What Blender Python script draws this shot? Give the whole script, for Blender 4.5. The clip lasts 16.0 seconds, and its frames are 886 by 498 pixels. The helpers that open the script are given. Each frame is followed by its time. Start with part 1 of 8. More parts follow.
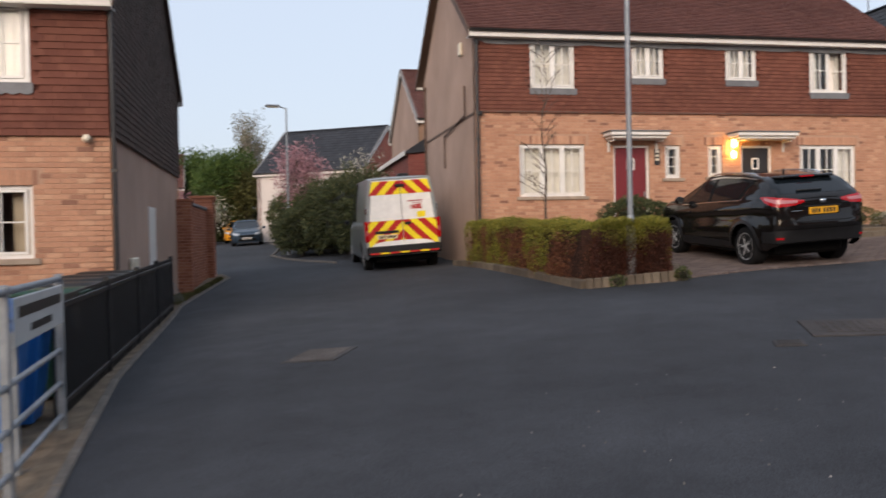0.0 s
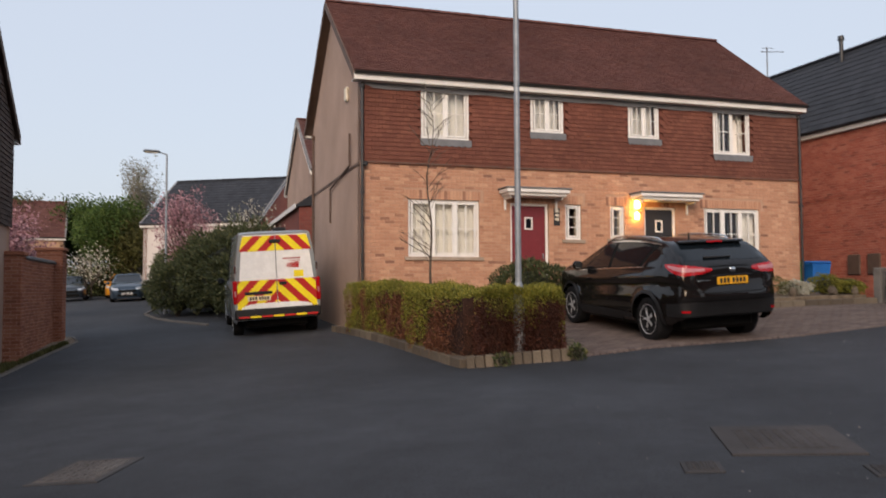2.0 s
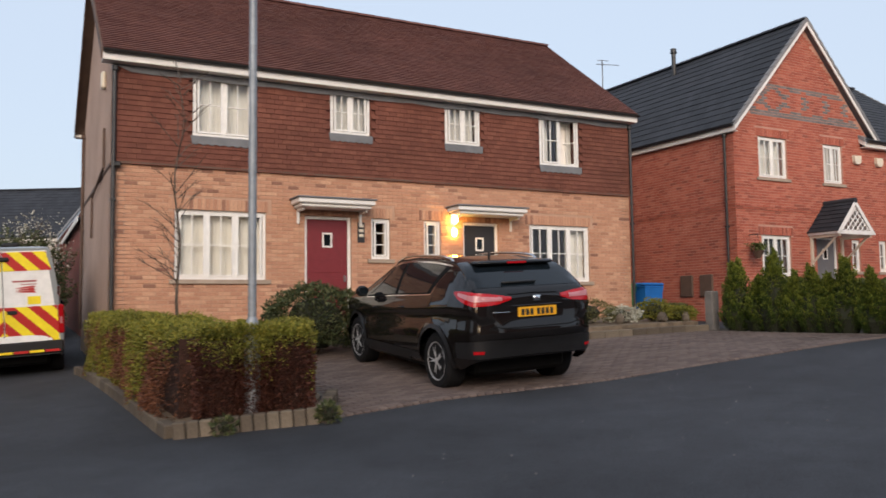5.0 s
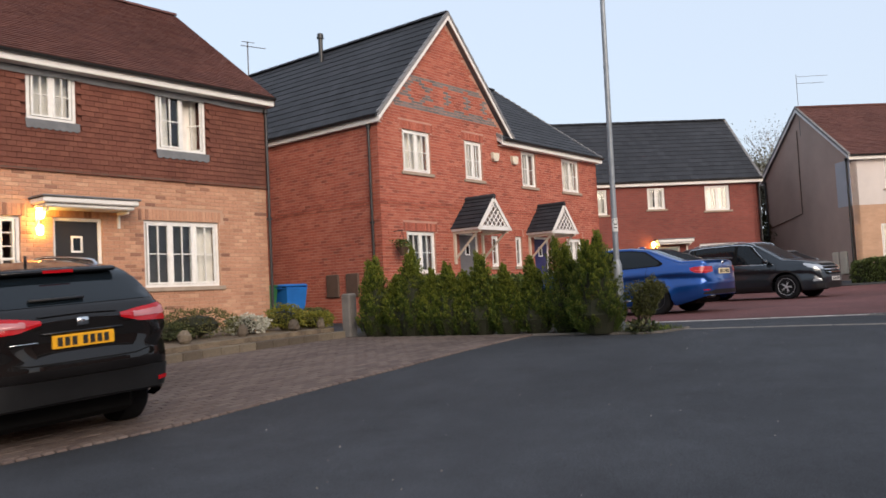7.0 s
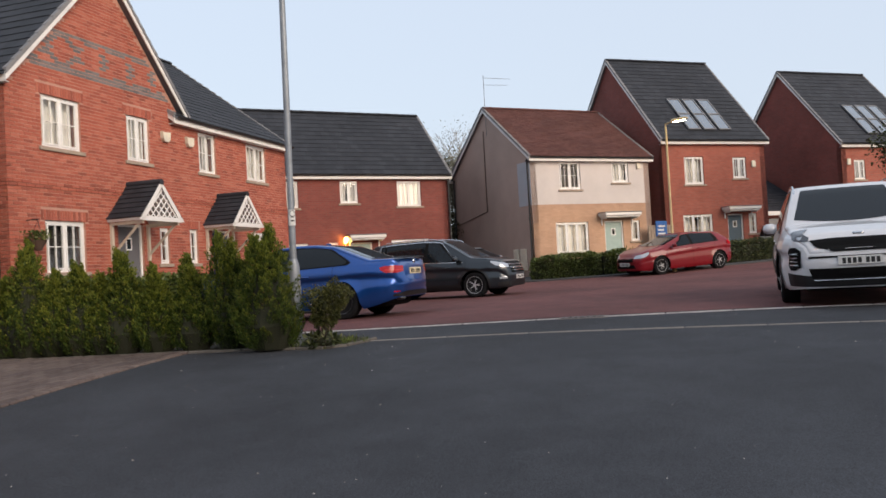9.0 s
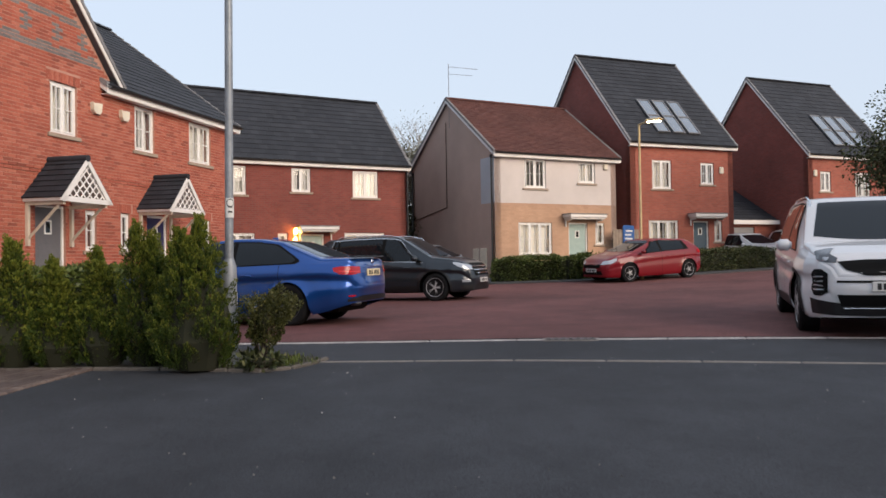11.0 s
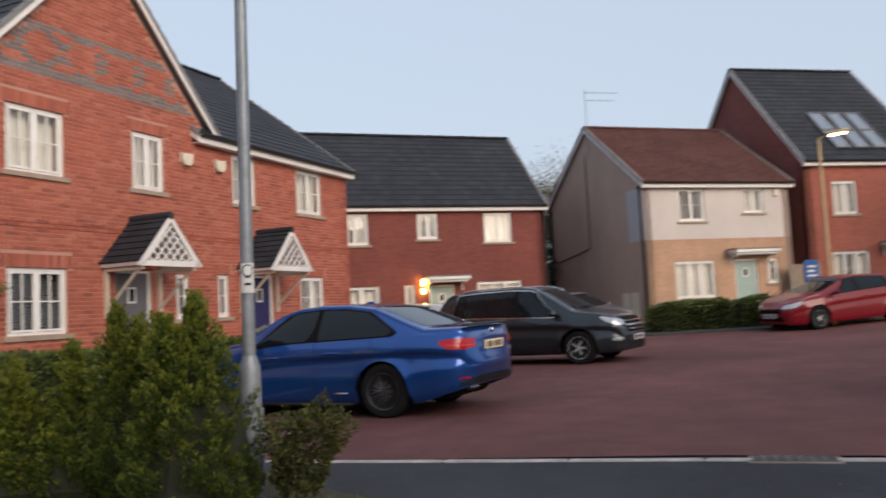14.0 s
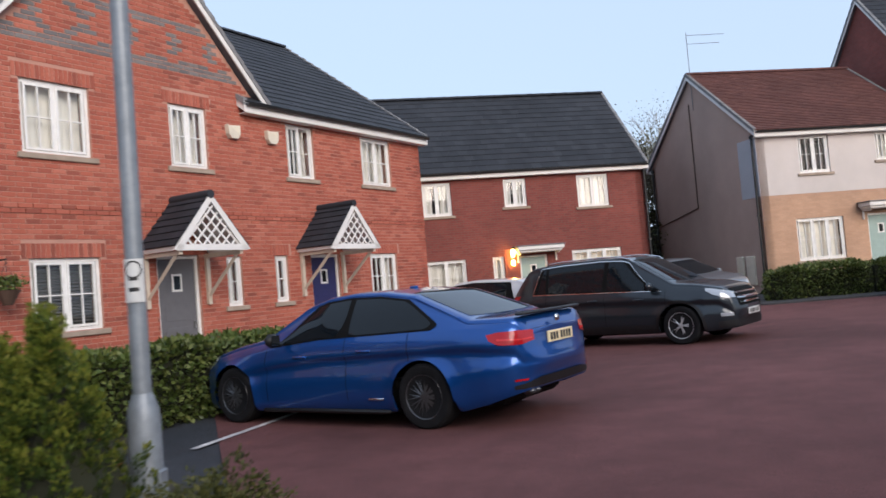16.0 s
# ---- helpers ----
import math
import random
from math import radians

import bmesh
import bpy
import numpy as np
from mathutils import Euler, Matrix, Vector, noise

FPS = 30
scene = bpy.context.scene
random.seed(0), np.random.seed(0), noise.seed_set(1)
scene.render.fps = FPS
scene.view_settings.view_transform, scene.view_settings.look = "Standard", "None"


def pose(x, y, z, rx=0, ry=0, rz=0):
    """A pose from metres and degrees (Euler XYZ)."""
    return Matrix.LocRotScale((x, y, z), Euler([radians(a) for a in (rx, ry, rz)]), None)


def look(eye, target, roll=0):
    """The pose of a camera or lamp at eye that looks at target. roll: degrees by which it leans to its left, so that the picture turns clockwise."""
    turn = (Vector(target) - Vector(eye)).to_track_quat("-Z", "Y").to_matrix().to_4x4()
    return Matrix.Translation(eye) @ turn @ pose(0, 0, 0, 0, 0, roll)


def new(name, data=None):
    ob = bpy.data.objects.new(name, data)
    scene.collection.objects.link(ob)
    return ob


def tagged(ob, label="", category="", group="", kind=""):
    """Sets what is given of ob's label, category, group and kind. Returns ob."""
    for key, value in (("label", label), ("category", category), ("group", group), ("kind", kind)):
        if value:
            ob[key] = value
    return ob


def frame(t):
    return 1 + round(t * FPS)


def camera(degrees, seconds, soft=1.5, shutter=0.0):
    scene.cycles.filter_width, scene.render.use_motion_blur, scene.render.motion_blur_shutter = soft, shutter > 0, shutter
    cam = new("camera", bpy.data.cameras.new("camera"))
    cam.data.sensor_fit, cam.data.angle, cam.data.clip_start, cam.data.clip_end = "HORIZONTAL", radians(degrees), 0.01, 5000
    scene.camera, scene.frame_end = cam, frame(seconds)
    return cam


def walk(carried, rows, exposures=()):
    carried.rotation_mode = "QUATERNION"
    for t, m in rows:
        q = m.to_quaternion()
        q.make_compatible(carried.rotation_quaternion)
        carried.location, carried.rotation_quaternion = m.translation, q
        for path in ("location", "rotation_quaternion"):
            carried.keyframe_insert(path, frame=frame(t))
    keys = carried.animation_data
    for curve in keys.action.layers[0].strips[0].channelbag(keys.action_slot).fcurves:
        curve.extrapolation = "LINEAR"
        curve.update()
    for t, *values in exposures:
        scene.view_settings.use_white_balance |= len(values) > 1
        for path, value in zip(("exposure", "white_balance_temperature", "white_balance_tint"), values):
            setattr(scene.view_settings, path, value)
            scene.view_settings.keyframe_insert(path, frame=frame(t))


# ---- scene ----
cam = camera(57.0, 16.0, 1.6, 0.5)
PATH = [
    (0, (0.304, 0.036, 1.502), (1.596, 1.563, 1.469), -1.2),
    (0.5, (0.771, 0.387, 1.549), (2.18, 1.805, 1.516), -1.8),
    (1, (1.228, 0.616, 1.588), (2.701, 1.968, 1.548), -1.3),
    (1.5, (1.703, 0.871, 1.624), (3.16, 2.241, 1.601), -0.3),
    (2, (2.183, 1.046, 1.663), (3.628, 2.425, 1.764), -0.3),
    (2.5, (2.604, 1.197, 1.715), (3.948, 2.671, 1.864), -0.0),
    (3, (3.122, 1.396, 1.734), (4.436, 2.895, 1.886), -0.2),
    (3.5, (3.692, 1.578, 1.771), (5.117, 2.975, 1.913), -0.3),
    (3.7, (3.892, 1.647, 1.782), (5.401, 2.953, 1.921), -0.6),
    (5.8, (6.138, 1.879, 1.868), (7.936, 2.743, 2.016), -1.3),
    (6, (6.371, 1.889, 1.878), (8.24, 2.586, 2.015), -2.0),
    (6.5, (7.032, 1.89, 1.967), (8.989, 2.288, 2.081), -2.3),
    (7, (7.576, 1.919, 2.018), (9.536, 2.304, 2.127), -2.9),
    (7.5, (8.038, 1.848, 2.026), (10.016, 2.13, 2.116), -2.5),
    (8, (8.595, 1.787, 2.071), (10.588, 1.923, 2.165), -2.5),
    (8.5, (9.267, 1.748, 2.121), (11.257, 1.556, 2.19), -3.4),
    (9, (9.754, 1.627, 2.139), (11.724, 1.285, 2.194), -3.2),
    (9.5, (10.162, 1.626, 2.152), (12.131, 1.281, 2.193), -2.8),
    (10, (10.558, 1.589, 2.195), (12.504, 1.124, 2.206), -1.6),
    (10.2, (10.727, 1.586, 2.206), (12.674, 1.127, 2.223), -0.9),
    (12.3, (12.993, 1.256, 2.524), (14.933, 0.779, 2.611), -1.8),
    (12.5, (13.184, 1.202, 2.53), (15.121, 0.72, 2.639), -1.7),
    (13, (13.552, 1.032, 2.59), (15.488, 0.55, 2.731), -1.2),
    (13.5, (14.094, 0.926, 2.632), (16.062, 0.595, 2.764), -2.3),
    (14, (14.625, 0.712, 2.644), (16.616, 0.599, 2.792), -2.9),
    (14.5, (15.106, 0.568, 2.669), (17.099, 0.714, 2.757), -4.8),
    (15, (15.601, 0.398, 2.724), (17.593, 0.557, 2.813), -5.4),
    (15.5, (16.058, 0.173, 2.773), (18.047, 0.362, 2.866), -5.0),
    (16, (16.544, 0.001, 2.783), (18.536, 0.159, 2.871), -4.8),
]
walk(cam, [(t, look(eye, target, roll)) for t, eye, target, roll in PATH],
     [(0, .76, 6600, 12), (1, .98, 6600, 13), (1.5, .93, 6700, 13), (2, .66, 6800, 13), (2.5, .62, 6700, 12), (3, .46, 6650, 12), (3.5, .76, 6500, 11), (6, .72, 6450, 10), (7, .86, 6500, 10), (8, .84, 6500, 10), (8.5, .6, 6500, 10), (9, .8, 6650, 10), (9.5, .84, 6650, 11), (10, .86, 6650, 11), (12.5, .66, 6500, 10),
      (14, .6, 6500, 10), (14.5, .9, 6300, 10), (15, .84, 6100, 10), (15.5, .7, 5900, 9), (16, .8, 5850, 9)])

# ---- world and light ----
SUN_EL, SUN_AZ = 6.0, 215.0
world = bpy.data.worlds.new("dusk_sky")
scene.world = world
world.use_nodes = True
wn, wl = world.node_tree.nodes, world.node_tree.links
sky = wn.new("ShaderNodeTexSky")
sky.sky_type = 'NISHITA'
sky.sun_disc = False
sky.sun_elevation = radians(SUN_EL)
sky.sun_rotation = radians(90 - SUN_AZ)
sky.air_density, sky.dust_density, sky.ozone_density = 1.0, 2.5, 1.6
# a thin high veil of cloud over the clear sky
veil = wn.new("ShaderNodeMix")
veil.data_type = 'RGBA'
veil.inputs[0].default_value = 0.72
veil.inputs[7].default_value = (4.25, 4.82, 5.8, 1)
wl.new(sky.outputs[0], veil.inputs[6])
wl.new(veil.outputs[2], wn["Background"].inputs["Color"])
wn["Background"].inputs["Strength"].default_value = 0.114
sun = new("sun", bpy.data.lights.new("sun", 'SUN'))
sun.data.energy, sun.data.angle, sun.data.color = 1.75, radians(40), (1.0, 0.83, 0.69)
sun.matrix_world = look((0, 0, 0), (-math.cos(radians(SUN_AZ)), -math.sin(radians(SUN_AZ)), -math.tan(radians(24))))

# ---- building blocks ----
rng = random.Random(7)


class Shape:
    """Collects vertices and faces of one mesh."""

    def __init__(self):
        self.v, self.f = [], []

    def add(self, verts, faces):
        n = len(self.v)
        self.v.extend(verts)
        self.f.extend(tuple(i + n for i in f) for f in faces)
        return self

    def quad(self, *p):
        return self.add(list(p), [tuple(range(len(p)))])

    def box(self, x0, x1, y0, y1, z0, z1, bevel=0.0):
        if bevel <= 0:
            c = [(x, y, z) for z in (z0, z1) for y in (y0, y1) for x in (x0, x1)]
            return self.add(c, [(0, 2, 3, 1), (4, 5, 7, 6), (0, 1, 5, 4), (2, 6, 7, 3), (0, 4, 6, 2), (1, 3, 7, 5)])
        b = min(bevel, (x1 - x0) * .45, (y1 - y0) * .45, (z1 - z0) * .45)
        ring = [(x0 + b, y0), (x1 - b, y0), (x1, y0 + b), (x1, y1 - b), (x1 - b, y1), (x0 + b, y1), (x0, y1 - b), (x0, y0 + b)]
        cx, cy = (x0 + x1) / 2, (y0 + y1) / 2
        kx, ky = 1 - 2 * b / max(x1 - x0, 1e-6), 1 - 2 * b / max(y1 - y0, 1e-6)
        small = [(cx + (x - cx) * kx, cy + (y - cy) * ky) for x, y in ring]
        return self.rings([[(x, y, z0) for x, y in small], [(x, y, z0 + b) for x, y in ring], [(x, y, z1 - b) for x, y in ring], [(x, y, z1) for x, y in small]])

    def rings(self, rows, caps=True):
        n, base = len(rows[0]), len(self.v)
        for r in rows:
            self.v.extend(r)
        for i in range(len(rows) - 1):
            for k in range(n):
                a, b = base + i * n + k, base + i * n + (k + 1) % n
                self.f.append((a, b, b + n, a + n))
        if caps:
            self.f.append(tuple(base + k for k in reversed(range(n))))
            self.f.append(tuple(base + (len(rows) - 1) * n + k for k in range(n)))
        return self

    def prism(self, poly, z0, z1):
        return self.rings([[(x, y, z0) for x, y in poly], [(x, y, z1) for x, y in poly]])

    def rod(self, a, b, r0, r1=None, n=10):
        a, b = Vector(a), Vector(b)
        r1 = r0 if r1 is None else r1
        q = (b - a).to_track_quat("Z", "Y")
        return self.rings([[tuple(p + q @ Vector((r * math.cos(2 * math.pi * k / n), r * math.sin(2 * math.pi * k / n), 0))) for k in range(n)] for p, r in ((a, r0), (b, r1))])

    def lathe(self, profile, n=24, axis="z", at=(0, 0, 0)):
        rows = []
        for r, h in profile:
            row = []
            for k in range(n):
                c, s = r * math.cos(2 * math.pi * k / n), r * math.sin(2 * math.pi * k / n)
                p = (c, s, h) if axis == "z" else (c, h, s)
                row.append((p[0] + at[0], p[1] + at[1], p[2] + at[2]))
            rows.append(row)
        return self.rings(rows)

    def weld(self):
        """Joins corners that meet, so that a frame is one piece."""
        seen, where, faces = {}, [], []
        for p in self.v:
            where.append(seen.setdefault(tuple(round(c, 5) for c in p), len(seen)))
        for f in self.f:
            g = tuple(dict.fromkeys(where[i] for i in f))
            if len(g) > 2:
                faces.append(g)
        self.v, self.f = list(seen), faces
        return self

    def tube(self, pts, r, n=8):
        """A round bar bent along points."""
        pts = [Vector(p) for p in pts]
        rows = []
        for i, p in enumerate(pts):
            d = (pts[min(i + 1, len(pts) - 1)] - pts[max(i - 1, 0)]).normalized()
            u = d.cross(Vector((0, 1, 0)) if abs(d.y) < .9 else Vector((0, 0, 1))).normalized()
            w = d.cross(u)
            rows.append([tuple(p + u * (r * math.cos(6.2832 * k / n)) + w * (r * math.sin(6.2832 * k / n))) for k in range(n)])
        return self.rings(rows)

    def mesh(self, name, smooth=0):
        me = bpy.data.meshes.new(name)
        me.from_pydata(self.v, [], self.f)
        me.validate()
        if smooth:
            me.polygons.foreach_set("use_smooth", [True] * len(me.polygons))
            me.set_sharp_from_angle(angle=radians(smooth))
        return me


def part(name, shape, material, parent=None, label="", smooth=0, kind=""):
    """Links one mesh under a thing or under a part of it."""
    me = shape.mesh(name, smooth) if isinstance(shape, Shape) else shape
    if not me.materials:
        me.materials.append(material)
    ob = new(name, me)
    ob.parent = parent
    return tagged(ob, label, "", "", kind)


def thing(name, m, label, category, group="", kind=""):
    ob = new(name)
    ob.empty_display_size = 0.2
    ob.matrix_world = m
    return tagged(ob, label, category, group, kind)


# ---- ground heights: the estate climbs gently to the east ----
SPOTS = ((0, 0, -.10), (5.2, 7.5, .26), (8.5, 3.2, .56), (11.1, 7.3, .70), (10.44, 8.54, .59), (13.57, 15.2, .74), (12.77, 7.1, .84), (14.9, 6.9, .93), (12.6, 17.6, .62), (14.6, 16.8, .70), (15.6, 22.0, .78), (14.17, 9.38, .97),
         (24.6, .92, 1.36), (26.1, 3.3, 1.33), (30.9, -2.6, 1.38), (35.6, -10, 1.6), (20, -4, 1.4), (16.5, .2, 1.18), (10.5, 1.55, .62), (6.5, 15.5, .12),
         (18, 29, .9), (42, 0, 1.4), (42, -8, 1.75), (44, -18, 1.95), (-15, -8, -1.2), (20, -25, 1.9), (22, 45, 1.2), (0, 20, -.3), (60, -5, 2.0),
         (30, 20, 1.7), (18, 11.5, 1.38), (23, 9, 1.36), (26, 9.8, 1.36), (27, 5.5, 1.42))
SP = np.array(SPOTS, float)


def _bend(d):
    return np.where(d > 0, d * d * np.log(d + 1e-9), 0.0)


_n = len(SP)
_a = np.zeros((_n + 3, _n + 3))
_a[:_n, :_n] = _bend(np.linalg.norm(SP[:, None, :2] - SP[None, :, :2], axis=-1)) + np.eye(_n) * 2.0
_a[:_n, _n], _a[:_n, _n + 1:], _a[_n, :_n], _a[_n + 1:, :_n] = 1, SP[:, :2], 1, SP[:, :2].T
BEND = np.linalg.solve(_a, np.r_[SP[:, 2], 0, 0, 0])


def height(x, y):
    """Ground height; beyond the estate it levels out."""
    cx, cy = min(max(x, -16.0), 62.0), min(max(y, -30.0), 62.0)
    d = np.hypot(SP[:, 0] - cx, SP[:, 1] - cy)
    return float(BEND[:_n] @ _bend(d) + BEND[_n] + BEND[_n + 1] * cx + BEND[_n + 2] * cy)


# ---- materials ----
def material(name):
    m = bpy.data.materials.new(name)
    m.use_nodes = True
    nt = m.node_tree
    return m, nt, nt.nodes["Principled BSDF"]


def link(nt, a, b):
    nt.links.new(a, b)


def node(nt, kind, **inputs):
    n = nt.nodes.new(kind)
    for k, v in inputs.items():
        n.inputs[k.replace("_", " ")].default_value = v
    return n


def ramp(nt, fac, stops):
    r = nt.nodes.new("ShaderNodeValToRGB")
    while len(r.color_ramp.elements) < len(stops):
        r.color_ramp.elements.new(0.5)
    for e, (p, c) in zip(r.color_ramp.elements, stops):
        e.position, e.color = p, (*c, 1)
    link(nt, fac, r.inputs[0])
    return r.outputs[0]


def mix(nt, fac, a, b, mode='MIX'):
    m = nt.nodes.new("ShaderNodeMix")
    m.data_type, m.blend_type = 'RGBA', mode
    if isinstance(fac, float):
        m.inputs[0].default_value = fac
    else:
        link(nt, fac, m.inputs[0])
    for s, v in ((m.inputs[6], a), (m.inputs[7], b)):
        if isinstance(v, tuple):
            s.default_value = (*v, 1)
        else:
            link(nt, v, s)
    return m.outputs[2]


def coords(nt):
    return nt.nodes.new("ShaderNodeTexCoord").outputs["Object"]


def noise_tex(nt, scale, detail=4.0, rough=0.6):
    n = node(nt, "ShaderNodeTexNoise", Scale=scale, Detail=detail, Roughness=rough)
    link(nt, coords(nt), n.inputs["Vector"])
    return n.outputs["Fac"]


def bump(nt, bs, fac, strength, distance):
    b = node(nt, "ShaderNodeBump", Strength=strength, Distance=distance)
    link(nt, fac, b.inputs["Height"])
    link(nt, b.outputs[0], bs.inputs["Normal"])
    return b


def any_random(nt):
    """A value of its own for each loose piece and each object."""
    a, b = nt.nodes.new("ShaderNodeNewGeometry").outputs["Random Per Island"], nt.nodes.new("ShaderNodeObjectInfo").outputs["Random"]
    s = nt.nodes.new("ShaderNodeMath")
    s.operation = 'ADD'
    link(nt, a, s.inputs[0]), link(nt, b, s.inputs[1])
    w = nt.nodes.new("ShaderNodeMath")
    w.operation = 'FRACT'
    link(nt, s.outputs[0], w.inputs[0])
    return w.outputs[0]


def shade(c, k):
    return tuple(min(1.0, v * k) for v in c)


def surface(name, c, rough=0.8, vary=0.25, coarse=1.2, fine=60.0, relief=0.15, dist=0.004, metal=0.0, spec=0.4):
    """Plain weathered surface: stains at one scale, grain at another."""
    m, nt, bs = material(name)
    big, small = noise_tex(nt, coarse, 5), noise_tex(nt, fine, 3)
    col = ramp(nt, big, [(0.3, shade(c, 1 - vary)), (0.7, shade(c, 1 + vary))])
    g = ramp(nt, small, [(0.3, (1 - vary * .6,) * 3), (0.7, (1 + vary * .3,) * 3)])
    link(nt, mix(nt, 1.0, col, g, 'MULTIPLY'), bs.inputs["Base Color"])
    bs.inputs["Roughness"].default_value, bs.inputs["Metallic"].default_value = rough, metal
    bs.inputs["Specular IOR Level"].default_value = spec
    if relief:
        bump(nt, bs, small, relief, dist)
    return m


def pieces(name, stops, rough=0.85, stain=0.2, fine=45.0, relief=0.3, coarse=0.6, spec=0.3):
    """Bricks, tiles and pavers: each piece its own tone, over stains that run across them."""
    m, nt, bs = material(name)
    col = ramp(nt, any_random(nt), stops)
    big, small = noise_tex(nt, coarse, 5), noise_tex(nt, fine, 4)
    st = ramp(nt, big, [(0.3, (1 - stain,) * 3), (0.7, (1 + stain * .6,) * 3)])
    g = ramp(nt, small, [(0.3, (0.8,) * 3), (0.7, (1.1,) * 3)])
    link(nt, mix(nt, 1.0, mix(nt, 1.0, col, st, 'MULTIPLY'), g, 'MULTIPLY'), bs.inputs["Base Color"])
    bs.inputs["Roughness"].default_value = rough
    bs.inputs["Specular IOR Level"].default_value = spec
    bump(nt, bs, small, relief, 0.004)
    return m


def coursed(name, c1, c2, mortar, w=0.225, h=0.075):
    """Far brickwork, a few millimetres of relief in the joints."""
    m, nt, bs = material(name)
    sep = nt.nodes.new("ShaderNodeSeparateXYZ")
    link(nt, coords(nt), sep.inputs[0])
    s = nt.nodes.new("ShaderNodeMath")
    s.operation = 'ADD'
    link(nt, sep.outputs[0], s.inputs[0]), link(nt, sep.outputs[1], s.inputs[1])
    com = nt.nodes.new("ShaderNodeCombineXYZ")
    link(nt, s.outputs[0], com.inputs[0]), link(nt, sep.outputs[2], com.inputs[1])
    b = node(nt, "ShaderNodeTexBrick", Scale=1.0, Mortar_Size=0.008, Mortar_Smooth=0.2, Bias=0.0, Brick_Width=w, Row_Height=h)
    b.inputs["Color1"].default_value, b.inputs["Color2"].default_value, b.inputs["Mortar"].default_value = (*c1, 1), (*c2, 1), (*mortar, 1)
    link(nt, com.outputs[0], b.inputs["Vector"])
    st = ramp(nt, noise_tex(nt, 0.5, 5), [(0.3, (0.8,) * 3), (0.7, (1.12,) * 3)])
    g = ramp(nt, noise_tex(nt, 30, 4), [(0.3, (0.8,) * 3), (0.7, (1.1,) * 3)])
    link(nt, mix(nt, 1.0, mix(nt, 1.0, b.outputs[0], st, 'MULTIPLY'), g, 'MULTIPLY'), bs.inputs["Base Color"])
    bs.inputs["Roughness"].default_value = 0.88
    bp = node(nt, "ShaderNodeBump", Strength=0.5, Distance=0.006)
    bp.invert = True
    link(nt, b.outputs["Fac"], bp.inputs["Height"]), link(nt, bp.outputs[0], bs.inputs["Normal"])
    return m


def plain(name, c, rough=0.5, metal=0.0, coat=0.0, spec=0.5):
    m, nt, bs = material(name)
    fine = ramp(nt, noise_tex(nt, 8, 4), [(0.3, shade(c, 0.92)), (0.7, shade(c, 1.06))])
    link(nt, fine, bs.inputs["Base Color"])
    bs.inputs["Roughness"].default_value, bs.inputs["Metallic"].default_value, bs.inputs["Coat Weight"].default_value = rough, metal, coat
    bs.inputs["Specular IOR Level"].default_value, bs.inputs["Coat Roughness"].default_value = spec, 0.06
    return m


def paint(name, c, flake=0.0, rough=0.35, coat=0.8):
    """Car paint under clear coat, with a little road dust."""
    m, nt, bs = material(name)
    dust = ramp(nt, noise_tex(nt, 2.5, 5), [(0.35, shade(c, 0.95)), (0.8, tuple(v * .9 + .004 for v in c))])
    link(nt, dust, bs.inputs["Base Color"])
    bs.inputs["Metallic"].default_value, bs.inputs["Roughness"].default_value = flake, rough
    bs.inputs["Specular IOR Level"].default_value = 0.25
    bs.inputs["Coat Weight"].default_value, bs.inputs["Coat Roughness"].default_value = coat, 0.03
    return m


def pane_glass(name, tint=(0.9, 0.95, 0.95), see=1.0):
    """Window glass: sees through, mirrors more at a slant."""
    m = bpy.data.materials.new(name)
    m.use_nodes = True
    nt = m.node_tree
    nt.nodes.remove(nt.nodes["Principled BSDF"])
    t, g, mx = nt.nodes.new("ShaderNodeBsdfTransparent"), nt.nodes.new("ShaderNodeBsdfGlossy"), nt.nodes.new("ShaderNodeMixShader")
    t.inputs[0].default_value = (*shade(tint, see), 1)
    g.inputs["Roughness"].default_value = 0.02
    fr = node(nt, "ShaderNodeFresnel", IOR=1.75)
    link(nt, fr.outputs[0], mx.inputs[0]), link(nt, t.outputs[0], mx.inputs[1]), link(nt, g.outputs[0], mx.inputs[2])
    link(nt, mx.outputs[0], nt.nodes["Material Output"].inputs[0])
    return m


def glow(name, c, strength):
    m, nt, bs = material(name)
    bs.inputs["Base Color"].default_value = (*c, 1)
    bs.inputs["Emission Color"].default_value, bs.inputs["Emission Strength"].default_value = (*c, 1), strength
    return m


def foliage(name, stops, rough=0.6):
    m, nt, bs = material(name)
    link(nt, mix(nt, 1.0, ramp(nt, any_random(nt), stops), ramp(nt, noise_tex(nt, 1.6, 3), [(0.3, (0.75,) * 3), (0.7, (1.2,) * 3)]), 'MULTIPLY'), bs.inputs["Base Color"])
    bs.inputs["Roughness"].default_value = rough
    bs.inputs["Specular IOR Level"].default_value = 0.25
    return m


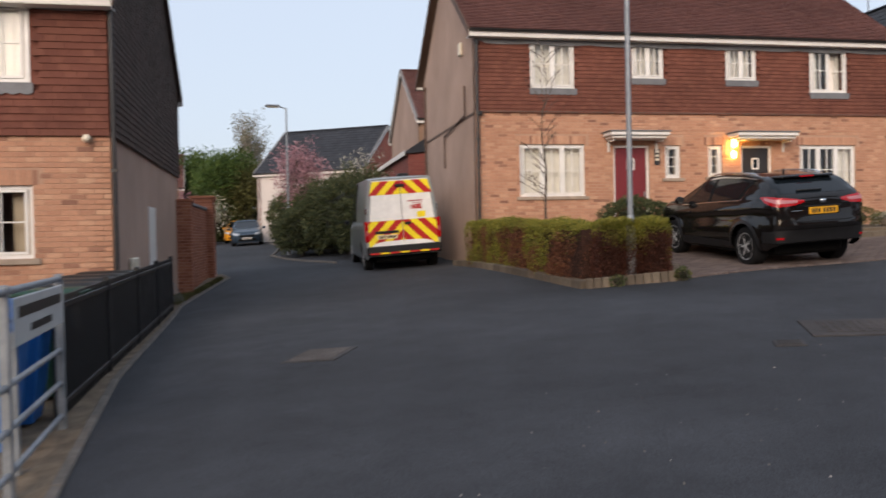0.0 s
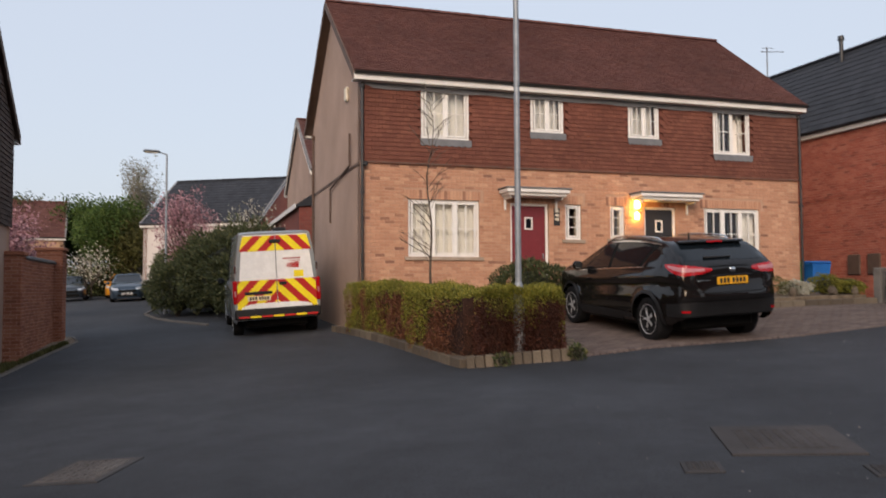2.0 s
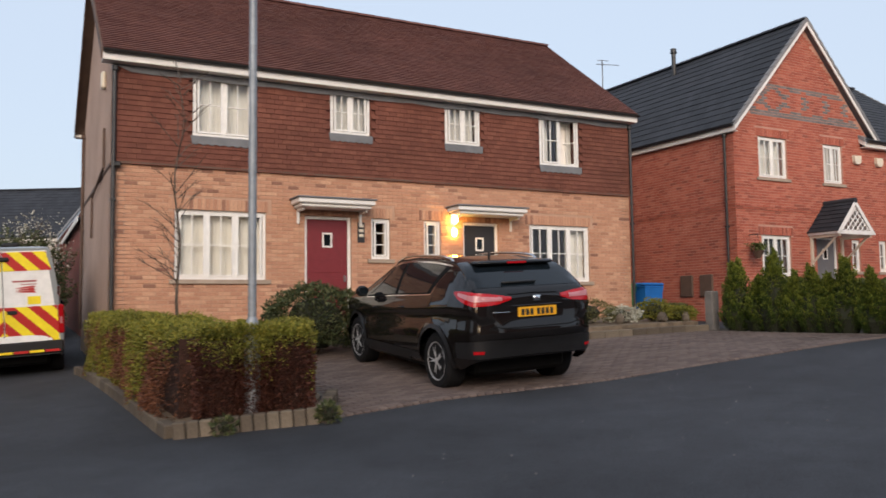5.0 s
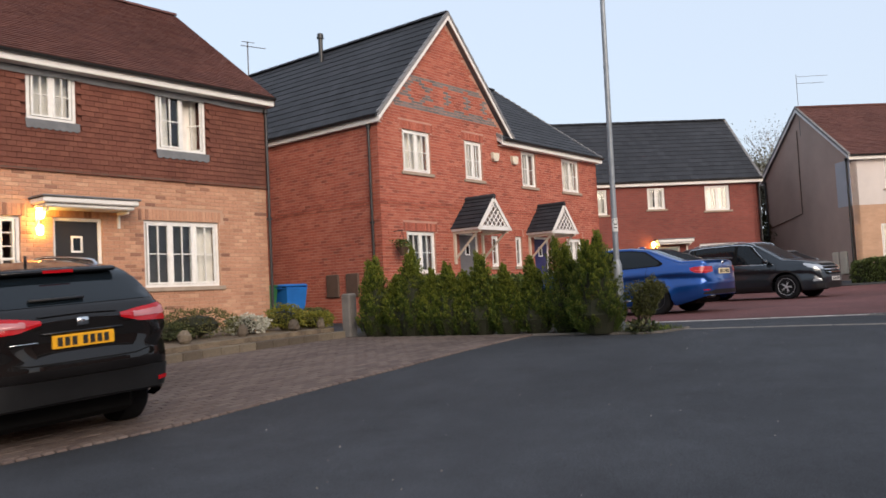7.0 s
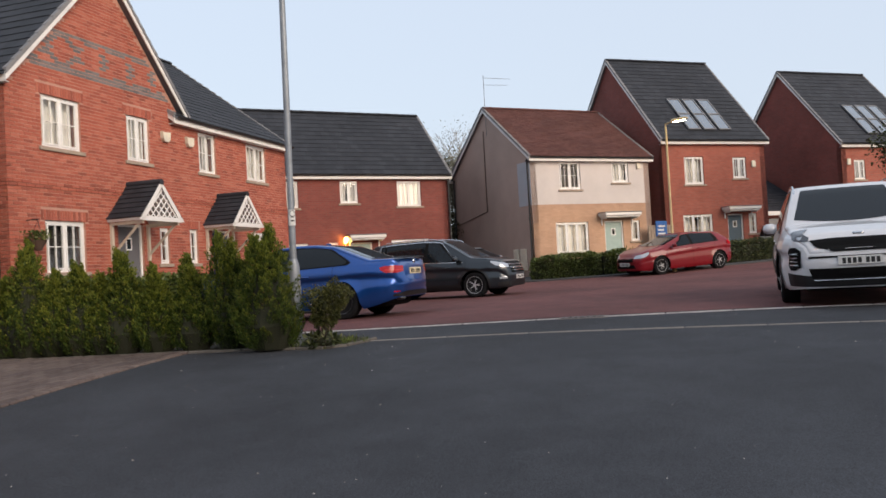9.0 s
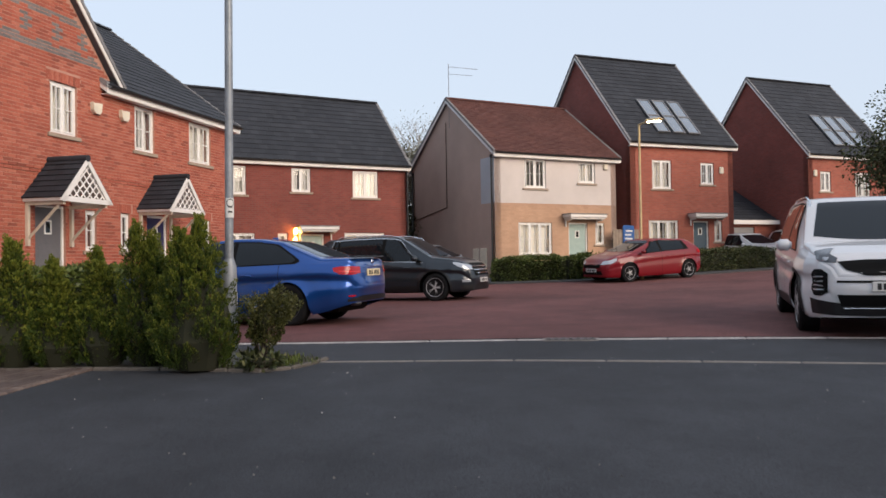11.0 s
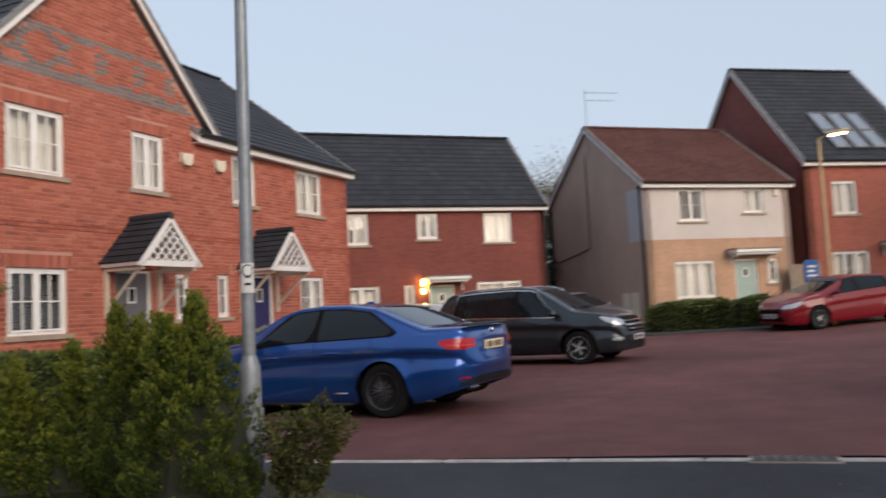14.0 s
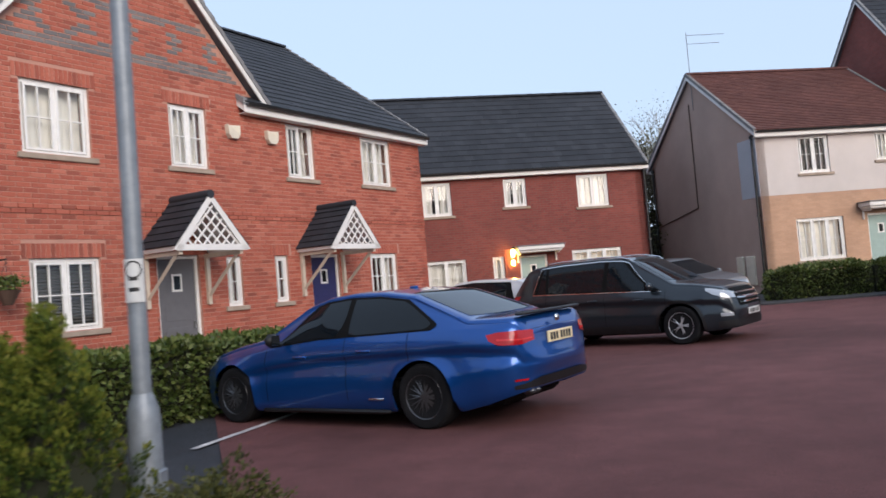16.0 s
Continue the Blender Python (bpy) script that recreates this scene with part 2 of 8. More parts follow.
def tarmac(name, c, grit):
    m, nt, bs = material(name)
    wide, mid, fine = noise_tex(nt, 0.25, 6, 0.65), noise_tex(nt, 2.2, 5), noise_tex(nt, 140, 2)
    col = ramp(nt, wide, [(0.3, shade(c, 0.68)), (0.48, c), (0.68, shade(c, 1.42))])
    col = mix(nt, 1.0, col, ramp(nt, mid, [(0.3, (0.82,) * 3), (0.75, (1.16,) * 3)]), 'MULTIPLY')
    col = mix(nt, 1.0, col, ramp(nt, fine, [(0.35, (1 - grit,) * 3), (0.65, (1 + grit,) * 3)]), 'MULTIPLY')
    link(nt, col, bs.inputs["Base Color"])
    bs.inputs["Roughness"].default_value, bs.inputs["Specular IOR Level"].default_value = 0.85, 0.25
    bump(nt, bs, fine, 0.5, 0.004)
    return m


ASPHALT = tarmac("asphalt", (0.037, 0.040, 0.046), 0.55)
RED_TARMAC = tarmac("red_tarmac", (0.120, 0.049, 0.046), 0.35)
FOOT_TARMAC = tarmac("footway_tarmac", (0.06, 0.058, 0.059), 0.3)
PATCH = tarmac("patched_tarmac", (0.054, 0.049, 0.048), 0.4)
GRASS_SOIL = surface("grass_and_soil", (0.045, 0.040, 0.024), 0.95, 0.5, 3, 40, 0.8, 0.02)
SOIL = surface("dry_soil", (0.17, 0.13, 0.09), 0.95, 0.45, 4, 50, 0.8, 0.02)
KERB = surface("concrete_kerb", (0.19, 0.175, 0.16), 0.9, 0.3, 2, 70, 0.3)
STONE = pieces("garden_stone", [(0, (0.09, 0.072, 0.055)), (0.5, (0.135, 0.108, 0.08)), (1, (0.19, 0.155, 0.115))], 0.9, 0.4)
PAVER = pieces("block_paving", [(0, (0.10, 0.075, 0.068)), (0.5, (0.13, 0.098, 0.086)), (1, (0.155, 0.12, 0.105))], 0.9, 0.3)
JOINT = surface("joint_sand", (0.09, 0.078, 0.066), 0.95, 0.3, 3, 60)
BUFF = pieces("buff_brick", [(0, (0.24, 0.12, 0.085)), (0.10, (0.45, 0.235, 0.15)), (0.75, (0.51, 0.275, 0.175)), (1, (0.57, 0.34, 0.22))], 0.88, 0.12)
BUFF_MORTAR = surface("buff_mortar", (0.44, 0.275, 0.19), 0.95, 0.15, 2, 60)
RED = pieces("red_brick", [(0, (0.25, 0.075, 0.052)), (0.12, (0.34, 0.095, 0.064)), (0.7, (0.41, 0.117, 0.075)), (1, (0.46, 0.155, 0.105))], 0.88, 0.12)
RED_MORTAR = surface("red_mortar", (0.46, 0.25, 0.19), 0.95, 0.15, 2, 60)
DARK_RED = pieces("dark_red_brick", [(0, (0.20, 0.045, 0.035)), (0.5, (0.265, 0.062, 0.045)), (1, (0.32, 0.09, 0.06))], 0.88, 0.12)
GREY_BRICK = pieces("blue_grey_brick", [(0, (0.14, 0.135, 0.14)), (1, (0.22, 0.205, 0.20))], 0.85, 0.15)
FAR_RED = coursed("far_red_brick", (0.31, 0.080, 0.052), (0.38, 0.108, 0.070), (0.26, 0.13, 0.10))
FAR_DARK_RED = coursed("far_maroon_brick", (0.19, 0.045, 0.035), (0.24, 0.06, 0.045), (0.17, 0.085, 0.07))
FAR_BUFF = coursed("far_buff_brick", (0.46, 0.275, 0.175), (0.52, 0.32, 0.21), (0.45, 0.30, 0.20))
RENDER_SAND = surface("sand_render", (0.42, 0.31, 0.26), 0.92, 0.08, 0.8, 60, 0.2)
RENDER_PINK = surface("brown_pebbledash", (0.38, 0.27, 0.215), 0.95, 0.16, 0.5, 90, 0.8, 0.006)
RENDER_WHITE = surface("off_white_render", (0.56, 0.51, 0.48), 0.95, 0.1, 0.6, 90, 0.5, 0.005)
RENDER_GREY = surface("pale_grey_render", (0.42, 0.43, 0.46), 0.95, 0.08, 0.6, 90, 0.5, 0.005)
HUNG = pieces("hung_clay_tile", [(0, (0.135, 0.050, 0.035)), (0.5, (0.155, 0.057, 0.040)), (1, (0.18, 0.070, 0.048))], 0.9, 0.28)
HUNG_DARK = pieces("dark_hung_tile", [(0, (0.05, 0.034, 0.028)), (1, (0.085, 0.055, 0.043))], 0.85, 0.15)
ROOF_BROWN = pieces("brown_plain_tile", [(0, (0.10, 0.043, 0.037)), (0.5, (0.12, 0.052, 0.045)), (1, (0.145, 0.066, 0.054))], 0.85, 0.25)
ROOF_SLATE = pieces("dark_slate_tile", [(0, (0.022, 0.025, 0.031)), (0.5, (0.027, 0.030, 0.037)), (1, (0.034, 0.037, 0.045))], 0.72, 0.2)
LEAD = surface("grey_lead", (0.16, 0.165, 0.175), 0.6, 0.2, 3, 40)
UPVC = plain("white_upvc", (0.78, 0.77, 0.74), 0.35)
FASCIA = surface("white_fascia_board", (0.74, 0.72, 0.69), 0.45, 0.06, 2, 30, 0.05)
SILL = surface("buff_stone_sill", (0.34, 0.27, 0.21), 0.9, 0.2, 3, 60)
BLACK_PLASTIC = plain("black_plastic", (0.02, 0.02, 0.021), 0.4)
BROWN_WOOD = surface("brown_stained_board", (0.10, 0.062, 0.045), 0.7, 0.2, 3, 40)
PANE = pane_glass("window_glass")
NET = surface("white_net_curtain", (0.84, 0.80, 0.74), 0.9, 0.06, 5, 60, 0.1)
DRAPE = surface("beige_drape", (0.55, 0.45, 0.34), 0.9, 0.15, 5, 60, 0.1)
BLIND_DARK = surface("dark_slat_blind", (0.16, 0.15, 0.145), 0.7, 0.1, 5, 60, 0.1)
BLIND = surface("pale_blind", (0.66, 0.62, 0.56), 0.8, 0.08, 5, 60, 0.1)
ROOM = plain("room_wall", (0.30, 0.28, 0.25), 0.9)
GALV = surface("galvanised_steel", (0.25, 0.275, 0.30), 0.5, 0.2, 4, 25, 0.1, 0.002, 0.35)
LAMP_WHITE = glow("lamp_white", (1.0, 0.74, 0.36), 14.0)
LAMP_AMBER = glow("lamp_amber", (1.0, 0.52, 0.1), 30.0)
DOOR_RED = plain("burgundy_door", (0.17, 0.02, 0.025), 0.4)
DOOR_BLACK = plain("black_door", (0.022, 0.02, 0.02), 0.4)
DOOR_GREY = plain("grey_door", (0.135, 0.132, 0.14), 0.4)
DOOR_NAVY = plain("navy_door", (0.02, 0.022, 0.10), 0.4)
DOOR_SAGE = plain("sage_door", (0.30, 0.40, 0.37), 0.4)
DOOR_TEAL = plain("slate_blue_door", (0.05, 0.09, 0.12), 0.4)
STEEL = plain("brushed_steel", (0.55, 0.55, 0.55), 0.3, 1.0)
TIMBER_PALE = plain("cream_timber", (0.58, 0.50, 0.40), 0.6)
IVORY = plain("ivory_plastic", (0.66, 0.60, 0.48), 0.5)

# ---- ground ----
def patch(name, poly, mat, lift, label, step=0.6, thick=0.0):
    """A surface that follows the ground inside a plan polygon."""
    bm = bmesh.new()
    bm.faces.new([bm.verts.new((x, y, 0)) for x, y in poly])
    xs, ys = [p[0] for p in poly], [p[1] for p in poly]
    for lo, hi, no in ((min(xs), max(xs), (1, 0, 0)), (min(ys), max(ys), (0, 1, 0))):
        k = math.floor(lo / step) * step + step
        while k < hi:
            co = (k, 0, 0) if no[0] else (0, k, 0)
            bmesh.ops.bisect_plane(bm, geom=bm.verts[:] + bm.edges[:] + bm.faces[:], plane_co=co, plane_no=no)
            k += step
    for v in bm.verts:
        v.co.z = height(v.co.x, v.co.y) + lift
    if thick:
        r = bmesh.ops.extrude_face_region(bm, geom=bm.faces[:])
        for v in r["geom"]:
            if isinstance(v, bmesh.types.BMVert):
                v.co.z -= thick
    bmesh.ops.recalc_face_normals(bm, faces=bm.faces[:])
    for f in bm.faces:
        if not thick and f.normal.z < 0:
            f.normal_flip()
    me = bpy.data.meshes.new(name)
    bm.to_mesh(me)
    bm.free()
    me.materials.append(mat)
    return tagged(new(name, me), label, "", "", "structure")


sheet = Shape()
gx = [-900, -400, -200, -100, -60, -40] + [-30 + 1.5 * i for i in range(68)] + [80, 100, 150, 250, 450, 900]
gy = [-900, -400, -200, -100, -60, -45] + [-36 + 1.5 * i for i in range(72)] + [80, 100, 150, 250, 450, 900]
sheet.v = [(x, y, height(x, y)) for y in gy for x in gx]
sheet.f = [(j * len(gx) + i, j * len(gx) + i + 1, (j + 1) * len(gx) + i + 1, (j + 1) * len(gx) + i) for j in range(len(gy) - 1) for i in range(len(gx) - 1)]
tagged(part("ground", sheet, ASPHALT, None, "", 60), "dark grey worn asphalt rising gently", "ground", "", "structure")

RED_POLY = [(22.45, 2.2), (21.75, 0.4), (21.1, -1.55), (19.7, -4.9), (17.6, -9.5), (16.0, -14), (20, -25), (36, -25.5), (39.0, -21), (37.6, -14.2), (36.9, -10.0), (38.0, -6.6), (40, -4.6), (41, -1), (38.5, 1.2), (33, 2.2), (27.0, 4.0)]
patch("road", RED_POLY, RED_TARMAC, 0.012, "dull red tarmac turning court")

# ---- houses ----
class Face:
    """One wall plane of a house: s runs along it, n stands out of it, z is up."""

    def __init__(self, start, run):
        self.o, self.d = Vector(start), Vector(run)
        self.out = Vector((self.d.y, -self.d.x))

    def at(self, s, n, z):
        p = self.o + self.d * s + self.out * n
        return (p.x, p.y, z)

    def place(self, shape):
        """Turns a shape built in (s, -n, z) into house space."""
        shape.v = [self.at(x, -y, z) for x, y, z in shape.v]
        return shape


def slab(length, z0, z1, holes, thick, gable=None):
    """A wall with openings through it, as cells between all opening edges; gable: (s, z) of its peak."""
    sh = Shape()
    ss = sorted({0.0, length, *[v for h in holes for v in h[:2]]})
    zs = sorted({z0, z1, *[v for h in holes for v in h[2:]]})
    ss, zs = [s for s in ss if 0 <= s <= length], [z for z in zs if z0 <= z <= z1]
    cx, cz = list(zip(ss, ss[1:])), list(zip(zs, zs[1:]))

    def solid(i, j):
        if not (0 <= i < len(cx) and 0 <= j < len(cz)):
            return False
        s, z = sum(cx[i]) / 2, sum(cz[j]) / 2
        return not any(h[0] < s < h[1] and h[2] < z < h[3] for h in holes)

    for i, (a, b) in enumerate(cx):
        for j, (c, d) in enumerate(cz):
            if not solid(i, j):
                continue
            sh.quad((a, 0, c), (b, 0, c), (b, 0, d), (a, 0, d))
            sh.quad((b, thick, c), (a, thick, c), (a, thick, d), (b, thick, d))
            if not solid(i - 1, j):
                sh.quad((a, thick, c), (a, 0, c), (a, 0, d), (a, thick, d))
            if not solid(i + 1, j):
                sh.quad((b, 0, c), (b, thick, c), (b, thick, d), (b, 0, d))
            if not solid(i, j - 1):
                sh.quad((a, thick, c), (b, thick, c), (b, 0, c), (a, 0, c))
            if not solid(i, j + 1):
                sh.quad((a, 0, d), (b, 0, d), (b, thick, d), (a, thick, d))
    if gable:
        p, q = gable
        sh.add([(0, 0, z1), (length, 0, z1), (p, 0, q), (0, thick, z1), (length, thick, z1), (p, thick, q)], [(0, 1, 2), (4, 3, 5), (0, 2, 5, 3), (1, 4, 5, 2)])
    return sh


def brick_cells(length, z0, z1, holes, inside=None, w=0.225, h=0.075, joint=0.01):
    """The stretcher bond as (s0, s1, z0, z1), cut at openings."""
    cells, row, z = [], 0, z0
    while z + h * .5 < z1:
        top = min(z + h - joint, z1)
        spans = [(0.0, length)]
        for a, b, c, d in holes:
            if c < top - .02 and d > z + .02:
                spans = [t for p, q in spans for t in ((p, min(q, a)), (max(p, b), q)) if t[1] - t[0] > 0.02]
        for p, q in spans:
            s = -(w / 2) * (row % 2)
            while s < q:
                a, b = max(s, p), min(s + w - joint, q)
                if b - a > 0.03 and (not inside or (inside(a, top) and inside(b, top))):
                    cells.append((a, b, z, top))
                s += w
        row += 1
        z += h
    return cells


def brick_shape(cells, n0=0.0, n1=0.008):
    sh = Shape()
    for a, b, c, d in cells:
        e = 0.004
        sh.add([(a, -n0, c), (b, -n0, c), (b, -n0, d), (a, -n0, d), (a + e, -n1, c + e), (b - e, -n1, c + e), (b - e, -n1, d - e), (a + e, -n1, d - e)],
               [(4, 5, 6, 7), (0, 1, 5, 4), (1, 2, 6, 5), (2, 3, 7, 6), (3, 0, 4, 7)])
    return sh


UNIT_BRICK = brick_shape([(0, 0.215, 0, 0.065)])


def lay_bricks(wall, face, cells, mat, pick=None, limit=220):
    """Bricks of a wall: those in the picked stretch as pieces of their own, the rest joined."""
    own, rest = [], []
    for c in cells:
        whole = abs(c[1] - c[0] - 0.215) < 1e-3 and abs(c[3] - c[2] - 0.065) < 1e-3
        (own if pick and whole and len(own) < limit and pick[0] < c[0] < pick[1] and pick[2] < c[2] < pick[3] else rest).append(c)
    if rest:
        part("bricks", face.place(brick_shape(rest)), mat, wall, "", 0, "stuff")
    if own:
        me = UNIT_BRICK.mesh("brick")
        me.materials.append(mat)
        turn = math.atan2(face.d.y, face.d.x)
        for c in own:
            ob = part("brick", me, mat, wall)
            x, y, z = face.at(c[0], 0.001, c[2])
            ob.matrix_local = pose(x, y, z, 0, 0, math.degrees(turn))


def soldier(length_a, length_b, z, h=0.215):
    """Upright bricks over an opening."""
    cells, s = [], length_a - 0.11
    while s + 0.065 < length_b + 0.11:
        cells.append((s, s + 0.065, z, z + h))
        s += 0.075
    return cells


def tiles(sh, o, e, up, length, run, gauge, tw, lift=0.035, inside=None, jitter=0.003):
    """Lapped courses of tiles on a slope."""
    o, e, up = Vector(o), Vector(e).normalized(), Vector(up).normalized()
    nrm = e.cross(up)
    lift = min(lift, .024) if gauge > .25 else lift
    rows = max(1, round(run / gauge))
    g = run / rows
    for i in range(rows):
        r0, r1 = i * g - 0.01, min(run, (i + 1) * g + 0.012)
        s = -(tw / 2) * (i % 2)
        while s < length - 0.01:
            a, b = max(0, s) + 0.002, min(length, s + tw) - 0.002
            s += tw
            if b - a < 0.02 or (inside and not inside((a + b) / 2, r0)):
                continue
            k = lift + rng.uniform(-jitter, jitter)
            p = [o + e * a + up * r0, o + e * b + up * r0, o + e * b + up * r1, o + e * a + up * r1]
            t = [p[0] + nrm * k, p[1] + nrm * k, p[2] + nrm * .008, p[3] + nrm * .008]
            sh.add([tuple(v) for v in (p[0], p[1], t[0], t[1], t[2], t[3])], [(2, 3, 4, 5), (0, 1, 3, 2), (0, 2, 5), (1, 4, 3)])
    return sh


def window(house, face, s0, s1, z0, z1, lights=2, bars=(1, 1), dress="net", sill=SILL, ajar=None, deep=0.07, proud=0.0, bare=False):
    """A white casement window in an opening: frame, casements with glazing bars, panes, sill and what hangs behind."""
    y = deep - proud
    t = 0.055
    step = (s1 - s0 - 2 * t) / lights
    gaps = [(t + step * k + (.03 if k else 0), t + step * (k + 1) - (.03 if k < lights - 1 else 0), z0 + t, z1 - t) for k in range(lights)]
    fr = slab(s1 - s0, z0, z1, gaps, .07).weld()
    fr.v = [(a + s0, b + y - .02, c) for a, b, c in fr.v]
    win = part("window", face.place(fr), UPVC, house)
    for k in range(lights):
        a, b = s0 + t + step * k + .025, s0 + t + step * (k + 1) - .025
        c, d = z0 + t + .005, z1 - t - .005
        w, g, pane = .036, .009, Shape()
        us = [w] + [(b - a) * i / (bars[0] + 1) for i in range(1, bars[0] + 1)] + [b - a - w]
        vs = [c + w] + [c + (d - c) * i / (bars[1] + 1) for i in range(1, bars[1] + 1)] + [d - w]
        holes = [(p + (g if i else 0), q - (g if i < bars[0] else 0), m + (g if j else 0), n - (g if j < bars[1] else 0)) for i, (p, q) in enumerate(zip(us, us[1:])) for j, (m, n) in enumerate(zip(vs, vs[1:]))]
        sash = slab(b - a, c, d, holes, .04).weld()
        sash.v = [(p + a, q + y - .035, r) for p, q, r in sash.v]
        pane.quad((a + w, y, c + w), (b - w, y, c + w), (b - w, y, d - w), (a + w, y, d - w))
        if ajar == k:
            hinge = b if k == lights - 1 else a
            ang = radians(-62 if hinge == b else 62)
            for sh in (sash, pane):
                sh.v = [(hinge + (p[0] - hinge) * math.cos(ang) - (p[1] - y) * math.sin(ang), y - .03 + (p[0] - hinge) * math.sin(ang) * (1 if hinge == a else 1) * (-1 if hinge == a else 1) * (1 if hinge == b else 1) + (p[1] - y) * math.cos(ang), p[2]) for p in sh.v]
        cs = part("casement", face.place(sash), UPVC, win)
        gl = part("pane", face.place(pane), PANE, win)
        gl.visible_shadow = False
    if not bare:
        si = Shape().box(s0 - .09, s1 + .09, -.05, deep, z0 - .085, z0 - .003, 0.008)
        part("sill", face.place(si), sill, win)
    hang = []
    if dress == "net":
        hang = [(s0 + .04, s1 - .04, NET)]
    elif dress == "drapes":
        q = (s1 - s0) * .2
        hang = [(s0 + .03, s0 + q, DRAPE), (s1 - q, s1 - .03, DRAPE)]
    elif dress == "side":
        hang = [(s1 - (s1 - s0) * .33, s1 - .03, NET), (s0 + .03, s0 + (s1 - s0) * .12, NET)]
    elif dress == "pair":
        q = (s1 - s0) * .36
        hang = [(s0 + .03, s0 + q, NET), (s1 - q, s1 - .03, NET)]
    for a, b, mt in hang:
        cu, n = Shape(), max(6, int((b - a) / .035))
        for i in range(n + 1):
            s = a + (b - a) * i / n
            yy = deep + .16 + .009 * math.sin(i * 2.1) + .006 * math.sin(i * .7)
            cu.v += [(s, yy, z0 + .02), (s, yy + .012, z1)]
        cu.f = [(2 * i, 2 * i + 2, 2 * i + 3, 2 * i + 1) for i in range(n)]
        part("curtain", face.place(cu), mt, win, "", 60)
    if dress in ("slats", "vertical"):
        n = int(((z1 - z0) if dress == "slats" else (s1 - s0)) / (.05 if dress == "slats" else .085))
        bl = Shape()
        for i in range(n):
            if dress == "slats":
                z = z0 + .04 + (z1 - z0 - .08) * i / n
                bl.add([(s0 + .05, deep + .1, z), (s1 - .05, deep + .1, z), (s1 - .05, deep + .13, z + .02), (s0 + .05, deep + .13, z + .02)], [(0, 1, 2, 3)])
            else:
                s = s0 + .04 + (s1 - s0 - .08) * i / n
                bl.add([(s, deep + .1, z0 + .03), (s + .062, deep + .14, z0 + .03), (s + .062, deep + .14, z1 - .03), (s, deep + .1, z1 - .03)], [(0, 1, 2, 3)])
        part("blind", face.place(bl), BLIND_DARK if dress == "slats" else BLIND, win)
    return win


def door(house, face, s0, s1, z0, z1, mat, deep=0.08, label=""):
    """A panelled front door in a white frame, with a small square light, letterbox and handle."""
    fr = Shape()
    t = .06
    for b in ((s0, s0 + t, z0, z1), (s1 - t, s1, z0, z1), (s0 + t, s1 - t, z1 - t, z1)):
        fr.box(b[0], b[1], deep - .03, deep + .05, b[2], b[3], .006)
    fr.box(s0, s1, deep - .06, deep + .05, z0 - .03, z0 + .02)
    dr = part("door", face.place(fr), UPVC, house)
    leaf = Shape().box(s0 + t + .004, s1 - t - .004, deep, deep + .045, z0 + .02, z1 - t - .004, .004)
    m = (s0 + s1) / 2
    for a, b in ((.15, .45), (.5, .62)):
        leaf.box(s0 + t + .12, s1 - t - .12, deep - .006, deep, z0 + (z1 - z0) * a, z0 + (z1 - z0) * b, .004)
    part("leaf", face.place(leaf), mat, dr, label)
    lz = z0 + (z1 - z0) * .79
    lf = Shape()
    for b in ((m - .105, m + .105, lz - .15, lz - .115), (m - .105, m + .105, lz + .115, lz + .15), (m - .105, m - .07, lz - .115, lz + .115), (m + .07, m + .105, lz - .115, lz + .115)):
        lf.box(b[0], b[1], deep - .014, deep + .004, b[2], b[3])
    part("light_frame", face.place(lf), UPVC, dr)
    part("pane", face.place(Shape().box(m - .07, m + .07, deep - .004, deep - .002, lz - .115, lz + .115)), CAR_GLASS, dr)
    part("letterbox", face.place(Shape().box(m - .13, m + .13, deep - .014, deep, z0 + .78, z0 + .84, .005)), STEEL, dr)
    part("handle", face.place(Shape().box(s1 - t - .09, s1 - t - .055, deep - .05, deep - .008, z0 + .95, z0 + 1.08, .006)), STEEL, dr)
    return dr


def flat_canopy(house, face, s0, s1, z0, z1, out=0.55):
    cp = part("canopy", face.place(Shape().box(s0, s1, -out, 0, z0 + .07, z1 - .02, .02).box(s0 + .06, s1 - .06, -out + .06, 0, z0, z0 + .07, .02)), FASCIA, house)
    part("canopy_roof", face.place(Shape().box(s0 - .03, s1 + .03, -out - .03, 0, z1 - .02, z1 + .012, .008)), LEAD, cp)
    for s in (s0 + .12, s1 - .16):
        br = Shape().box(s, s + .05, -out * .7, 0, z0 - .06, z0, .01).box(s, s + .05, -.06, 0, z0 - .3, z0 - .06, .01)
        part("bracket", face.place(br), FASCIA, cp)


def slope_frame(p0, p1, top):
    """Origin, eave direction, up direction, length and run of a slope from its eave ends and a point of the ridge over the first."""
    a, b, c = Vector(p0), Vector(p1), Vector(top)
    e = (b - a).normalized()
    up = c - a
    up -= e * up.dot(e)
    return a, e, up.normalized(), (b - a).length, up.length


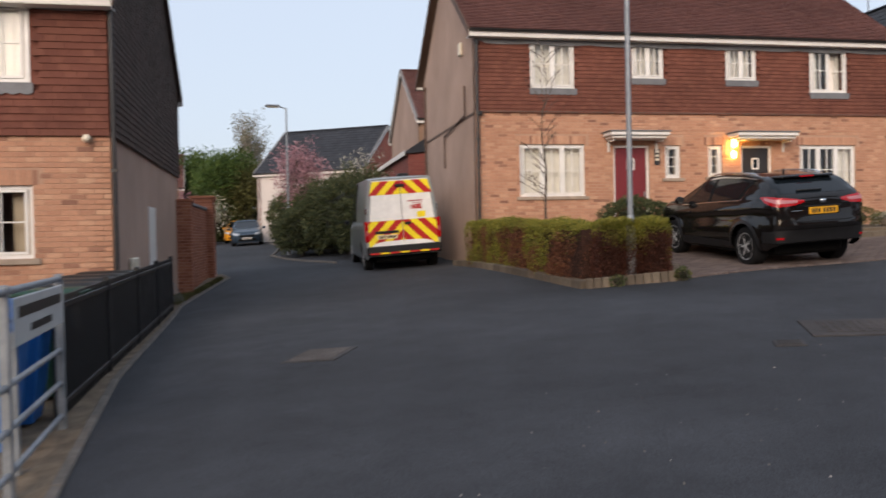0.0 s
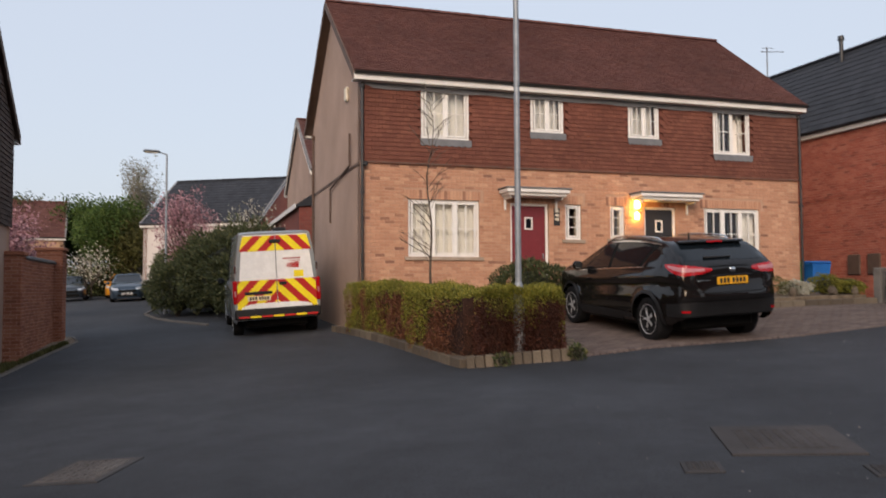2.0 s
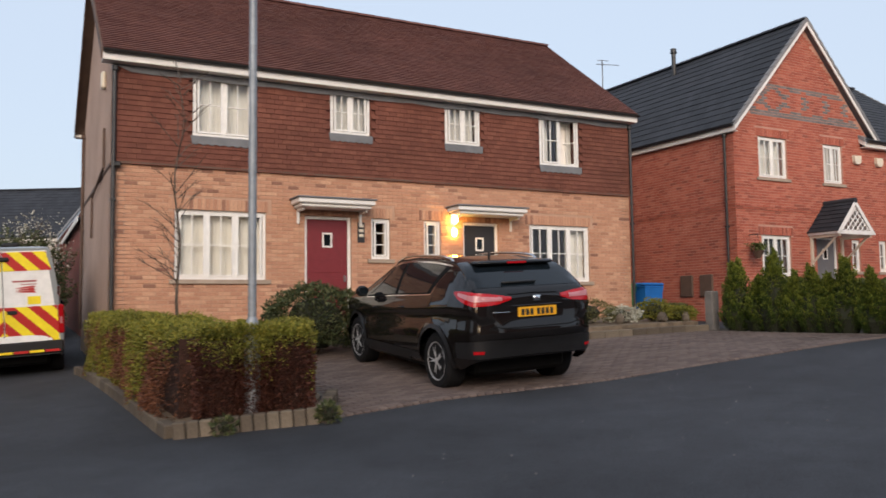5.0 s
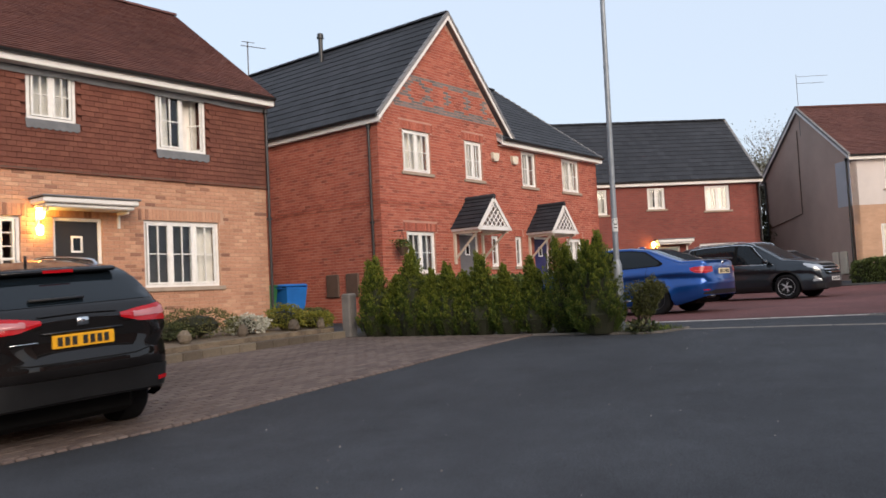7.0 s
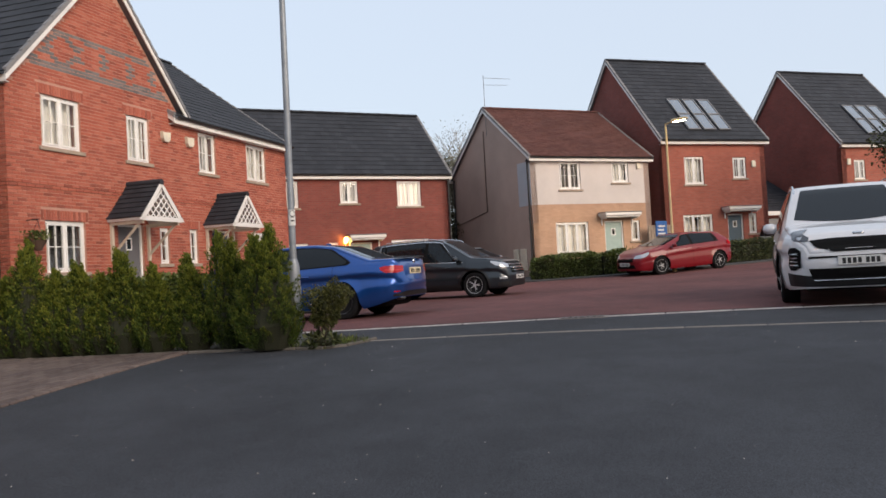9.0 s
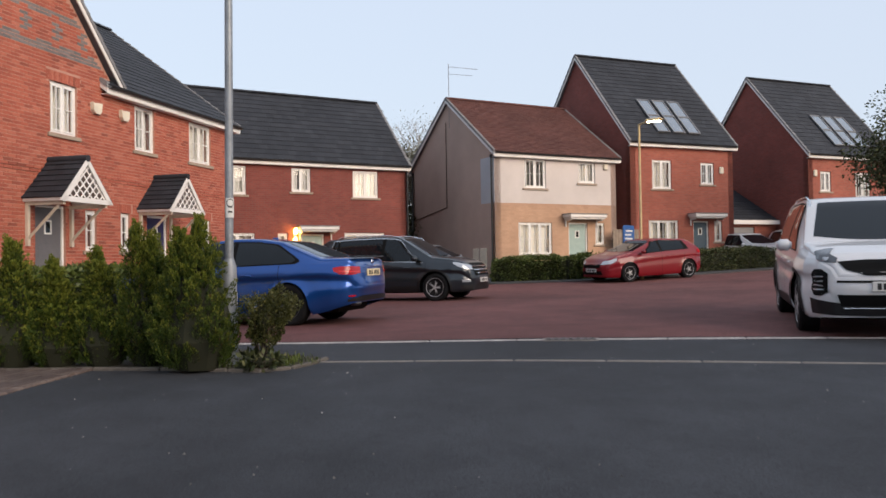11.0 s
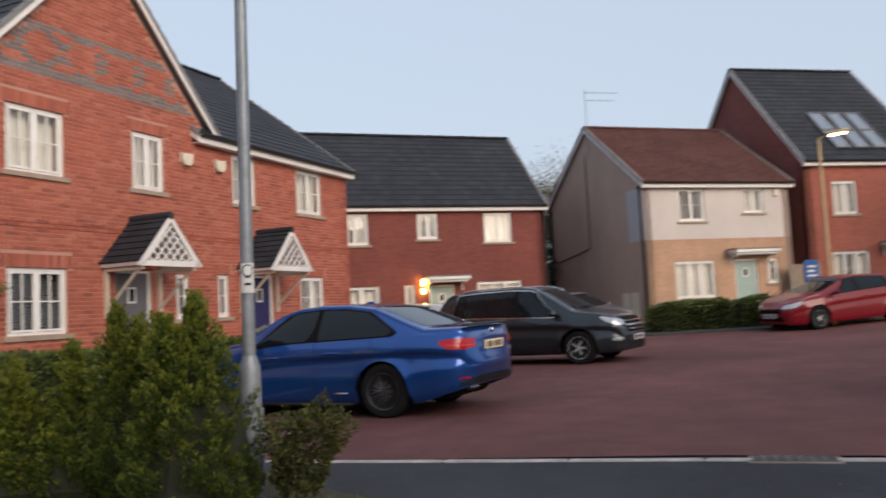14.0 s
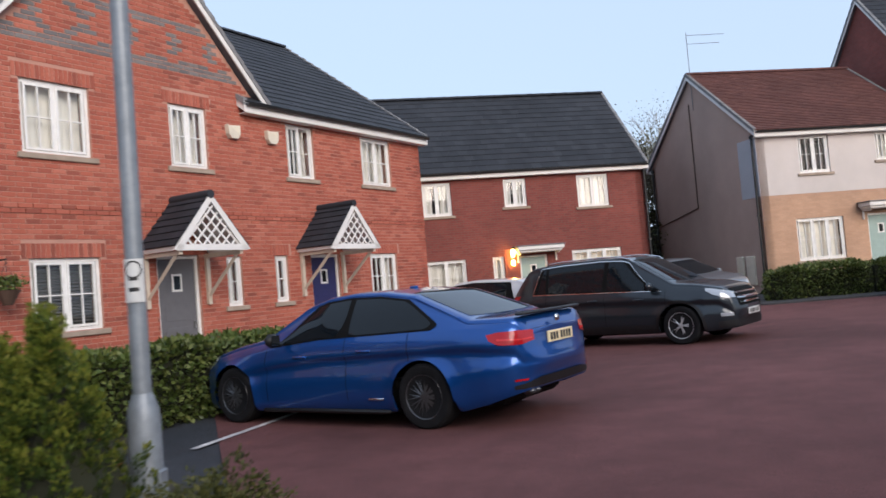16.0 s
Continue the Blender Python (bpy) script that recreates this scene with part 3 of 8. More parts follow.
def gable_roof(house, axis, c0, c1, w0, w1, ze, zr, mat, gauge, tw, oe=0.25, ov=0.12, verge="white", back_ze=None, pipe=True):
    """A pitched roof. axis 'u': the ridge runs along the front, from c0 to c1, over the depth w0 to w1; axis 'v': front to back."""
    mid = (w0 + w1) / 2

    def P(c, w, z):
        return (c, w, z) if axis == "u" else (w, c, z)

    c0, c1, a0, a1 = c0 - ov, c1 + ov, w0 - oe, w1 + oe
    core = Shape()
    k = .10
    sec = [(a0, ze), (mid, zr), (a1, ze), (a1 - .02, ze - k), (mid, zr - k * 1.5), (a0 + .02, ze - k)]
    core.rings([[P(c0, w, z) for w, z in sec], [P(c1, w, z) for w, z in sec]])
    roof = part("roof", core, LEAD if verge != "brown" else BROWN_WOOD, house)
    cover = Shape()
    ends = ((P(c0, a0, ze), P(c1, a0, ze), P(c0, mid, zr)), (P(c1, a1, ze), P(c0, a1, ze), P(c1, mid, zr)))
    if axis == "v":
        ends = tuple((b, a, (Vector(t) + (Vector(b) - Vector(a)))[:]) for a, b, t in ends)
    for a, b, t in ends:
        tiles(cover, *slope_frame(a, b, t), gauge, tw)
    part("roof_tiles", cover, mat, roof, "", 0, "stuff")
    cap = Shape()
    n = max(2, int((c1 - c0) / .45))
    for i in range(n):
        s, e = c0 + (c1 - c0) * i / n, c0 + (c1 - c0) * (i + 1) / n - .01
        ring = [(.13 * math.cos(t), .09 * math.sin(t)) for t in [math.pi * j / 6 for j in range(7)]]
        cap.rings([[P(s, mid + x, zr - .02 + y) for x, y in ring], [P(e, mid + x, zr - .012 + y) for x, y in ring]])
    part("ridge_tiles", cap, mat, roof, "", 50)
    # fascia, gutter and downpipe along the eaves; boards up the verge
    for w, sg in ((a0, -1), (a1, 1)):
        b0, b1 = min(w - sg * .03, w), max(w - sg * .03, w)
        if axis == "u":
            part("fascia", Shape().box(c0, c1, b0, b1, ze - .20, ze - .03), FASCIA, roof)
            part("soffit", Shape().box(c0, c1, min(w, w - sg * oe), max(w, w - sg * oe), ze - .205, ze - .19), FASCIA, roof)
        else:
            part("fascia", Shape().box(b0, b1, c0, c1, ze - .20, ze - .03), FASCIA, roof)
            part("soffit", Shape().box(min(w, w - sg * oe), max(w, w - sg * oe), c0, c1, ze - .205, ze - .19), FASCIA, roof)
        gut = Shape()
        prof = [(.055 * math.cos(t), .055 * math.sin(t)) for t in [math.pi * (1 + j / 6) for j in range(7)]] + [(.05 * math.cos(t), .05 * math.sin(t)) for t in [math.pi * (2 - j / 6) for j in range(7)]]
        gut.rings([[P(s, w + sg * .055 + x, ze - .03 + y) for x, y in prof] for s in (c0, c1)])
        part("gutter", gut, BLACK_PLASTIC, roof, "", 40)
    for c, sg in ((c0, -1), (c1, 1)):
        vb, cap2 = Shape(), Shape()
        for w in (a0, a1):
            d = Vector((mid - w, zr - ze))
            run = d.length
            d.normalize()
            q = [(w, ze + .0), (mid, zr + .0), (mid, zr - .19), (w, ze - .19)]
            vb.rings([[P(c, x, z) for x, z in q], [P(c + sg * .03, x, z) for x, z in q]])
            if verge == "white":
                m = int(run / gauge)
                for i in range(m):
                    x0, z0 = w + d.x * i * run / m, ze + d.y * i * run / m
                    x1, z1 = w + d.x * (i + 1.06) * run / m, ze + d.y * (i + 1.06) * run / m
                    q = [(x0, z0 + .065), (x1, z1 + .03), (x1, z1 - .06), (x0, z0 - .06)]
                    cap2.rings([[P(c - sg * .05, x, z) for x, z in q], [P(c + sg * .05, x, z) for x, z in q]])
        part("bargeboard", vb, FASCIA if verge == "white" else BROWN_WOOD, roof)
        if verge == "white":
            part("verge_trim", cap2, GREY_VERGE, roof)
    return roof


def downpipe(house, u, v, z0, z1, mat=None):
    part("downpipe", Shape().rod((u, v, z0), (u, v, z1), .034).box(u - .05, u + .05, v - .05, v + .05, z1 - .02, z1 + .1, .02).box(u - .045, u + .045, v - .04, v + .04, (z0 + z1) / 2, (z0 + z1) / 2 + .05), mat or BLACK_PLASTIC, house, "", 40)


def faces_of(u0, u1, d):
    return (Face((u0, 0), (1, 0)), Face((u0, d), (0, -1)), Face((u1, 0), (0, 1)), Face((u1, d), (-1, 0)))


def rounded_apron(a, b, z, n0, drop=.14):
    """A lead apron with a scalloped lower edge."""
    pts, k = [(a, z), (b, z)], 8
    low = []
    for i in range(k):
        for j in range(5):
            s = b - (b - a) * (i + j / 5) / k
            low.append((s, z - drop - .03 * abs(math.sin(math.pi * j / 5))))
    poly = [(a, z), *reversed(low), (b, z)]
    sh = Shape()
    sh.rings([[(x, -n0, zz) for x, zz in poly], [(x, -n0 - .012, zz) for x, zz in poly]])
    return sh


GREY_VERGE = surface("grey_verge_cap", (0.20, 0.20, 0.205), 0.8, 0.2, 3, 40)
CAR_GLASS = plain("dark_glass", (0.006, 0.009, 0.012), 0.03, 0.0, 0.0, 0.3)
CAR_GLASS.node_tree.nodes["Principled BSDF"].inputs["IOR"].default_value = 1.5


def scone(house, face, s, z, lit=True):
    """A wall lamp, a lantern on a bracket."""
    b = part("wall_lamp", face.place(Shape().box(s - .05, s + .05, -.03, 0, z - .1, z + .1, .01).rod((s, -.03, z + .06), (s, -.14, z + .12), .012).rod((s, -.14, z + .17), (s, -.14, z + .2), .07, .02)), STEEL, house)
    part("bulb", face.place(Shape().lathe([(.02, z - .06), (.06, z - .02), (.065, z + .12), (.03, z + .17)], 12, "z", (s, -.14, 0))), LAMP_AMBER if lit else IVORY, b, "glowing amber lamp", 60)
    part("lower_glass", face.place(Shape().lathe([(.02, z - .34), (.055, z - .31), (.06, z - .2), (.025, z - .16)], 12, "z", (s, -.1, 0))), LAMP_AMBER if lit else IVORY, b, "", 60)
    part("stem", face.place(Shape().rod((s, -.1, z - .17), (s, -.12, z - .05), .012)), STEEL, b)


# house A: buff brick below, hung tiles above
A0, A1, AD = -0.86, 11.05, 7.0
ZA = 1.45
hA = thing("house", pose(14.765, 14.457, ZA, 0, 0, -28.56), "semi-detached pair with buff brick below red-brown hung tiles", "house")
fF, fL, fR, fB = faces_of(A0, A1, AD)
W = lambda a, b, c, d: (a - A0, b - A0, c - ZA, d - ZA)
lowA = [W(.24, 1.96, 2.43, 3.74), W(2.74, 3.73, 1.45, 3.72), W(4.17, 4.6, 2.87, 3.72), W(5.39, 5.79, 2.9, 3.72), W(6.35, 7.26, 1.45, 3.72), W(8.09, 9.8, 2.42, 3.73)]
upA = [W(.55, 1.71, 5.14, 6.35), W(3.28, 4.14, 5.43, 6.34), W(5.93, 6.8, 5.43, 6.34), W(8.42, 9.53, 5.14, 6.33)]
TOPA = 6.35 - ZA
wall = part("wall", fF.place(slab(A1 - A0, -.9, 4.58 - ZA, lowA, .28)), BUFF_MORTAR, hA)
solA = [c for hh in lowA for c in soldier(hh[0], hh[1], hh[3])]
block = lowA + [(hh[0] - .11, hh[1] + .11, hh[3], hh[3] + .225) for hh in lowA]
A_BRICKS = (wall, fF, brick_cells(A1 - A0, -.9, 4.55 - ZA, block) + solA, BUFF, (1.0, 6.0, .9, 2.9))
wall = part("wall", fF.place(slab(A1 - A0, 4.58 - ZA, TOPA + .1, upA, .28)), HUNG, hA)
hung = Shape()
sk = [(hh[0] - .06, hh[1] + .06, hh[2] - .18, hh[3] + .02) for hh in upA]
tiles(hung, (0, -.03, 4.53 - ZA), (1, 0, 0), (0, 0, 1), A1 - A0, TOPA + .05 - (4.53 - ZA), .1, .165, .028, lambda s, r: not any(a < s < b and c < r + 4.53 - ZA < d for a, b, c, d in sk))
part("hung_tiles", fF.place(hung), HUNG, wall, "", 0, "stuff")
part("wall", fF.place(Shape().box(0, A1 - A0, -.055, 0, 4.53 - ZA, 4.56 - ZA)), BROWN_WOOD, hA)
part("wall", fL.place(slab(AD, -.9, TOPA + .1, [], .28, (AD / 2, 9.16 - ZA))), RENDER_PINK, hA, "brown pebbledash gable wall")
part("wall", fR.place(slab(AD, -.9, TOPA + .1, [], .28, (AD / 2, 9.16 - ZA))), RENDER_PINK, hA)
part("wall", fB.place(slab(A1 - A0, -.9, TOPA + .1, [], .28)), BUFF_MORTAR, hA)
part("inner_floor", Shape().box(A0 + .3, A1 - .3, .3, AD - .3, 2.45, 2.6).box(A0 + .3, A1 - .3, 2.6, 2.7, 0, TOPA), ROOM, hA)
part("string_course", Shape().box(A0 - .02, A0, 0.1, AD, 4.5 - ZA, 4.56 - ZA), BROWN_WOOD, hA)
for hh, kw in zip(lowA, (dict(lights=3, dress="net"), None, dict(lights=1, bars=(0, 2), dress="drapes"), dict(lights=1, bars=(0, 2), dress="drapes"), None, dict(lights=3, dress="side"))):
    if kw:
        window(hA, fF, *hh, **kw)
for hh, kw in zip(upA, (dict(dress="net"), dict(dress="net"), dict(dress="net"), dict(dress="pair", ajar=1))):
    window(hA, fF, *hh, sill=LEAD, proud=.06, bare=True, **kw)
    part("lead_apron", fF.place(rounded_apron(hh[0] - .05, hh[1] + .05, hh[2] - .005, .06)), LEAD, hA)
part("lead_apron", fF.place(rounded_apron(.0, A1 - A0, TOPA - .02, .055, .10)), LEAD, hA)
door(hA, fF, *lowA[1], DOOR_RED, label="burgundy panelled door")
door(hA, fF, *lowA[4], DOOR_BLACK, label="black panelled door")
flat_canopy(hA, fF, 2.45 - A0, 4.05 - A0, 3.84 - ZA, 4.03 - ZA)
flat_canopy(hA, fF, 5.95 - A0, 7.7 - A0, 3.84 - ZA, 4.03 - ZA)
scone(hA, fF, 6.08 - A0, 3.72 - ZA)
part("plaque", fF.place(Shape().box(3.86 - A0, 4.02 - A0, -.02, 0, 3.2 - ZA, 3.62 - ZA, .006)), BLACK_PLASTIC, hA)
part("plaque_marks", fF.place(Shape().box(3.89 - A0, 3.99 - A0, -.024, -.02, 3.52 - ZA, 3.58 - ZA).box(3.89 - A0, 3.99 - A0, -.024, -.02, 3.42 - ZA, 3.48 - ZA).box(3.89 - A0, 3.99 - A0, -.024, -.02, 3.32 - ZA, 3.38 - ZA)), IVORY, hA)
part("security_light", fF.place(Shape().box(.02, .14, -.16, -.02, 4.44 - ZA, 4.54 - ZA, .02)), BLACK_PLASTIC, hA)
part("alarm_box", fL.place(Shape().box(AD - 1.5, AD - 1.27, -.09, 0, 6.2 - ZA, 6.55 - ZA, .03)), IVORY, hA)
gable_roof(hA, "u", A0 - .14, A1 + .04, 0, AD, 6.54 - ZA, 9.36 - ZA, ROOF_BROWN, .1, .165, .28, .06, "brown")
downpipe(hA, A0 + .02, -.1, 0, 6.2 - ZA)
downpipe(hA, A0 - .06, AD - .5, 0, 6.2 - ZA, BROWN_WOOD)
part("waste_pipe", Shape().rod((A0 - .05, 3.6, 2.9), (A0 - .05, 1.0, 3.15), .025).rod((A0 - .05, 1.0, 3.15), (A0 - .05, 1.0, 3.9), .025).rod((A0 - .05, 3.6, 2.0), (A0 - .05, 3.6, 2.9), .025), BROWN_WOOD, hA, "", 40)
downpipe(hA, A1 + .0, -.1, 0, 6.2 - ZA)

# house B: red brick pair with a front gable
B0, B1, BD, ZB = -0.58, 10.6, 8.6, 1.45
hB = thing("house", pose(27.316, 6.922, ZB, 0, 0, -27.55), "red brick pair with gable, slate roof and lattice porches", "house")
gF, gL, gR, gB = faces_of(B0, B1, BD)
W = lambda a, b, c, d: (a - B0, b - B0, c - ZB, d - ZB)
holB = [W(.33, 1.45, 5.18, 6.28), W(2.95, 3.78, 5.18, 6.28), W(5.83, 6.65, 5.18, 6.28), W(8.24, 9.37, 5.18, 6.28), W(.33, 1.47, 2.56, 3.65),
        W(2.5, 3.4, 1.45, 3.66), W(4.02, 4.4, 2.72, 3.62), W(5.26, 5.62, 2.72, 3.62), W(6.3, 7.2, 1.45, 3.63), W(8.28, 9.31, 2.6, 3.62)]
TOPB, PKB, GS = 6.42 - ZB, 9.56 - ZB, 5.15 - B0
PS = 2.285 - B0
sh = slab(B1 - B0, -.6, TOPB, holB, .28)
sh.add([(0, 0, TOPB), (GS, 0, TOPB), (PS, 0, PKB), (0, .28, TOPB), (GS, .28, TOPB), (PS, .28, PKB)], [(0, 1, 2), (4, 3, 5), (0, 2, 5, 3), (1, 4, 5, 2)])
wall = part("wall", gF.place(sh), RED_MORTAR, hB)


def in_gable(s, z):
    if z < TOPB:
        return True
    k = (z - TOPB) / (PKB - TOPB)
    return PS * k < s < GS - (GS - PS) * k


solB = [c for hh in holB for c in soldier(hh[0], hh[1], hh[3])]
block = holB + [(hh[0] - .11, hh[1] + .11, hh[3], hh[3] + .225) for hh in holB]
cells = brick_cells(B1 - B0, -.6, PKB, block, in_gable) + solB


def grey_band(c):
    """The diaper band of blue-grey bricks with red roundels."""
    s, z = (c[0] + c[1]) / 2 - PS, (c[2] + c[3]) / 2 + ZB
    if not 6.88 < z < 7.78:
        return False
    k = (s / .86) % 1.0 - .5
    if (k * .86 / .34) ** 2 + ((z - 7.33) / .28) ** 2 < 1:
        return False
    j = (s / .86 + .5) % 1.0 - .5
    return not any((j * .86 / .20) ** 2 + ((z - q) / .09) ** 2 < 1 for q in (7.58, 7.08))


B_BRICKS = (wall, gF, [c for c in cells if not grey_band(c)], RED, (.0, 3.6, 1.2, 3.2))
part("grey_bricks", gF.place(brick_shape([c for c in cells if grey_band(c)])), GREY_BRICK, wall, "blue-grey brick diaper band", 0, "stuff")
part("string_course", gF.place(brick_shape(brick_cells(B1 - B0, 4.30 - ZB, 4.44 - ZB, block), 0, .022)), RED, wall, "", 0, "stuff")
wall = part("wall", gL.place(slab(BD, -.6, TOPB, [], .28)), RED_MORTAR, hB)
part("bricks", gL.place(brick_shape(brick_cells(BD, -.6, TOPB, []))), RED, wall, "", 0, "stuff")
part("string_course", gL.place(brick_shape(brick_cells(BD, 4.30 - ZB, 4.44 - ZB, []), 0, .02)), RED, wall, "", 0, "stuff")
part("wall", gR.place(slab(BD, -.6, TOPB, [], .28, (BD / 2, 9.6 - ZB))), FAR_RED, hB)
part("wall", gB.place(slab(B1 - B0, -.6, TOPB, [], .28)), FAR_RED, hB)
part("inner_floor", Shape().box(B0 + .3, B1 - .3, .3, BD - .3, 2.45, 2.6).box(B0 + .3, B1 - .3, 2.6, 2.7, 0, TOPB), ROOM, hB)
for i, kw in ((0, dict(dress="net")), (1, dict(dress="net")), (2, dict(dress="pair", ajar=1)), (3, dict(dress="net")), (4, dict(dress="slats")), (6, dict(lights=1, bars=(0, 1), dress="net")), (7, dict(lights=1, bars=(0, 1), dress="drapes")), (9, dict(dress="pair"))):
    window(hB, gF, *holB[i], **kw)
door(hB, gF, *holB[5], DOOR_GREY, label="grey panelled door")
door(hB, gF, *holB[8], DOOR_NAVY, label="navy blue panelled door")
gable_roof(hB, "v", 0.0, BD, B0, 5.15, 6.5 - ZB, 9.7 - ZB, ROOF_SLATE, .3, .3, .12, .15, "white")
gable_roof(hB, "u", 4.7, B1, 0, BD, 6.5 - ZB, 9.8 - ZB, ROOF_SLATE, .3, .3, .2, .12, "white")
for s in (4.36, 5.37):
    ab = Shape().rings([[(s - B0 - .15, -y, 6.05 - ZB) for y in (0,)] + [(s - B0 + x, -.1, z - ZB) for x, z in ((-.15, 6.05), (-.14, 5.88), (-.08, 5.8), (.08, 5.8), (.14, 5.88), (.15, 6.05))], [(s - B0 - .15, 0, 6.05 - ZB)] + [(s - B0 + x, 0, z - ZB) for x, z in ((-.15, 6.05), (-.14, 5.88), (-.08, 5.8), (.08, 5.8), (.14, 5.88), (.15, 6.05))]])
    part("alarm_box", gF.place(ab), IVORY, hB)


def lattice_porch(house, face, s, z, half=.76, out=.9, rise=.84):
    """A little pitched canopy with a white lattice gable on timber brackets."""
    core = Shape()
    sec = [(-half, 0), (0, rise), (half, 0), (half - .03, -.07), (0, rise - .1), (-half + .03, -.07)]
    core.rings([[(s + x, -out, z + y) for x, y in sec], [(s + x, 0, z + y) for x, y in sec]])
    po = part("porch", face.place(core), FASCIA, house, "small slate-roofed porch with white lattice gable")
    cov = Shape()
    tiles(cov, *slope_frame((s - half, 0, z), (s - half, -out - .04, z), (s, 0, z + rise)), .16, .2, .03)
    tiles(cov, *slope_frame((s + half, -out - .04, z), (s + half, 0, z), (s, -out - .04, z + rise)), .16, .2, .03)
    part("porch_tiles", face.place(cov), ROOF_SLATE, po, "", 0, "stuff")
    part("ridge_tiles", face.place(Shape().rod((s, -out - .06, z + rise), (s, 0, z + rise), .075)), ROOF_SLATE, po, "", 50)
    la = Shape()
    for k in range(-7, 8):
        for sg in (1, -1):
            pts = []
            for j in range(60):
                q = j / 59 * (rise + .2)
                x = k * .2 + sg * q
                if abs(x) < (half - .06) * (1 - q / rise) and q < rise - .1:
                    pts.append((x, q))
            if len(pts) > 1:
                (xa, qa), (xb, qb) = pts[0], pts[-1]
                y = -out - .012 - (.006 if sg > 0 else 0)
                la.rings([[(s + xa - .024, y, z + qa), (s + xa + .024, y, z + qa), (s + xa + .024, y + .008, z + qa), (s + xa - .024, y + .008, z + qa)],
                          [(s + xb - .024, y, z + qb), (s + xb + .024, y, z + qb), (s + xb + .024, y + .008, z + qb), (s + xb - .024, y + .008, z + qb)]])
    part("lattice", face.place(la), FASCIA, po)
    bg = Shape()
    for sg in (-1, 1):
        q = [(sg * (half + .05), -.07), (0, rise + .02), (0, rise - .12), (sg * (half - .1), -.07)]
        bg.rings([[(s + x, -out - .05, z + y) for x, y in q], [(s + x, -out - .02, z + y) for x, y in q]])
    bg.box(s - half + .02, s + half - .02, -out - .05, -out - .02, z - .08, z + .02)
    part("bargeboard", face.place(bg), FASCIA, po)
    for sg in (-1, 1):
        x = s + sg * (half - .12)
        part("bracket", face.place(Shape().box(x - .035, x + .035, -out, 0, z - .14, z - .07).box(x - .035, x + .035, -.07, 0, z - .95, z - .14).rod((x, -.05, z - .8), (x, -out + .1, z - .12), .035, .035, 4)), TIMBER_PALE, po)


lattice_porch(hB, gF, 2.9 - B0, 3.74 - ZB)
lattice_porch(hB, gF, 6.64 - B0, 3.74 - ZB)
downpipe(hB, B0 - .06, .25, 0, 6.2 - ZB)
downpipe(hB, B1 + .05, .15, 0, 6.2 - ZB)
for v in (.83, 1.54):
    part("meter_box", Shape().box(B0 - .07, B0, v, v + .45, .6, 1.19, .02), BROWN_WOOD, hB)
part("aerial", Shape().rod((2.28, 8.5, 8.2), (2.28, 8.5, 9.5), .022).rod((2.0, 8.5, 9.3), (2.9, 8.3, 9.32), .014).rod((2.05, 8.5, 9.45), (2.5, 8.4, 9.46), .012), LEAD, hB)
part("flue", Shape().rod((1.9, 4.5, 7.6), (1.9, 4.5, 8.55), .07).rod((1.9, 4.5, 8.55), (1.9, 4.5, 8.7), .11, .09), BLACK_PLASTIC, hB, "", 40)
hb = part("hanging_basket", gF.place(Shape().rod((.4, -.3, 3.0 - ZB), (.4, -.3, 3.2 - ZB), .06, .17, 12)), BROWN_WOOD, hB)
part("bracket", gF.place(Shape().rod((.4, -.02, 3.62 - ZB), (.4, -.32, 3.62 - ZB), .012)), BLACK_PLASTIC, hb)
for k in range(3):
    part("chain", gF.place(Shape().rod((.4 + .15 * math.cos(k * 2.1), -.3 + .15 * math.sin(k * 2.1), 3.2 - ZB), (.4, -.3, 3.61 - ZB), .004, .004, 5)), BLACK_PLASTIC, hb)
BASKET_SPOT = gF.place(Shape().quad((.4, -.3, 3.22 - ZB))).v[0]


def simple_house(name_label, ox, oy, z0, yaw, u0, u1, depth, ze, zr, front, side, roof_mat, holes, verge="white", gauge=.3, tw=.3, oe=.2, ov=.1, doors=(), band=None, zroof=None):
    h = thing("house", pose(ox, oy, z0, 0, 0, yaw), name_label, "house")
    f, l, r, b = faces_of(u0, u1, depth)
    cut = [(q[0] - u0, q[1] - u0, q[2] - z0, q[3] - z0) for q in holes]
    dr = [(q[0] - u0, q[1] - u0, q[2] - z0, q[3] - z0) for q in doors]
    top = ze - z0 - .06
    if band:
        zb = band[0] - z0
        part("wall", f.place(slab(u1 - u0, -.6, zb, [c for c in cut + dr if c[2] < zb], .28)), front, h)
        part("wall", f.place(slab(u1 - u0, zb, top, [c for c in cut + dr if c[2] > zb], .28)), band[1], h)
    else:
        part("wall", f.place(slab(u1 - u0, -.6, top, cut + dr, .28)), front, h)
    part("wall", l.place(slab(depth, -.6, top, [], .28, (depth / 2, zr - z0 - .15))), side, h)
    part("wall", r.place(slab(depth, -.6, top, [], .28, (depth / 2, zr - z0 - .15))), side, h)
    part("wall", b.place(slab(u1 - u0, -.6, top, [], .28)), side, h)
    part("inner_floor", Shape().box(u0 + .3, u1 - .3, .3, depth - .3, 2.45, 2.6).box(u0 + .3, u1 - .3, 2.6, 2.7, 0, top), ROOM, h)
    gable_roof(h, "u", u0, u1, 0, depth, ze - z0, zr - z0, roof_mat, gauge, tw, oe, ov, verge)
    return h, f, l, cut, dr


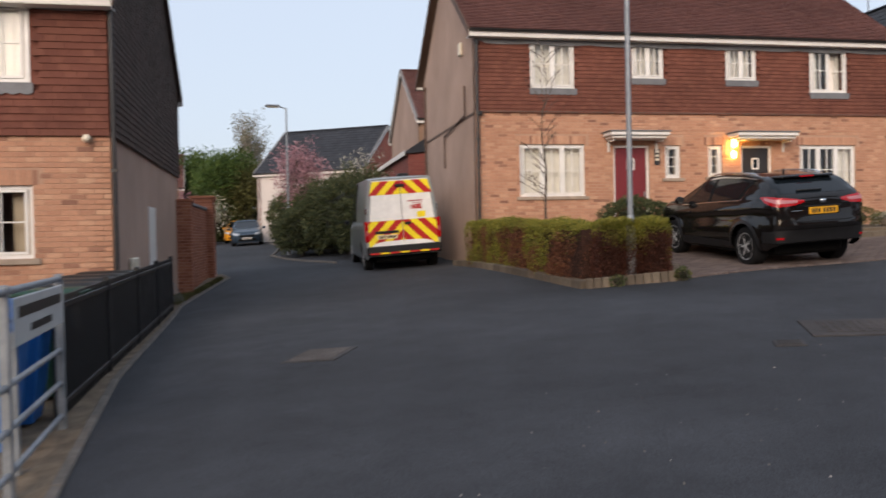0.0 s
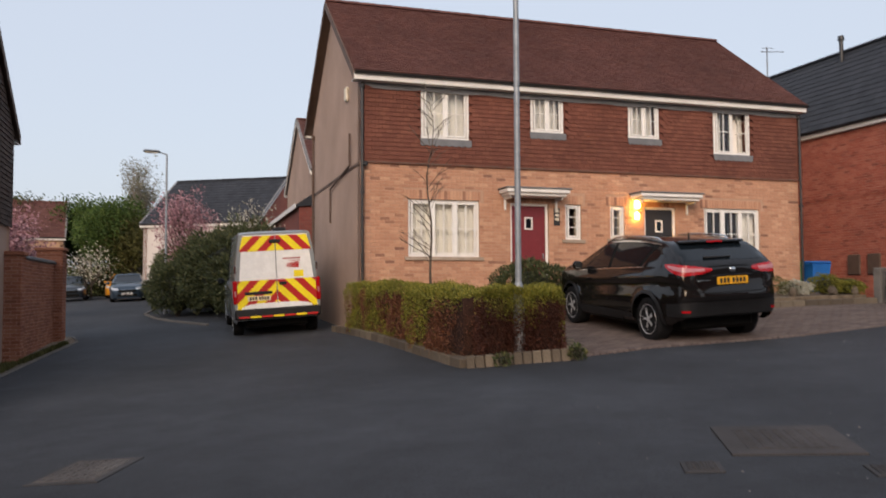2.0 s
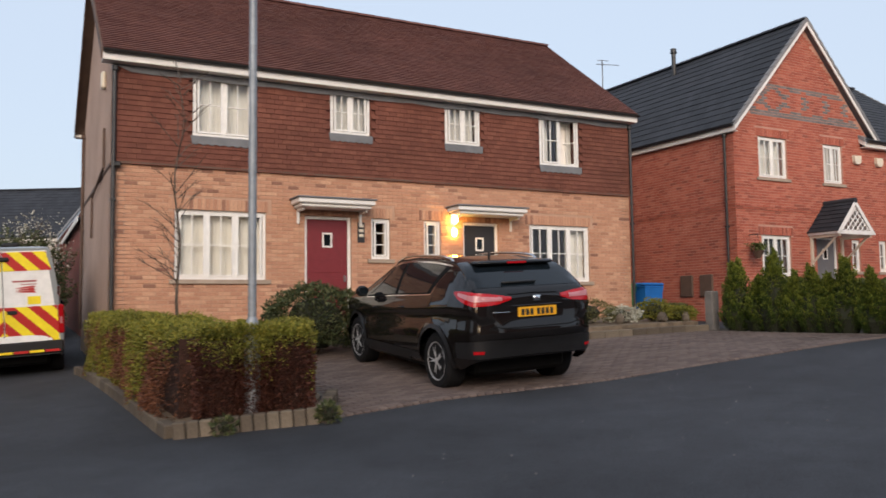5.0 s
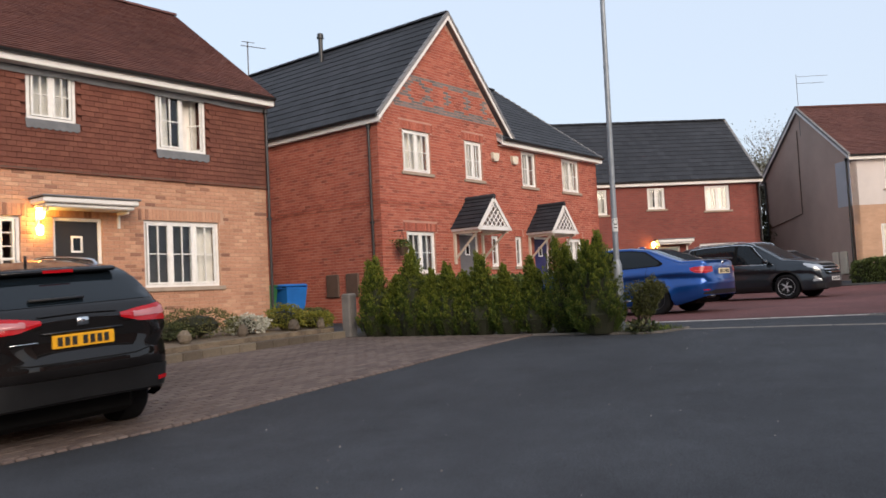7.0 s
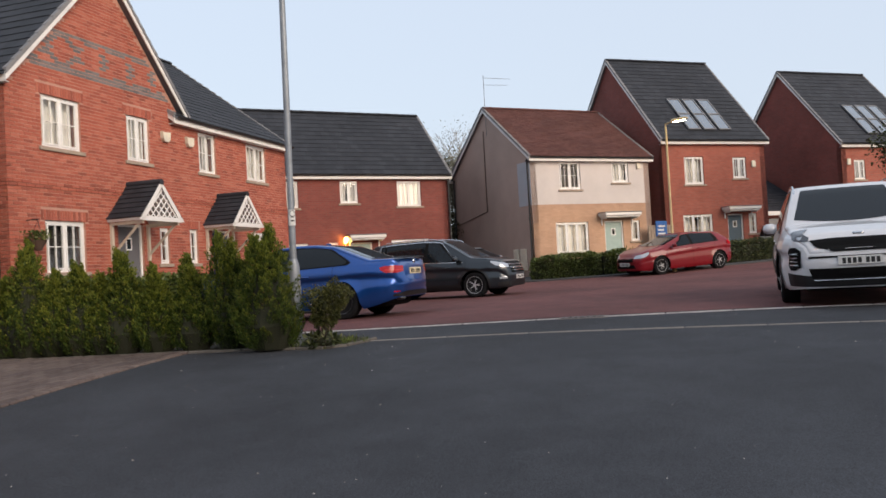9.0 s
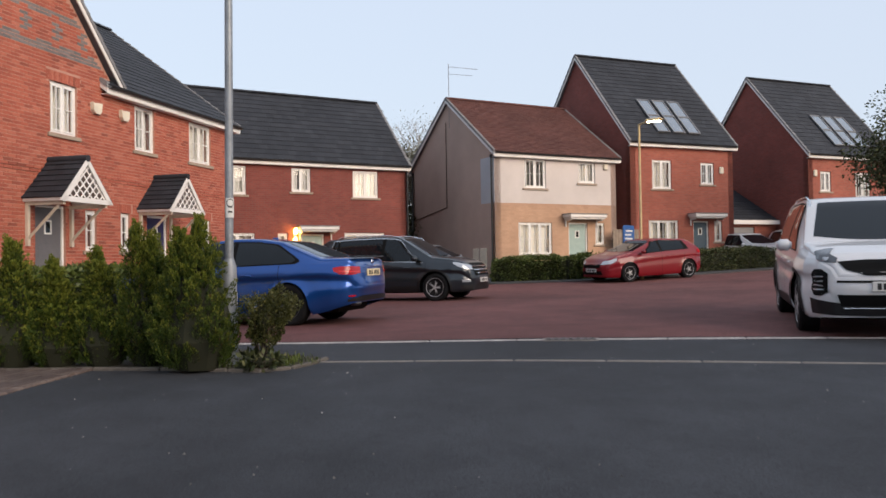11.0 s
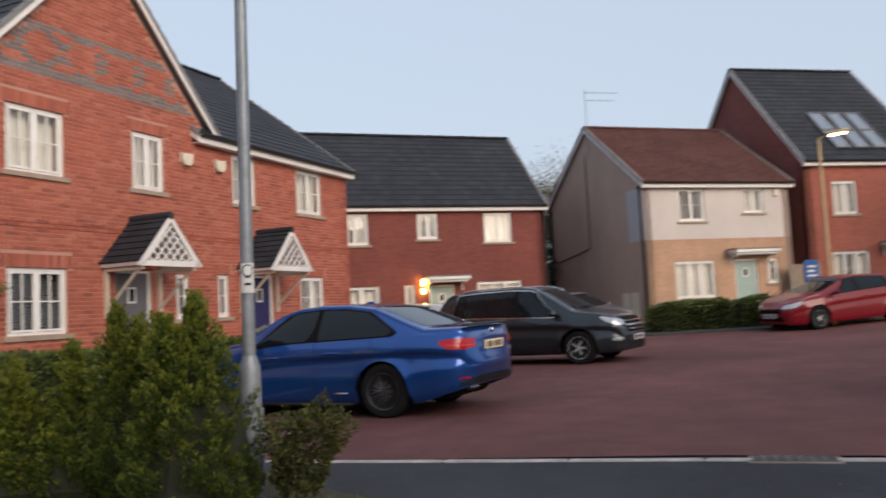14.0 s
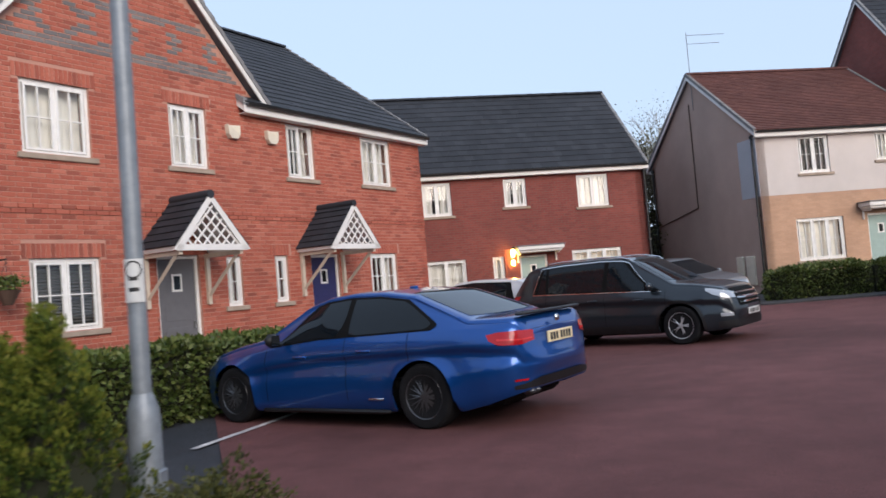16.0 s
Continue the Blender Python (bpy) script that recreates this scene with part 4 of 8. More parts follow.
# house C: dark red brick behind the court
CU = (-1.6, 7.25)
hC, fc, _, cut, dr = simple_house("dark red brick house with slate roof", 42.023, 2.292, 1.4, -73.84, *CU, 6.0, 6.27, 9.38, FAR_DARK_RED, FAR_DARK_RED, ROOF_SLATE,
    [(-.25, .67, 4.94, 6.0), (2.41, 3.16, 5.1, 6.0), (4.9, 5.98, 4.95, 6.0), (-.29, .98, 2.5, 3.53), (1.86, 2.23, 2.75, 3.53), (4.53, 6.24, 2.4, 3.56)], doors=[(2.75, 3.68, 1.4, 3.5)])
for c, kw in zip(cut, (dict(dress="pair"), dict(dress="pair"), dict(dress="net"), dict(), dict(lights=1, bars=(0, 1)), dict(lights=3))):
    window(hC, fc, *c, **kw)
door(hC, fc, *dr[0], DOOR_SAGE)
flat_canopy(hC, fc, 2.55 - CU[0], 4.1 - CU[0], 3.58 - 1.4, 3.8 - 1.4)
scone(hC, fc, 2.5 - CU[0], 3.55 - 1.4)
downpipe(hC, CU[1], -.08, 0, 4.6)

# house D: white render over buff brick
DU = (.02, 5.98)
ZD = 1.68
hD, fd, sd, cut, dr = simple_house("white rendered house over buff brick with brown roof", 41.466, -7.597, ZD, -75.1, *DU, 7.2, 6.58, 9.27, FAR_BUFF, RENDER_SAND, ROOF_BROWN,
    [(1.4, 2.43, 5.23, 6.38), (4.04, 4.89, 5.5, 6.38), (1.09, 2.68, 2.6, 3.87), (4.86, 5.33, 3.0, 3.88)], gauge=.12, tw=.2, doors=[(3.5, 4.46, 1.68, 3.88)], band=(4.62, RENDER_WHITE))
for c, kw in zip(cut, (dict(dress="none"), dict(dress="net"), dict(lights=3, dress="net"), dict(lights=1, bars=(0, 2), dress="net"))):
    window(hD, fd, *c, **kw)
door(hD, fd, *dr[0], DOOR_SAGE)
flat_canopy(hD, fd, 3.2 - DU[0], 5.05 - DU[0], 4.0 - ZD, 4.22 - ZD)
part("render_panel", sd.place(Shape().box(6.2, 7.2, -.012, 0, 4.62 - ZD, 6.4 - ZD)), RENDER_GREY, hD, "pale grey render panel")
downpipe(hD, DU[0] - .06, .12, 0, 4.7)
downpipe(hD, DU[0] - .06, 7.0, 0, 4.7)
part("pipe", sd.place(Shape().rod((3.4, -.02, 3.0), (3.4, -.02, 6.6), .02).rod((3.4, -.02, 3.0), (.4, -.02, 2.6), .02)), BROWN_WOOD, hD)
part("meter_box", sd.place(Shape().box(5.6, 6.0, -.08, 0, .3, 1.2, .02).box(6.15, 6.6, -.08, 0, .3, 1.2, .02)), IVORY, hD)
part("alarm_box", fd.place(Shape().box(5.3, 5.5, -.08, 0, 4.4, 4.65, .02)), IVORY, hD)
part("aerial", Shape().rod((-.05, 3.4, 6.3), (-.05, 3.4, 9.0), .012).rod((-.05, 3.4, 8.9), (1.35, 3.4, 8.93), .009).rod((-.05, 3.4, 8.6), (1.15, 3.4, 8.63), .009), LEAD, hD)

# house E: tall red brick with roof panels
EU, ZE = (-.12, 5.42), 1.85
# front in the red brick, side and back walls in the darker maroon tone
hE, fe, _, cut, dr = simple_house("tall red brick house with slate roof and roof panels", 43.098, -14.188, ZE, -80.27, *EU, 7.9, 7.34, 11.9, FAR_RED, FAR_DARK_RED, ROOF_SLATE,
    [(1.01, 2.03, 5.37, 6.6), (3.61, 4.35, 5.61, 6.56), (.79, 2.34, 2.8, 4.02), (4.31, 4.75, 3.1, 4.0)], doors=[(3.15, 4.0, 1.85, 4.0)])
for c, kw in zip(cut, (dict(dress="net"), dict(dress="pair"), dict(lights=3, dress="pair"), dict(lights=1, bars=(0, 2), dress="net"))):
    window(hE, fe, *c, **kw)
door(hE, fe, *dr[0], DOOR_TEAL)
flat_canopy(hE, fe, 2.85 - EU[0], 4.6 - EU[0], 4.1 - ZE, 4.32 - ZE)
part("alarm_box", fe.place(Shape().box(4.75, 4.97, -.08, 0, 4.25, 4.55, .03)), IVORY, hE)
FU = (9.95, 15.5)
# again a red front with darker side and back walls
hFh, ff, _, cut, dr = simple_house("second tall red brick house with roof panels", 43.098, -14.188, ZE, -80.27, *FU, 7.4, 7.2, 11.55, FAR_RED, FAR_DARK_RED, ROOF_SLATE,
    [(10.7, 11.4, 5.45, 6.4), (13.0, 14.0, 5.2, 6.4), (12.6, 14.2, 2.8, 4.0), (10.55, 11.0, 3.0, 4.0)], doors=[(11.3, 12.2, 1.9, 3.95)])
for c, kw in zip(cut, (dict(dress="pair"), dict(dress="pair"), dict(lights=3, dress="pair"), dict(lights=1, bars=(0, 2)))):
    window(hFh, ff, *c, **kw)
door(hFh, ff, *dr[0], DOOR_TEAL)
flat_canopy(hFh, ff, 11.0 - FU[0], 12.6 - FU[0], 4.0 - ZE, 4.2 - ZE)
part("alarm_box", ff.place(Shape().box(.3, .52, -.08, 0, 4.3, 4.6, .03)), IVORY, hFh)


def roof_panels(house, u, ze, zr, depth, oe, cols=3, r0=.62, w=.66, hgt=1.16):
    """A bank of glazed roof panels, three wide and two high, on the front slope."""
    d = Vector((0, depth / 2 + oe, zr - ze))
    run = d.length
    d.normalize()
    n = Vector((0, -d.z, d.y))
    for c in range(cols):
        for r in range(2):
            s, q = u + c * (w + .16), r0 + r * (hgt / 1.02)
            o = Vector((s, -oe, ze)) + d * q + n * .06

            def pt(a, b, k):
                return tuple(o + Vector((a, 0, 0)) + d * b + n * k)

            fr = Shape()
            for a0, a1, b0, b1 in ((0, w, 0, .06), (0, w, hgt - .06, hgt), (0, .06, .06, hgt - .06), (w - .06, w, .06, hgt - .06)):
                fr.rings([[pt(a0, b0, 0), pt(a1, b0, 0), pt(a1, b1, 0), pt(a0, b1, 0)], [pt(a0, b0, .05), pt(a1, b0, .05), pt(a1, b1, .05), pt(a0, b1, .05)]])
            rw = part("roof_window", fr, LEAD, house)
            part("pane", Shape().quad(pt(.05, .05, .03), pt(w - .05, .05, .03), pt(w - .05, hgt - .05, .03), pt(.05, hgt - .05, .03)), ROOF_GLASS, rw)


ROOF_GLASS = plain("roof_glass", (0.27, 0.30, 0.33), 0.2, 0.6, 1.0, 0.8)
roof_panels(hE, 1.5, 7.34 - ZE, 11.9 - ZE, 7.9, .2)
roof_panels(hFh, 11.9, 7.2 - ZE, 11.55 - ZE, 7.4, .2)

# garage between the two tall houses
gar = thing("garage", pose(43.098, -14.188, ZE, 0, 0, -80.27), "low brick garage with slate lean-to roof and grey door", "garage")
gf = Face((5.45, 2.0), (1, 0))
part("wall", gf.place(slab(4.45, 0, 2.2, [(.7, 3.1, 0, 2.0)], .25)), FAR_RED, gar)
lean = Shape()
lean.add([(5.45, 1.8, 2.3), (9.9, 1.8, 2.3), (9.9, 5.4, 4.4), (5.45, 5.4, 4.4), (5.45, 5.4, 2.2), (9.9, 5.4, 2.2), (5.45, 1.8, 2.2), (9.9, 1.8, 2.2)], [(0, 1, 2, 3), (3, 2, 5, 4), (6, 7, 1, 0), (6, 0, 3, 4), (7, 5, 2, 1), (6, 4, 5, 7)])
rf = part("roof", lean, LEAD, gar)
part("roof_tiles", tiles(Shape(), *slope_frame((5.45, 1.8, 2.3), (9.9, 1.8, 2.3), (5.45, 5.4, 4.4)), .3, .3), ROOF_SLATE, rf, "", 0, "stuff")
part("fascia", Shape().box(5.45, 9.9, 1.74, 1.8, 2.12, 2.32), FASCIA, rf)
gd = Shape()
for i in range(6):
    gd.box(.75, 3.05, .02, .08, .02 + i * .33, .33 + i * .33, .02)
part("door", gf.place(gd), plain("grey_garage_door", (0.22, 0.22, 0.23), 0.5), gar, "grey sectional garage door")

# house L: same kind as A, across the lane
LZ, LD, L0 = .1, 8.3, -9.0
hL = thing("house", pose(4.25, 12.0, LZ, 0, 0, -28.56), "buff brick house with red hung tiles and dark tiled gable", "house")
lF, lL, lR, lB = faces_of(L0, 0, LD)
W = lambda a, b, c, d: (a - L0, b - L0, c - LZ, d - LZ)
lowL = [W(-2.66, -1.05, 1.3, 2.33)]
upL = [W(-2.3, -1.04, 3.76, 4.87)]
TL = 3.08 - LZ
wall = part("wall", lF.place(slab(-L0, -.6, TL, lowL, .28)), BUFF_MORTAR, hL)
block = lowL + [(hh[0] - .11, hh[1] + .11, hh[3], hh[3] + .225) for hh in lowL]
part("bricks", lF.place(brick_shape(brick_cells(-L0, -.6, TL - .03, block) + [c for hh in lowL for c in soldier(hh[0], hh[1], hh[3])])), BUFF, wall, "", 0, "stuff")
wall = part("wall", lF.place(slab(-L0, TL, 4.98 - LZ, upL, .28)), HUNG, hL)
sk = [(hh[0] - .06, hh[1] + .06, hh[2] - .18, hh[3] + .02) for hh in upL]
part("hung_tiles", lF.place(tiles(Shape(), (0, -.03, TL - .05), (1, 0, 0), (0, 0, 1), -L0, 1.93, .1, .165, .028, lambda s, r: not any(a < s < b and c < r + TL - .05 < d for a, b, c, d in sk))), HUNG, wall, "", 0, "stuff")
wall = part("wall", lR.place(slab(LD, -.6, TL, [], .28)), RENDER_PINK, hL)
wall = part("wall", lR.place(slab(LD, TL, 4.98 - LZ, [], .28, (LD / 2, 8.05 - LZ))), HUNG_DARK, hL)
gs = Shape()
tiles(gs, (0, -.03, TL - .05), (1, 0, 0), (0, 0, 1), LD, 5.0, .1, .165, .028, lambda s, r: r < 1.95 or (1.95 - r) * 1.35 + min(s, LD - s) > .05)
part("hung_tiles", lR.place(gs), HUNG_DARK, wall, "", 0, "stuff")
part("wall", lL.place(slab(LD, -.6, 4.98 - LZ, [], .28, (LD / 2, 8.05 - LZ))), RENDER_PINK, hL)
part("wall", lB.place(slab(-L0, -.6, 4.98 - LZ, [], .28)), BUFF_MORTAR, hL)
part("inner_floor", Shape().box(L0 + .3, -.3, .3, LD - .3, 2.45, 2.6).box(L0 + .3, -.3, 2.6, 2.7, 0, 4.8), ROOM, hL)
window(hL, lF, *lowL[0], lights=2, dress="drapes")
window(hL, lF, *upL[0], lights=2, dress="net", sill=LEAD, proud=.06, bare=True)
part("lead_apron", lF.place(rounded_apron(upL[0][0] - .05, upL[0][1] + .05, upL[0][2] - .005, .06)), LEAD, hL)
part("lead_apron", lF.place(rounded_apron(0, -L0, 4.9 - LZ, .055, .1)), LEAD, hL)
gable_roof(hL, "u", L0, 0, 0, LD, 5.0 - LZ, 8.18 - LZ, ROOF_BROWN, .1, .165, .28, .1, "brown")
downpipe(hL, .05, -.05, 0, 4.8)
part("camera_dome", lF.place(Shape().lathe([(.03, 0), (.06, .03), (.06, .08), (.03, .11)], 12, "z", (-L0 - .3, -.1, 2.82))), IVORY, hL, "", 50)
part("meter_box", lR.place(Shape().box(1.2, 1.75, -.08, 0, .45, 1.15, .02)), IVORY, hL)
part("side_door", lR.place(Shape().box(3.4, 4.2, -.02, 0, .05, 2.05, .01)), UPVC, hL)

# farther houses along the lane
hA2, f2, s2, cut, dr = simple_house("brown-roofed rendered house down the lane", 14.01 + .478 * 14 + .878 * 1.07, 14.87 + .878 * 14 - .478 * 1.07, 1.1, -28.56, 0, 10, 8.0, 6.4, 9.2, FAR_BUFF, RENDER_PINK, ROOF_BROWN, [(1, 2.2, 4.9, 6.0)], gauge=.12, tw=.2)
window(hA2, f2, *cut[0])
wing = thing("garage", hA2.matrix_world.copy(), "low dark brick wing with a slate roof down the lane", "garage")
part("wall", Shape().box(-.72, -.03, -1.5, 8.5, -.6, 3.75), FAR_DARK_RED, wing)
wing_top = Shape().add([(-.86, -1.6, 3.75), (-.03, -1.6, 4.3), (-.03, 8.6, 4.3), (-.86, 8.6, 3.75), (-.86, -1.6, 3.68), (-.03, -1.6, 3.75), (-.03, 8.6, 3.75), (-.86, 8.6, 3.68)], [(0, 1, 2, 3), (4, 7, 6, 5), (0, 4, 5, 1), (2, 6, 7, 3), (0, 3, 7, 4), (1, 5, 6, 2)])
part("roof", wing_top, ROOF_SLATE, wing)
part("fascia", Shape().box(-.89, -.862, -1.6, 8.6, 3.62, 3.8), FASCIA, wing)
hG, fg, sg, cut, dr = simple_house("pale rendered house with dark slate roof", 27.8, 39.7, 1.2, -60.0, -7.2, 0, 7.4, 5.55, 8.49, RENDER_WHITE, FAR_RED, ROOF_SLATE, [(-5.5, -4.4, 4.0, 5.1), (-2.5, -1.4, 4.0, 5.1), (-5.5, -4.0, 2.0, 3.1)])
for c in cut:
    window(hG, fg, *c)
hH, fh, sh2, cut, dr = simple_house("buff brick house with brown roof down the lane", 23.95, 56.7, 1.2, -24, -9, 0, 6, 5.3, 7.95, FAR_BUFF, RENDER_PINK, ROOF_BROWN, [(-1.6, -.95, 1.9, 3.0)], gauge=.15, tw=.25)
window(hH, fh, *cut[0])

# unseen plain houses, added behind the walk to block sky from car reflections
for lb, ox, oy, yw in (("unseen brick house added behind the walk, dark tiled roof", 18.0, -17.0, 152.0), ("unseen brick house added behind the walk, dark tiled roof", 4.0, -11.5, 152.0), ("unseen brick house added behind the walk, dark tiled roof", -10.0, -2.0, 120.0)):
    simple_house(lb, ox, oy, height(ox, oy), yw, 0, 11, 8.0, height(ox, oy) + 5.0, height(ox, oy) + 7.8, FAR_DARK_RED, FAR_DARK_RED, ROOF_SLATE, [], gauge=.4, tw=.6)

# ---- road markings, kerbs, paving and beds ----
def along(pts, step):
    """Points and headings at even steps along a line on the ground."""
    out = []
    for (x0, y0), (x1, y1) in zip(pts, pts[1:]):
        n = max(1, round(math.hypot(x1 - x0, y1 - y0) / step))
        for i in range(n):
            k = (i + .5) / n
            out.append((x0 + (x1 - x0) * k, y0 + (y1 - y0) * k, math.hypot(x1 - x0, y1 - y0) / n, math.degrees(math.atan2(y1 - y0, x1 - x0))))
    return out


def curb(name, pts, width, tall, sink, mat, label, step=0.9, piece="kerb_stone"):
    """A row of separate stones along a line."""
    k = thing(name, pose(*pts[0], height(*pts[0])), label, "kerb", "", "structure")
    inv = k.matrix_world.inverted()
    for x, y, ln, yaw in along(pts, step):
        ob = part(piece, Shape().box(-ln / 2 + .004, ln / 2 - .004, -width / 2, width / 2, -sink, tall, .012), mat, k)
        d = Vector((math.cos(radians(yaw)), math.sin(radians(yaw))))
        rise = height(x + d.x * .4, y + d.y * .4) - height(x - d.x * .4, y - d.y * .4)
        ob.matrix_local = inv @ pose(x, y, height(x, y), 0, -math.degrees(math.atan2(rise, .8)), yaw)
    return k


def strip(name, pts, width, lift, mat, label):
    sh = Shape()
    rows = []
    fine = [(x, y, yaw) for x, y, ln, yaw in along(pts, .4)]
    fine = [(pts[0][0], pts[0][1], fine[0][2])] + fine + [(pts[-1][0], pts[-1][1], fine[-1][2])]
    for x, y, yaw in fine:
        nx, ny = -math.sin(radians(yaw)) * width / 2, math.cos(radians(yaw)) * width / 2
        sh.v += [(x + nx, y + ny, height(x + nx, y + ny) + lift), (x - nx, y - ny, height(x - nx, y - ny) + lift)]
    sh.f = [(2 * i, 2 * i + 1, 2 * i + 3, 2 * i + 2) for i in range(len(fine) - 1)]
    return tagged(part(name, sh, mat), label, "", "", "structure")


KERB_DARK = surface("mossy_edging", (0.13, 0.115, 0.10), 0.9, 0.3, 5, 60, 0.3)
WHITE_LINE = surface("worn_white_line", (0.55, 0.53, 0.52), 0.8, 0.35, 6, 60, 0.2)
LINE_GREY = surface("pale_edging", (0.36, 0.34, 0.33), 0.9, 0.3, 5, 60, 0.2)
curb("kerb_court", [(22.45, 2.35), (21.7, 0.4), (20.95, -1.6), (19.65, -4.9), (17.6, -9.5)], .09, .01, .12, LINE_GREY, "flush pale concrete kerb across the court mouth")
curb("kerb_road", [(20.1, .85), (19.39, -1.05), (18.3, -3.55), (16.4, -8.0)], .06, .008, .1, KERB, "narrow flush concrete edging across the tarmac")
curb("kerb_bed", [(20.27, .74), (19.97, .92), (19.75, 1.14), (19.67, 1.42), (19.84, 1.75), (20.18, 2.41), (20.45, 3.09), (20.75, 4.4), (20.98, 6.1)], .05, .03, .1, KERB_DARK, "thin concrete edging round the conifer bed", .5)
strip("road_marking", [(24.55, 3.3), (25.9, 2.95), (27.2, 2.62)], .09, .022, WHITE_LINE, "worn white parking bay line")
strip("road_marking", [(32.9, .3), (33.9, .0), (34.9, -.3)], .09, .022, WHITE_LINE, "worn white parking bay line")
curb("kerb_lane", [(.6, 2.9), (1.68, 5.36), (3.17, 8.77), (6.97, 16.27), (10.6, 21.6), (11.15, 23.2), (10.85, 25.0), (8.6, 27.5)], .08, .025, .15, KERB_DARK, "low concrete kerb edging the lane")
curb("kerb_lane", [(14.4, 22.0), (14.9, 25.0), (15.5, 27.2), (16.6, 30.2), (18.9, 33.8), (21.0, 37.5), (22.9, 42.0)], .1, .06, .15, KERB_DARK, "low concrete kerb under the shrubs")
patch("pavement", [(38.0, -6.6), (36.9, -10), (37.6, -14.2), (39, -21), (40.4, -21.3), (38.9, -14.2), (38.2, -10), (39.4, -6.2), (42, -3), (40.2, -3.9)], FOOT_TARMAC, .05, "grey tarmac footway in front of the houses", .8, .12)
patch("verge", [(.55, 2.9), (1.64, 5.36), (3.13, 8.79), (6.94, 16.28), (10.57, 21.63), (11.1, 23.2), (10.8, 24.97), (8.5, 27.4), (-2, 30), (-14, 20), (-10, 3)], SOIL, .012, "bare soil and thin grass beside the lane", 1.0)
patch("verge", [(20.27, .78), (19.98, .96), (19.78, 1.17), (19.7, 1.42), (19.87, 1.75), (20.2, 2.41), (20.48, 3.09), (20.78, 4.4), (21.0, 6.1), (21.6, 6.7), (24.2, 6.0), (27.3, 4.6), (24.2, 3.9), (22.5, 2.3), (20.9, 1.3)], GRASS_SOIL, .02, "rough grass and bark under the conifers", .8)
patch("garden_bed", [(10.6, 8.6), (11.4, 7.55), (12.2, 8.2), (13.2, 9.6), (15.0, 11.2), (17.0, 12.8), (14.1, 14.9), (13.85, 15.4)], SOIL, .1, "bare soil front garden bed", .8, .3)

# block-paved drive
DRIVE = [(11.5, 7.47), (12.7, 6.95), (14.5, 5.87), (17.7, 4.27), (20.55, 3.05), (21.4, 6.35), (17.85, 7.95), (18.6, 9.7), (20.6, 10.9), (17.4, 12.75), (15.2, 11.2), (13.3, 9.6), (12.3, 8.15)]
drive = patch("driveway", DRIVE, JOINT, .012, "brown block-paved shared drive")


def inside_poly(x, y, poly):
    hit = False
    for (x0, y0), (x1, y1) in zip(poly, poly[1:] + poly[:1]):
        if (y0 > y) != (y1 > y) and x < (x1 - x0) * (y - y0) / (y1 - y0) + x0:
            hit = not hit
    return hit


PAVER_UNIT = Shape().add([(-.098, -.048, 0), (.098, -.048, 0), (.098, .048, 0), (-.098, .048, 0), (-.093, -.043, .02), (.093, -.043, .02), (.093, .043, .02), (-.093, .043, .02)],
                         [(4, 5, 6, 7), (0, 1, 5, 4), (1, 2, 6, 5), (2, 3, 7, 6), (3, 0, 4, 7)])


def lay_pavers():
    me = PAVER_UNIT.mesh("paver")
    me.materials.append(PAVER)
    rest, own = Shape(), 0
    c, s = math.cos(radians(-28)), math.sin(radians(-28))
    for j in range(-60, 75):
        for i in range(-40, 40):
            a, b = i * .2 + (j % 2) * .1, j * .1
            x, y = 16.5 + a * c - b * s, 7.5 + a * s + b * c
            if not all(inside_poly(x + p * c - q * s, y + p * s + q * c, DRIVE) for p in (-.1, .1) for q in (-.05, .05)):
                continue
            z = height(x, y)
            tip = math.degrees(math.atan2(height(x + .3, y) - height(x - .3, y), .6))
            tilt = math.degrees(math.atan2(height(x, y + .3) - height(x, y - .3), .6))
            m = pose(x, y, z + .006 + rng.uniform(-.002, .002), tilt, -tip, 0) @ pose(0, 0, 0, 0, 0, -28)
            if 12.6 < x < 17.5 and y < 6.7 and own < 290:
                ob = part("paver", me, PAVER, drive)
                ob.matrix_local = m
                own += 1
            else:
                rest.add([tuple(m @ Vector(v)) for v in PAVER_UNIT.v], PAVER_UNIT.f)
    part("pavers", rest, PAVER, drive, "", 0, "stuff")


curb("drive_edging", [(11.55, 7.55), (12.74, 7.04), (14.54, 5.96), (17.73, 4.36), (20.5, 3.17)], .2, .022, .05, PAVER, "header course of brown blocks edging the drive", .103, "edging_block")
curb("kerb_garden", [(13.95, 15.7), (12.1, 11.9), (10.46, 8.55)], .14, .13, .1, STONE, "low weathered stone edging below the hedge", .42, "stone")
curb("kerb_garden", [(10.44, 8.5), (11.38, 7.45), (12.3, 8.1)], .12, .16, .1, STONE, "upright log edging round the bed corner", .13, "log")
curb("kerb_flowerbed", [(17.8, 7.95), (19.3, 7.25), (21.2, 6.45)], .16, .14, .1, STONE, "low stone wall of the flower bed", .34, "stone")
patch("garden_bed", [(17.9, 8.05), (21.2, 6.6), (22.4, 7.3), (24.2, 9.1), (20.6, 10.9), (18.7, 9.7)], SOIL, .2, "planted flower bed before the house", .8, .3)

# ironwork in the road
IRON = surface("cast_iron", (0.10, 0.09, 0.088), 0.6, 0.3, 6, 40, 0.4, 0.004, 0.5)


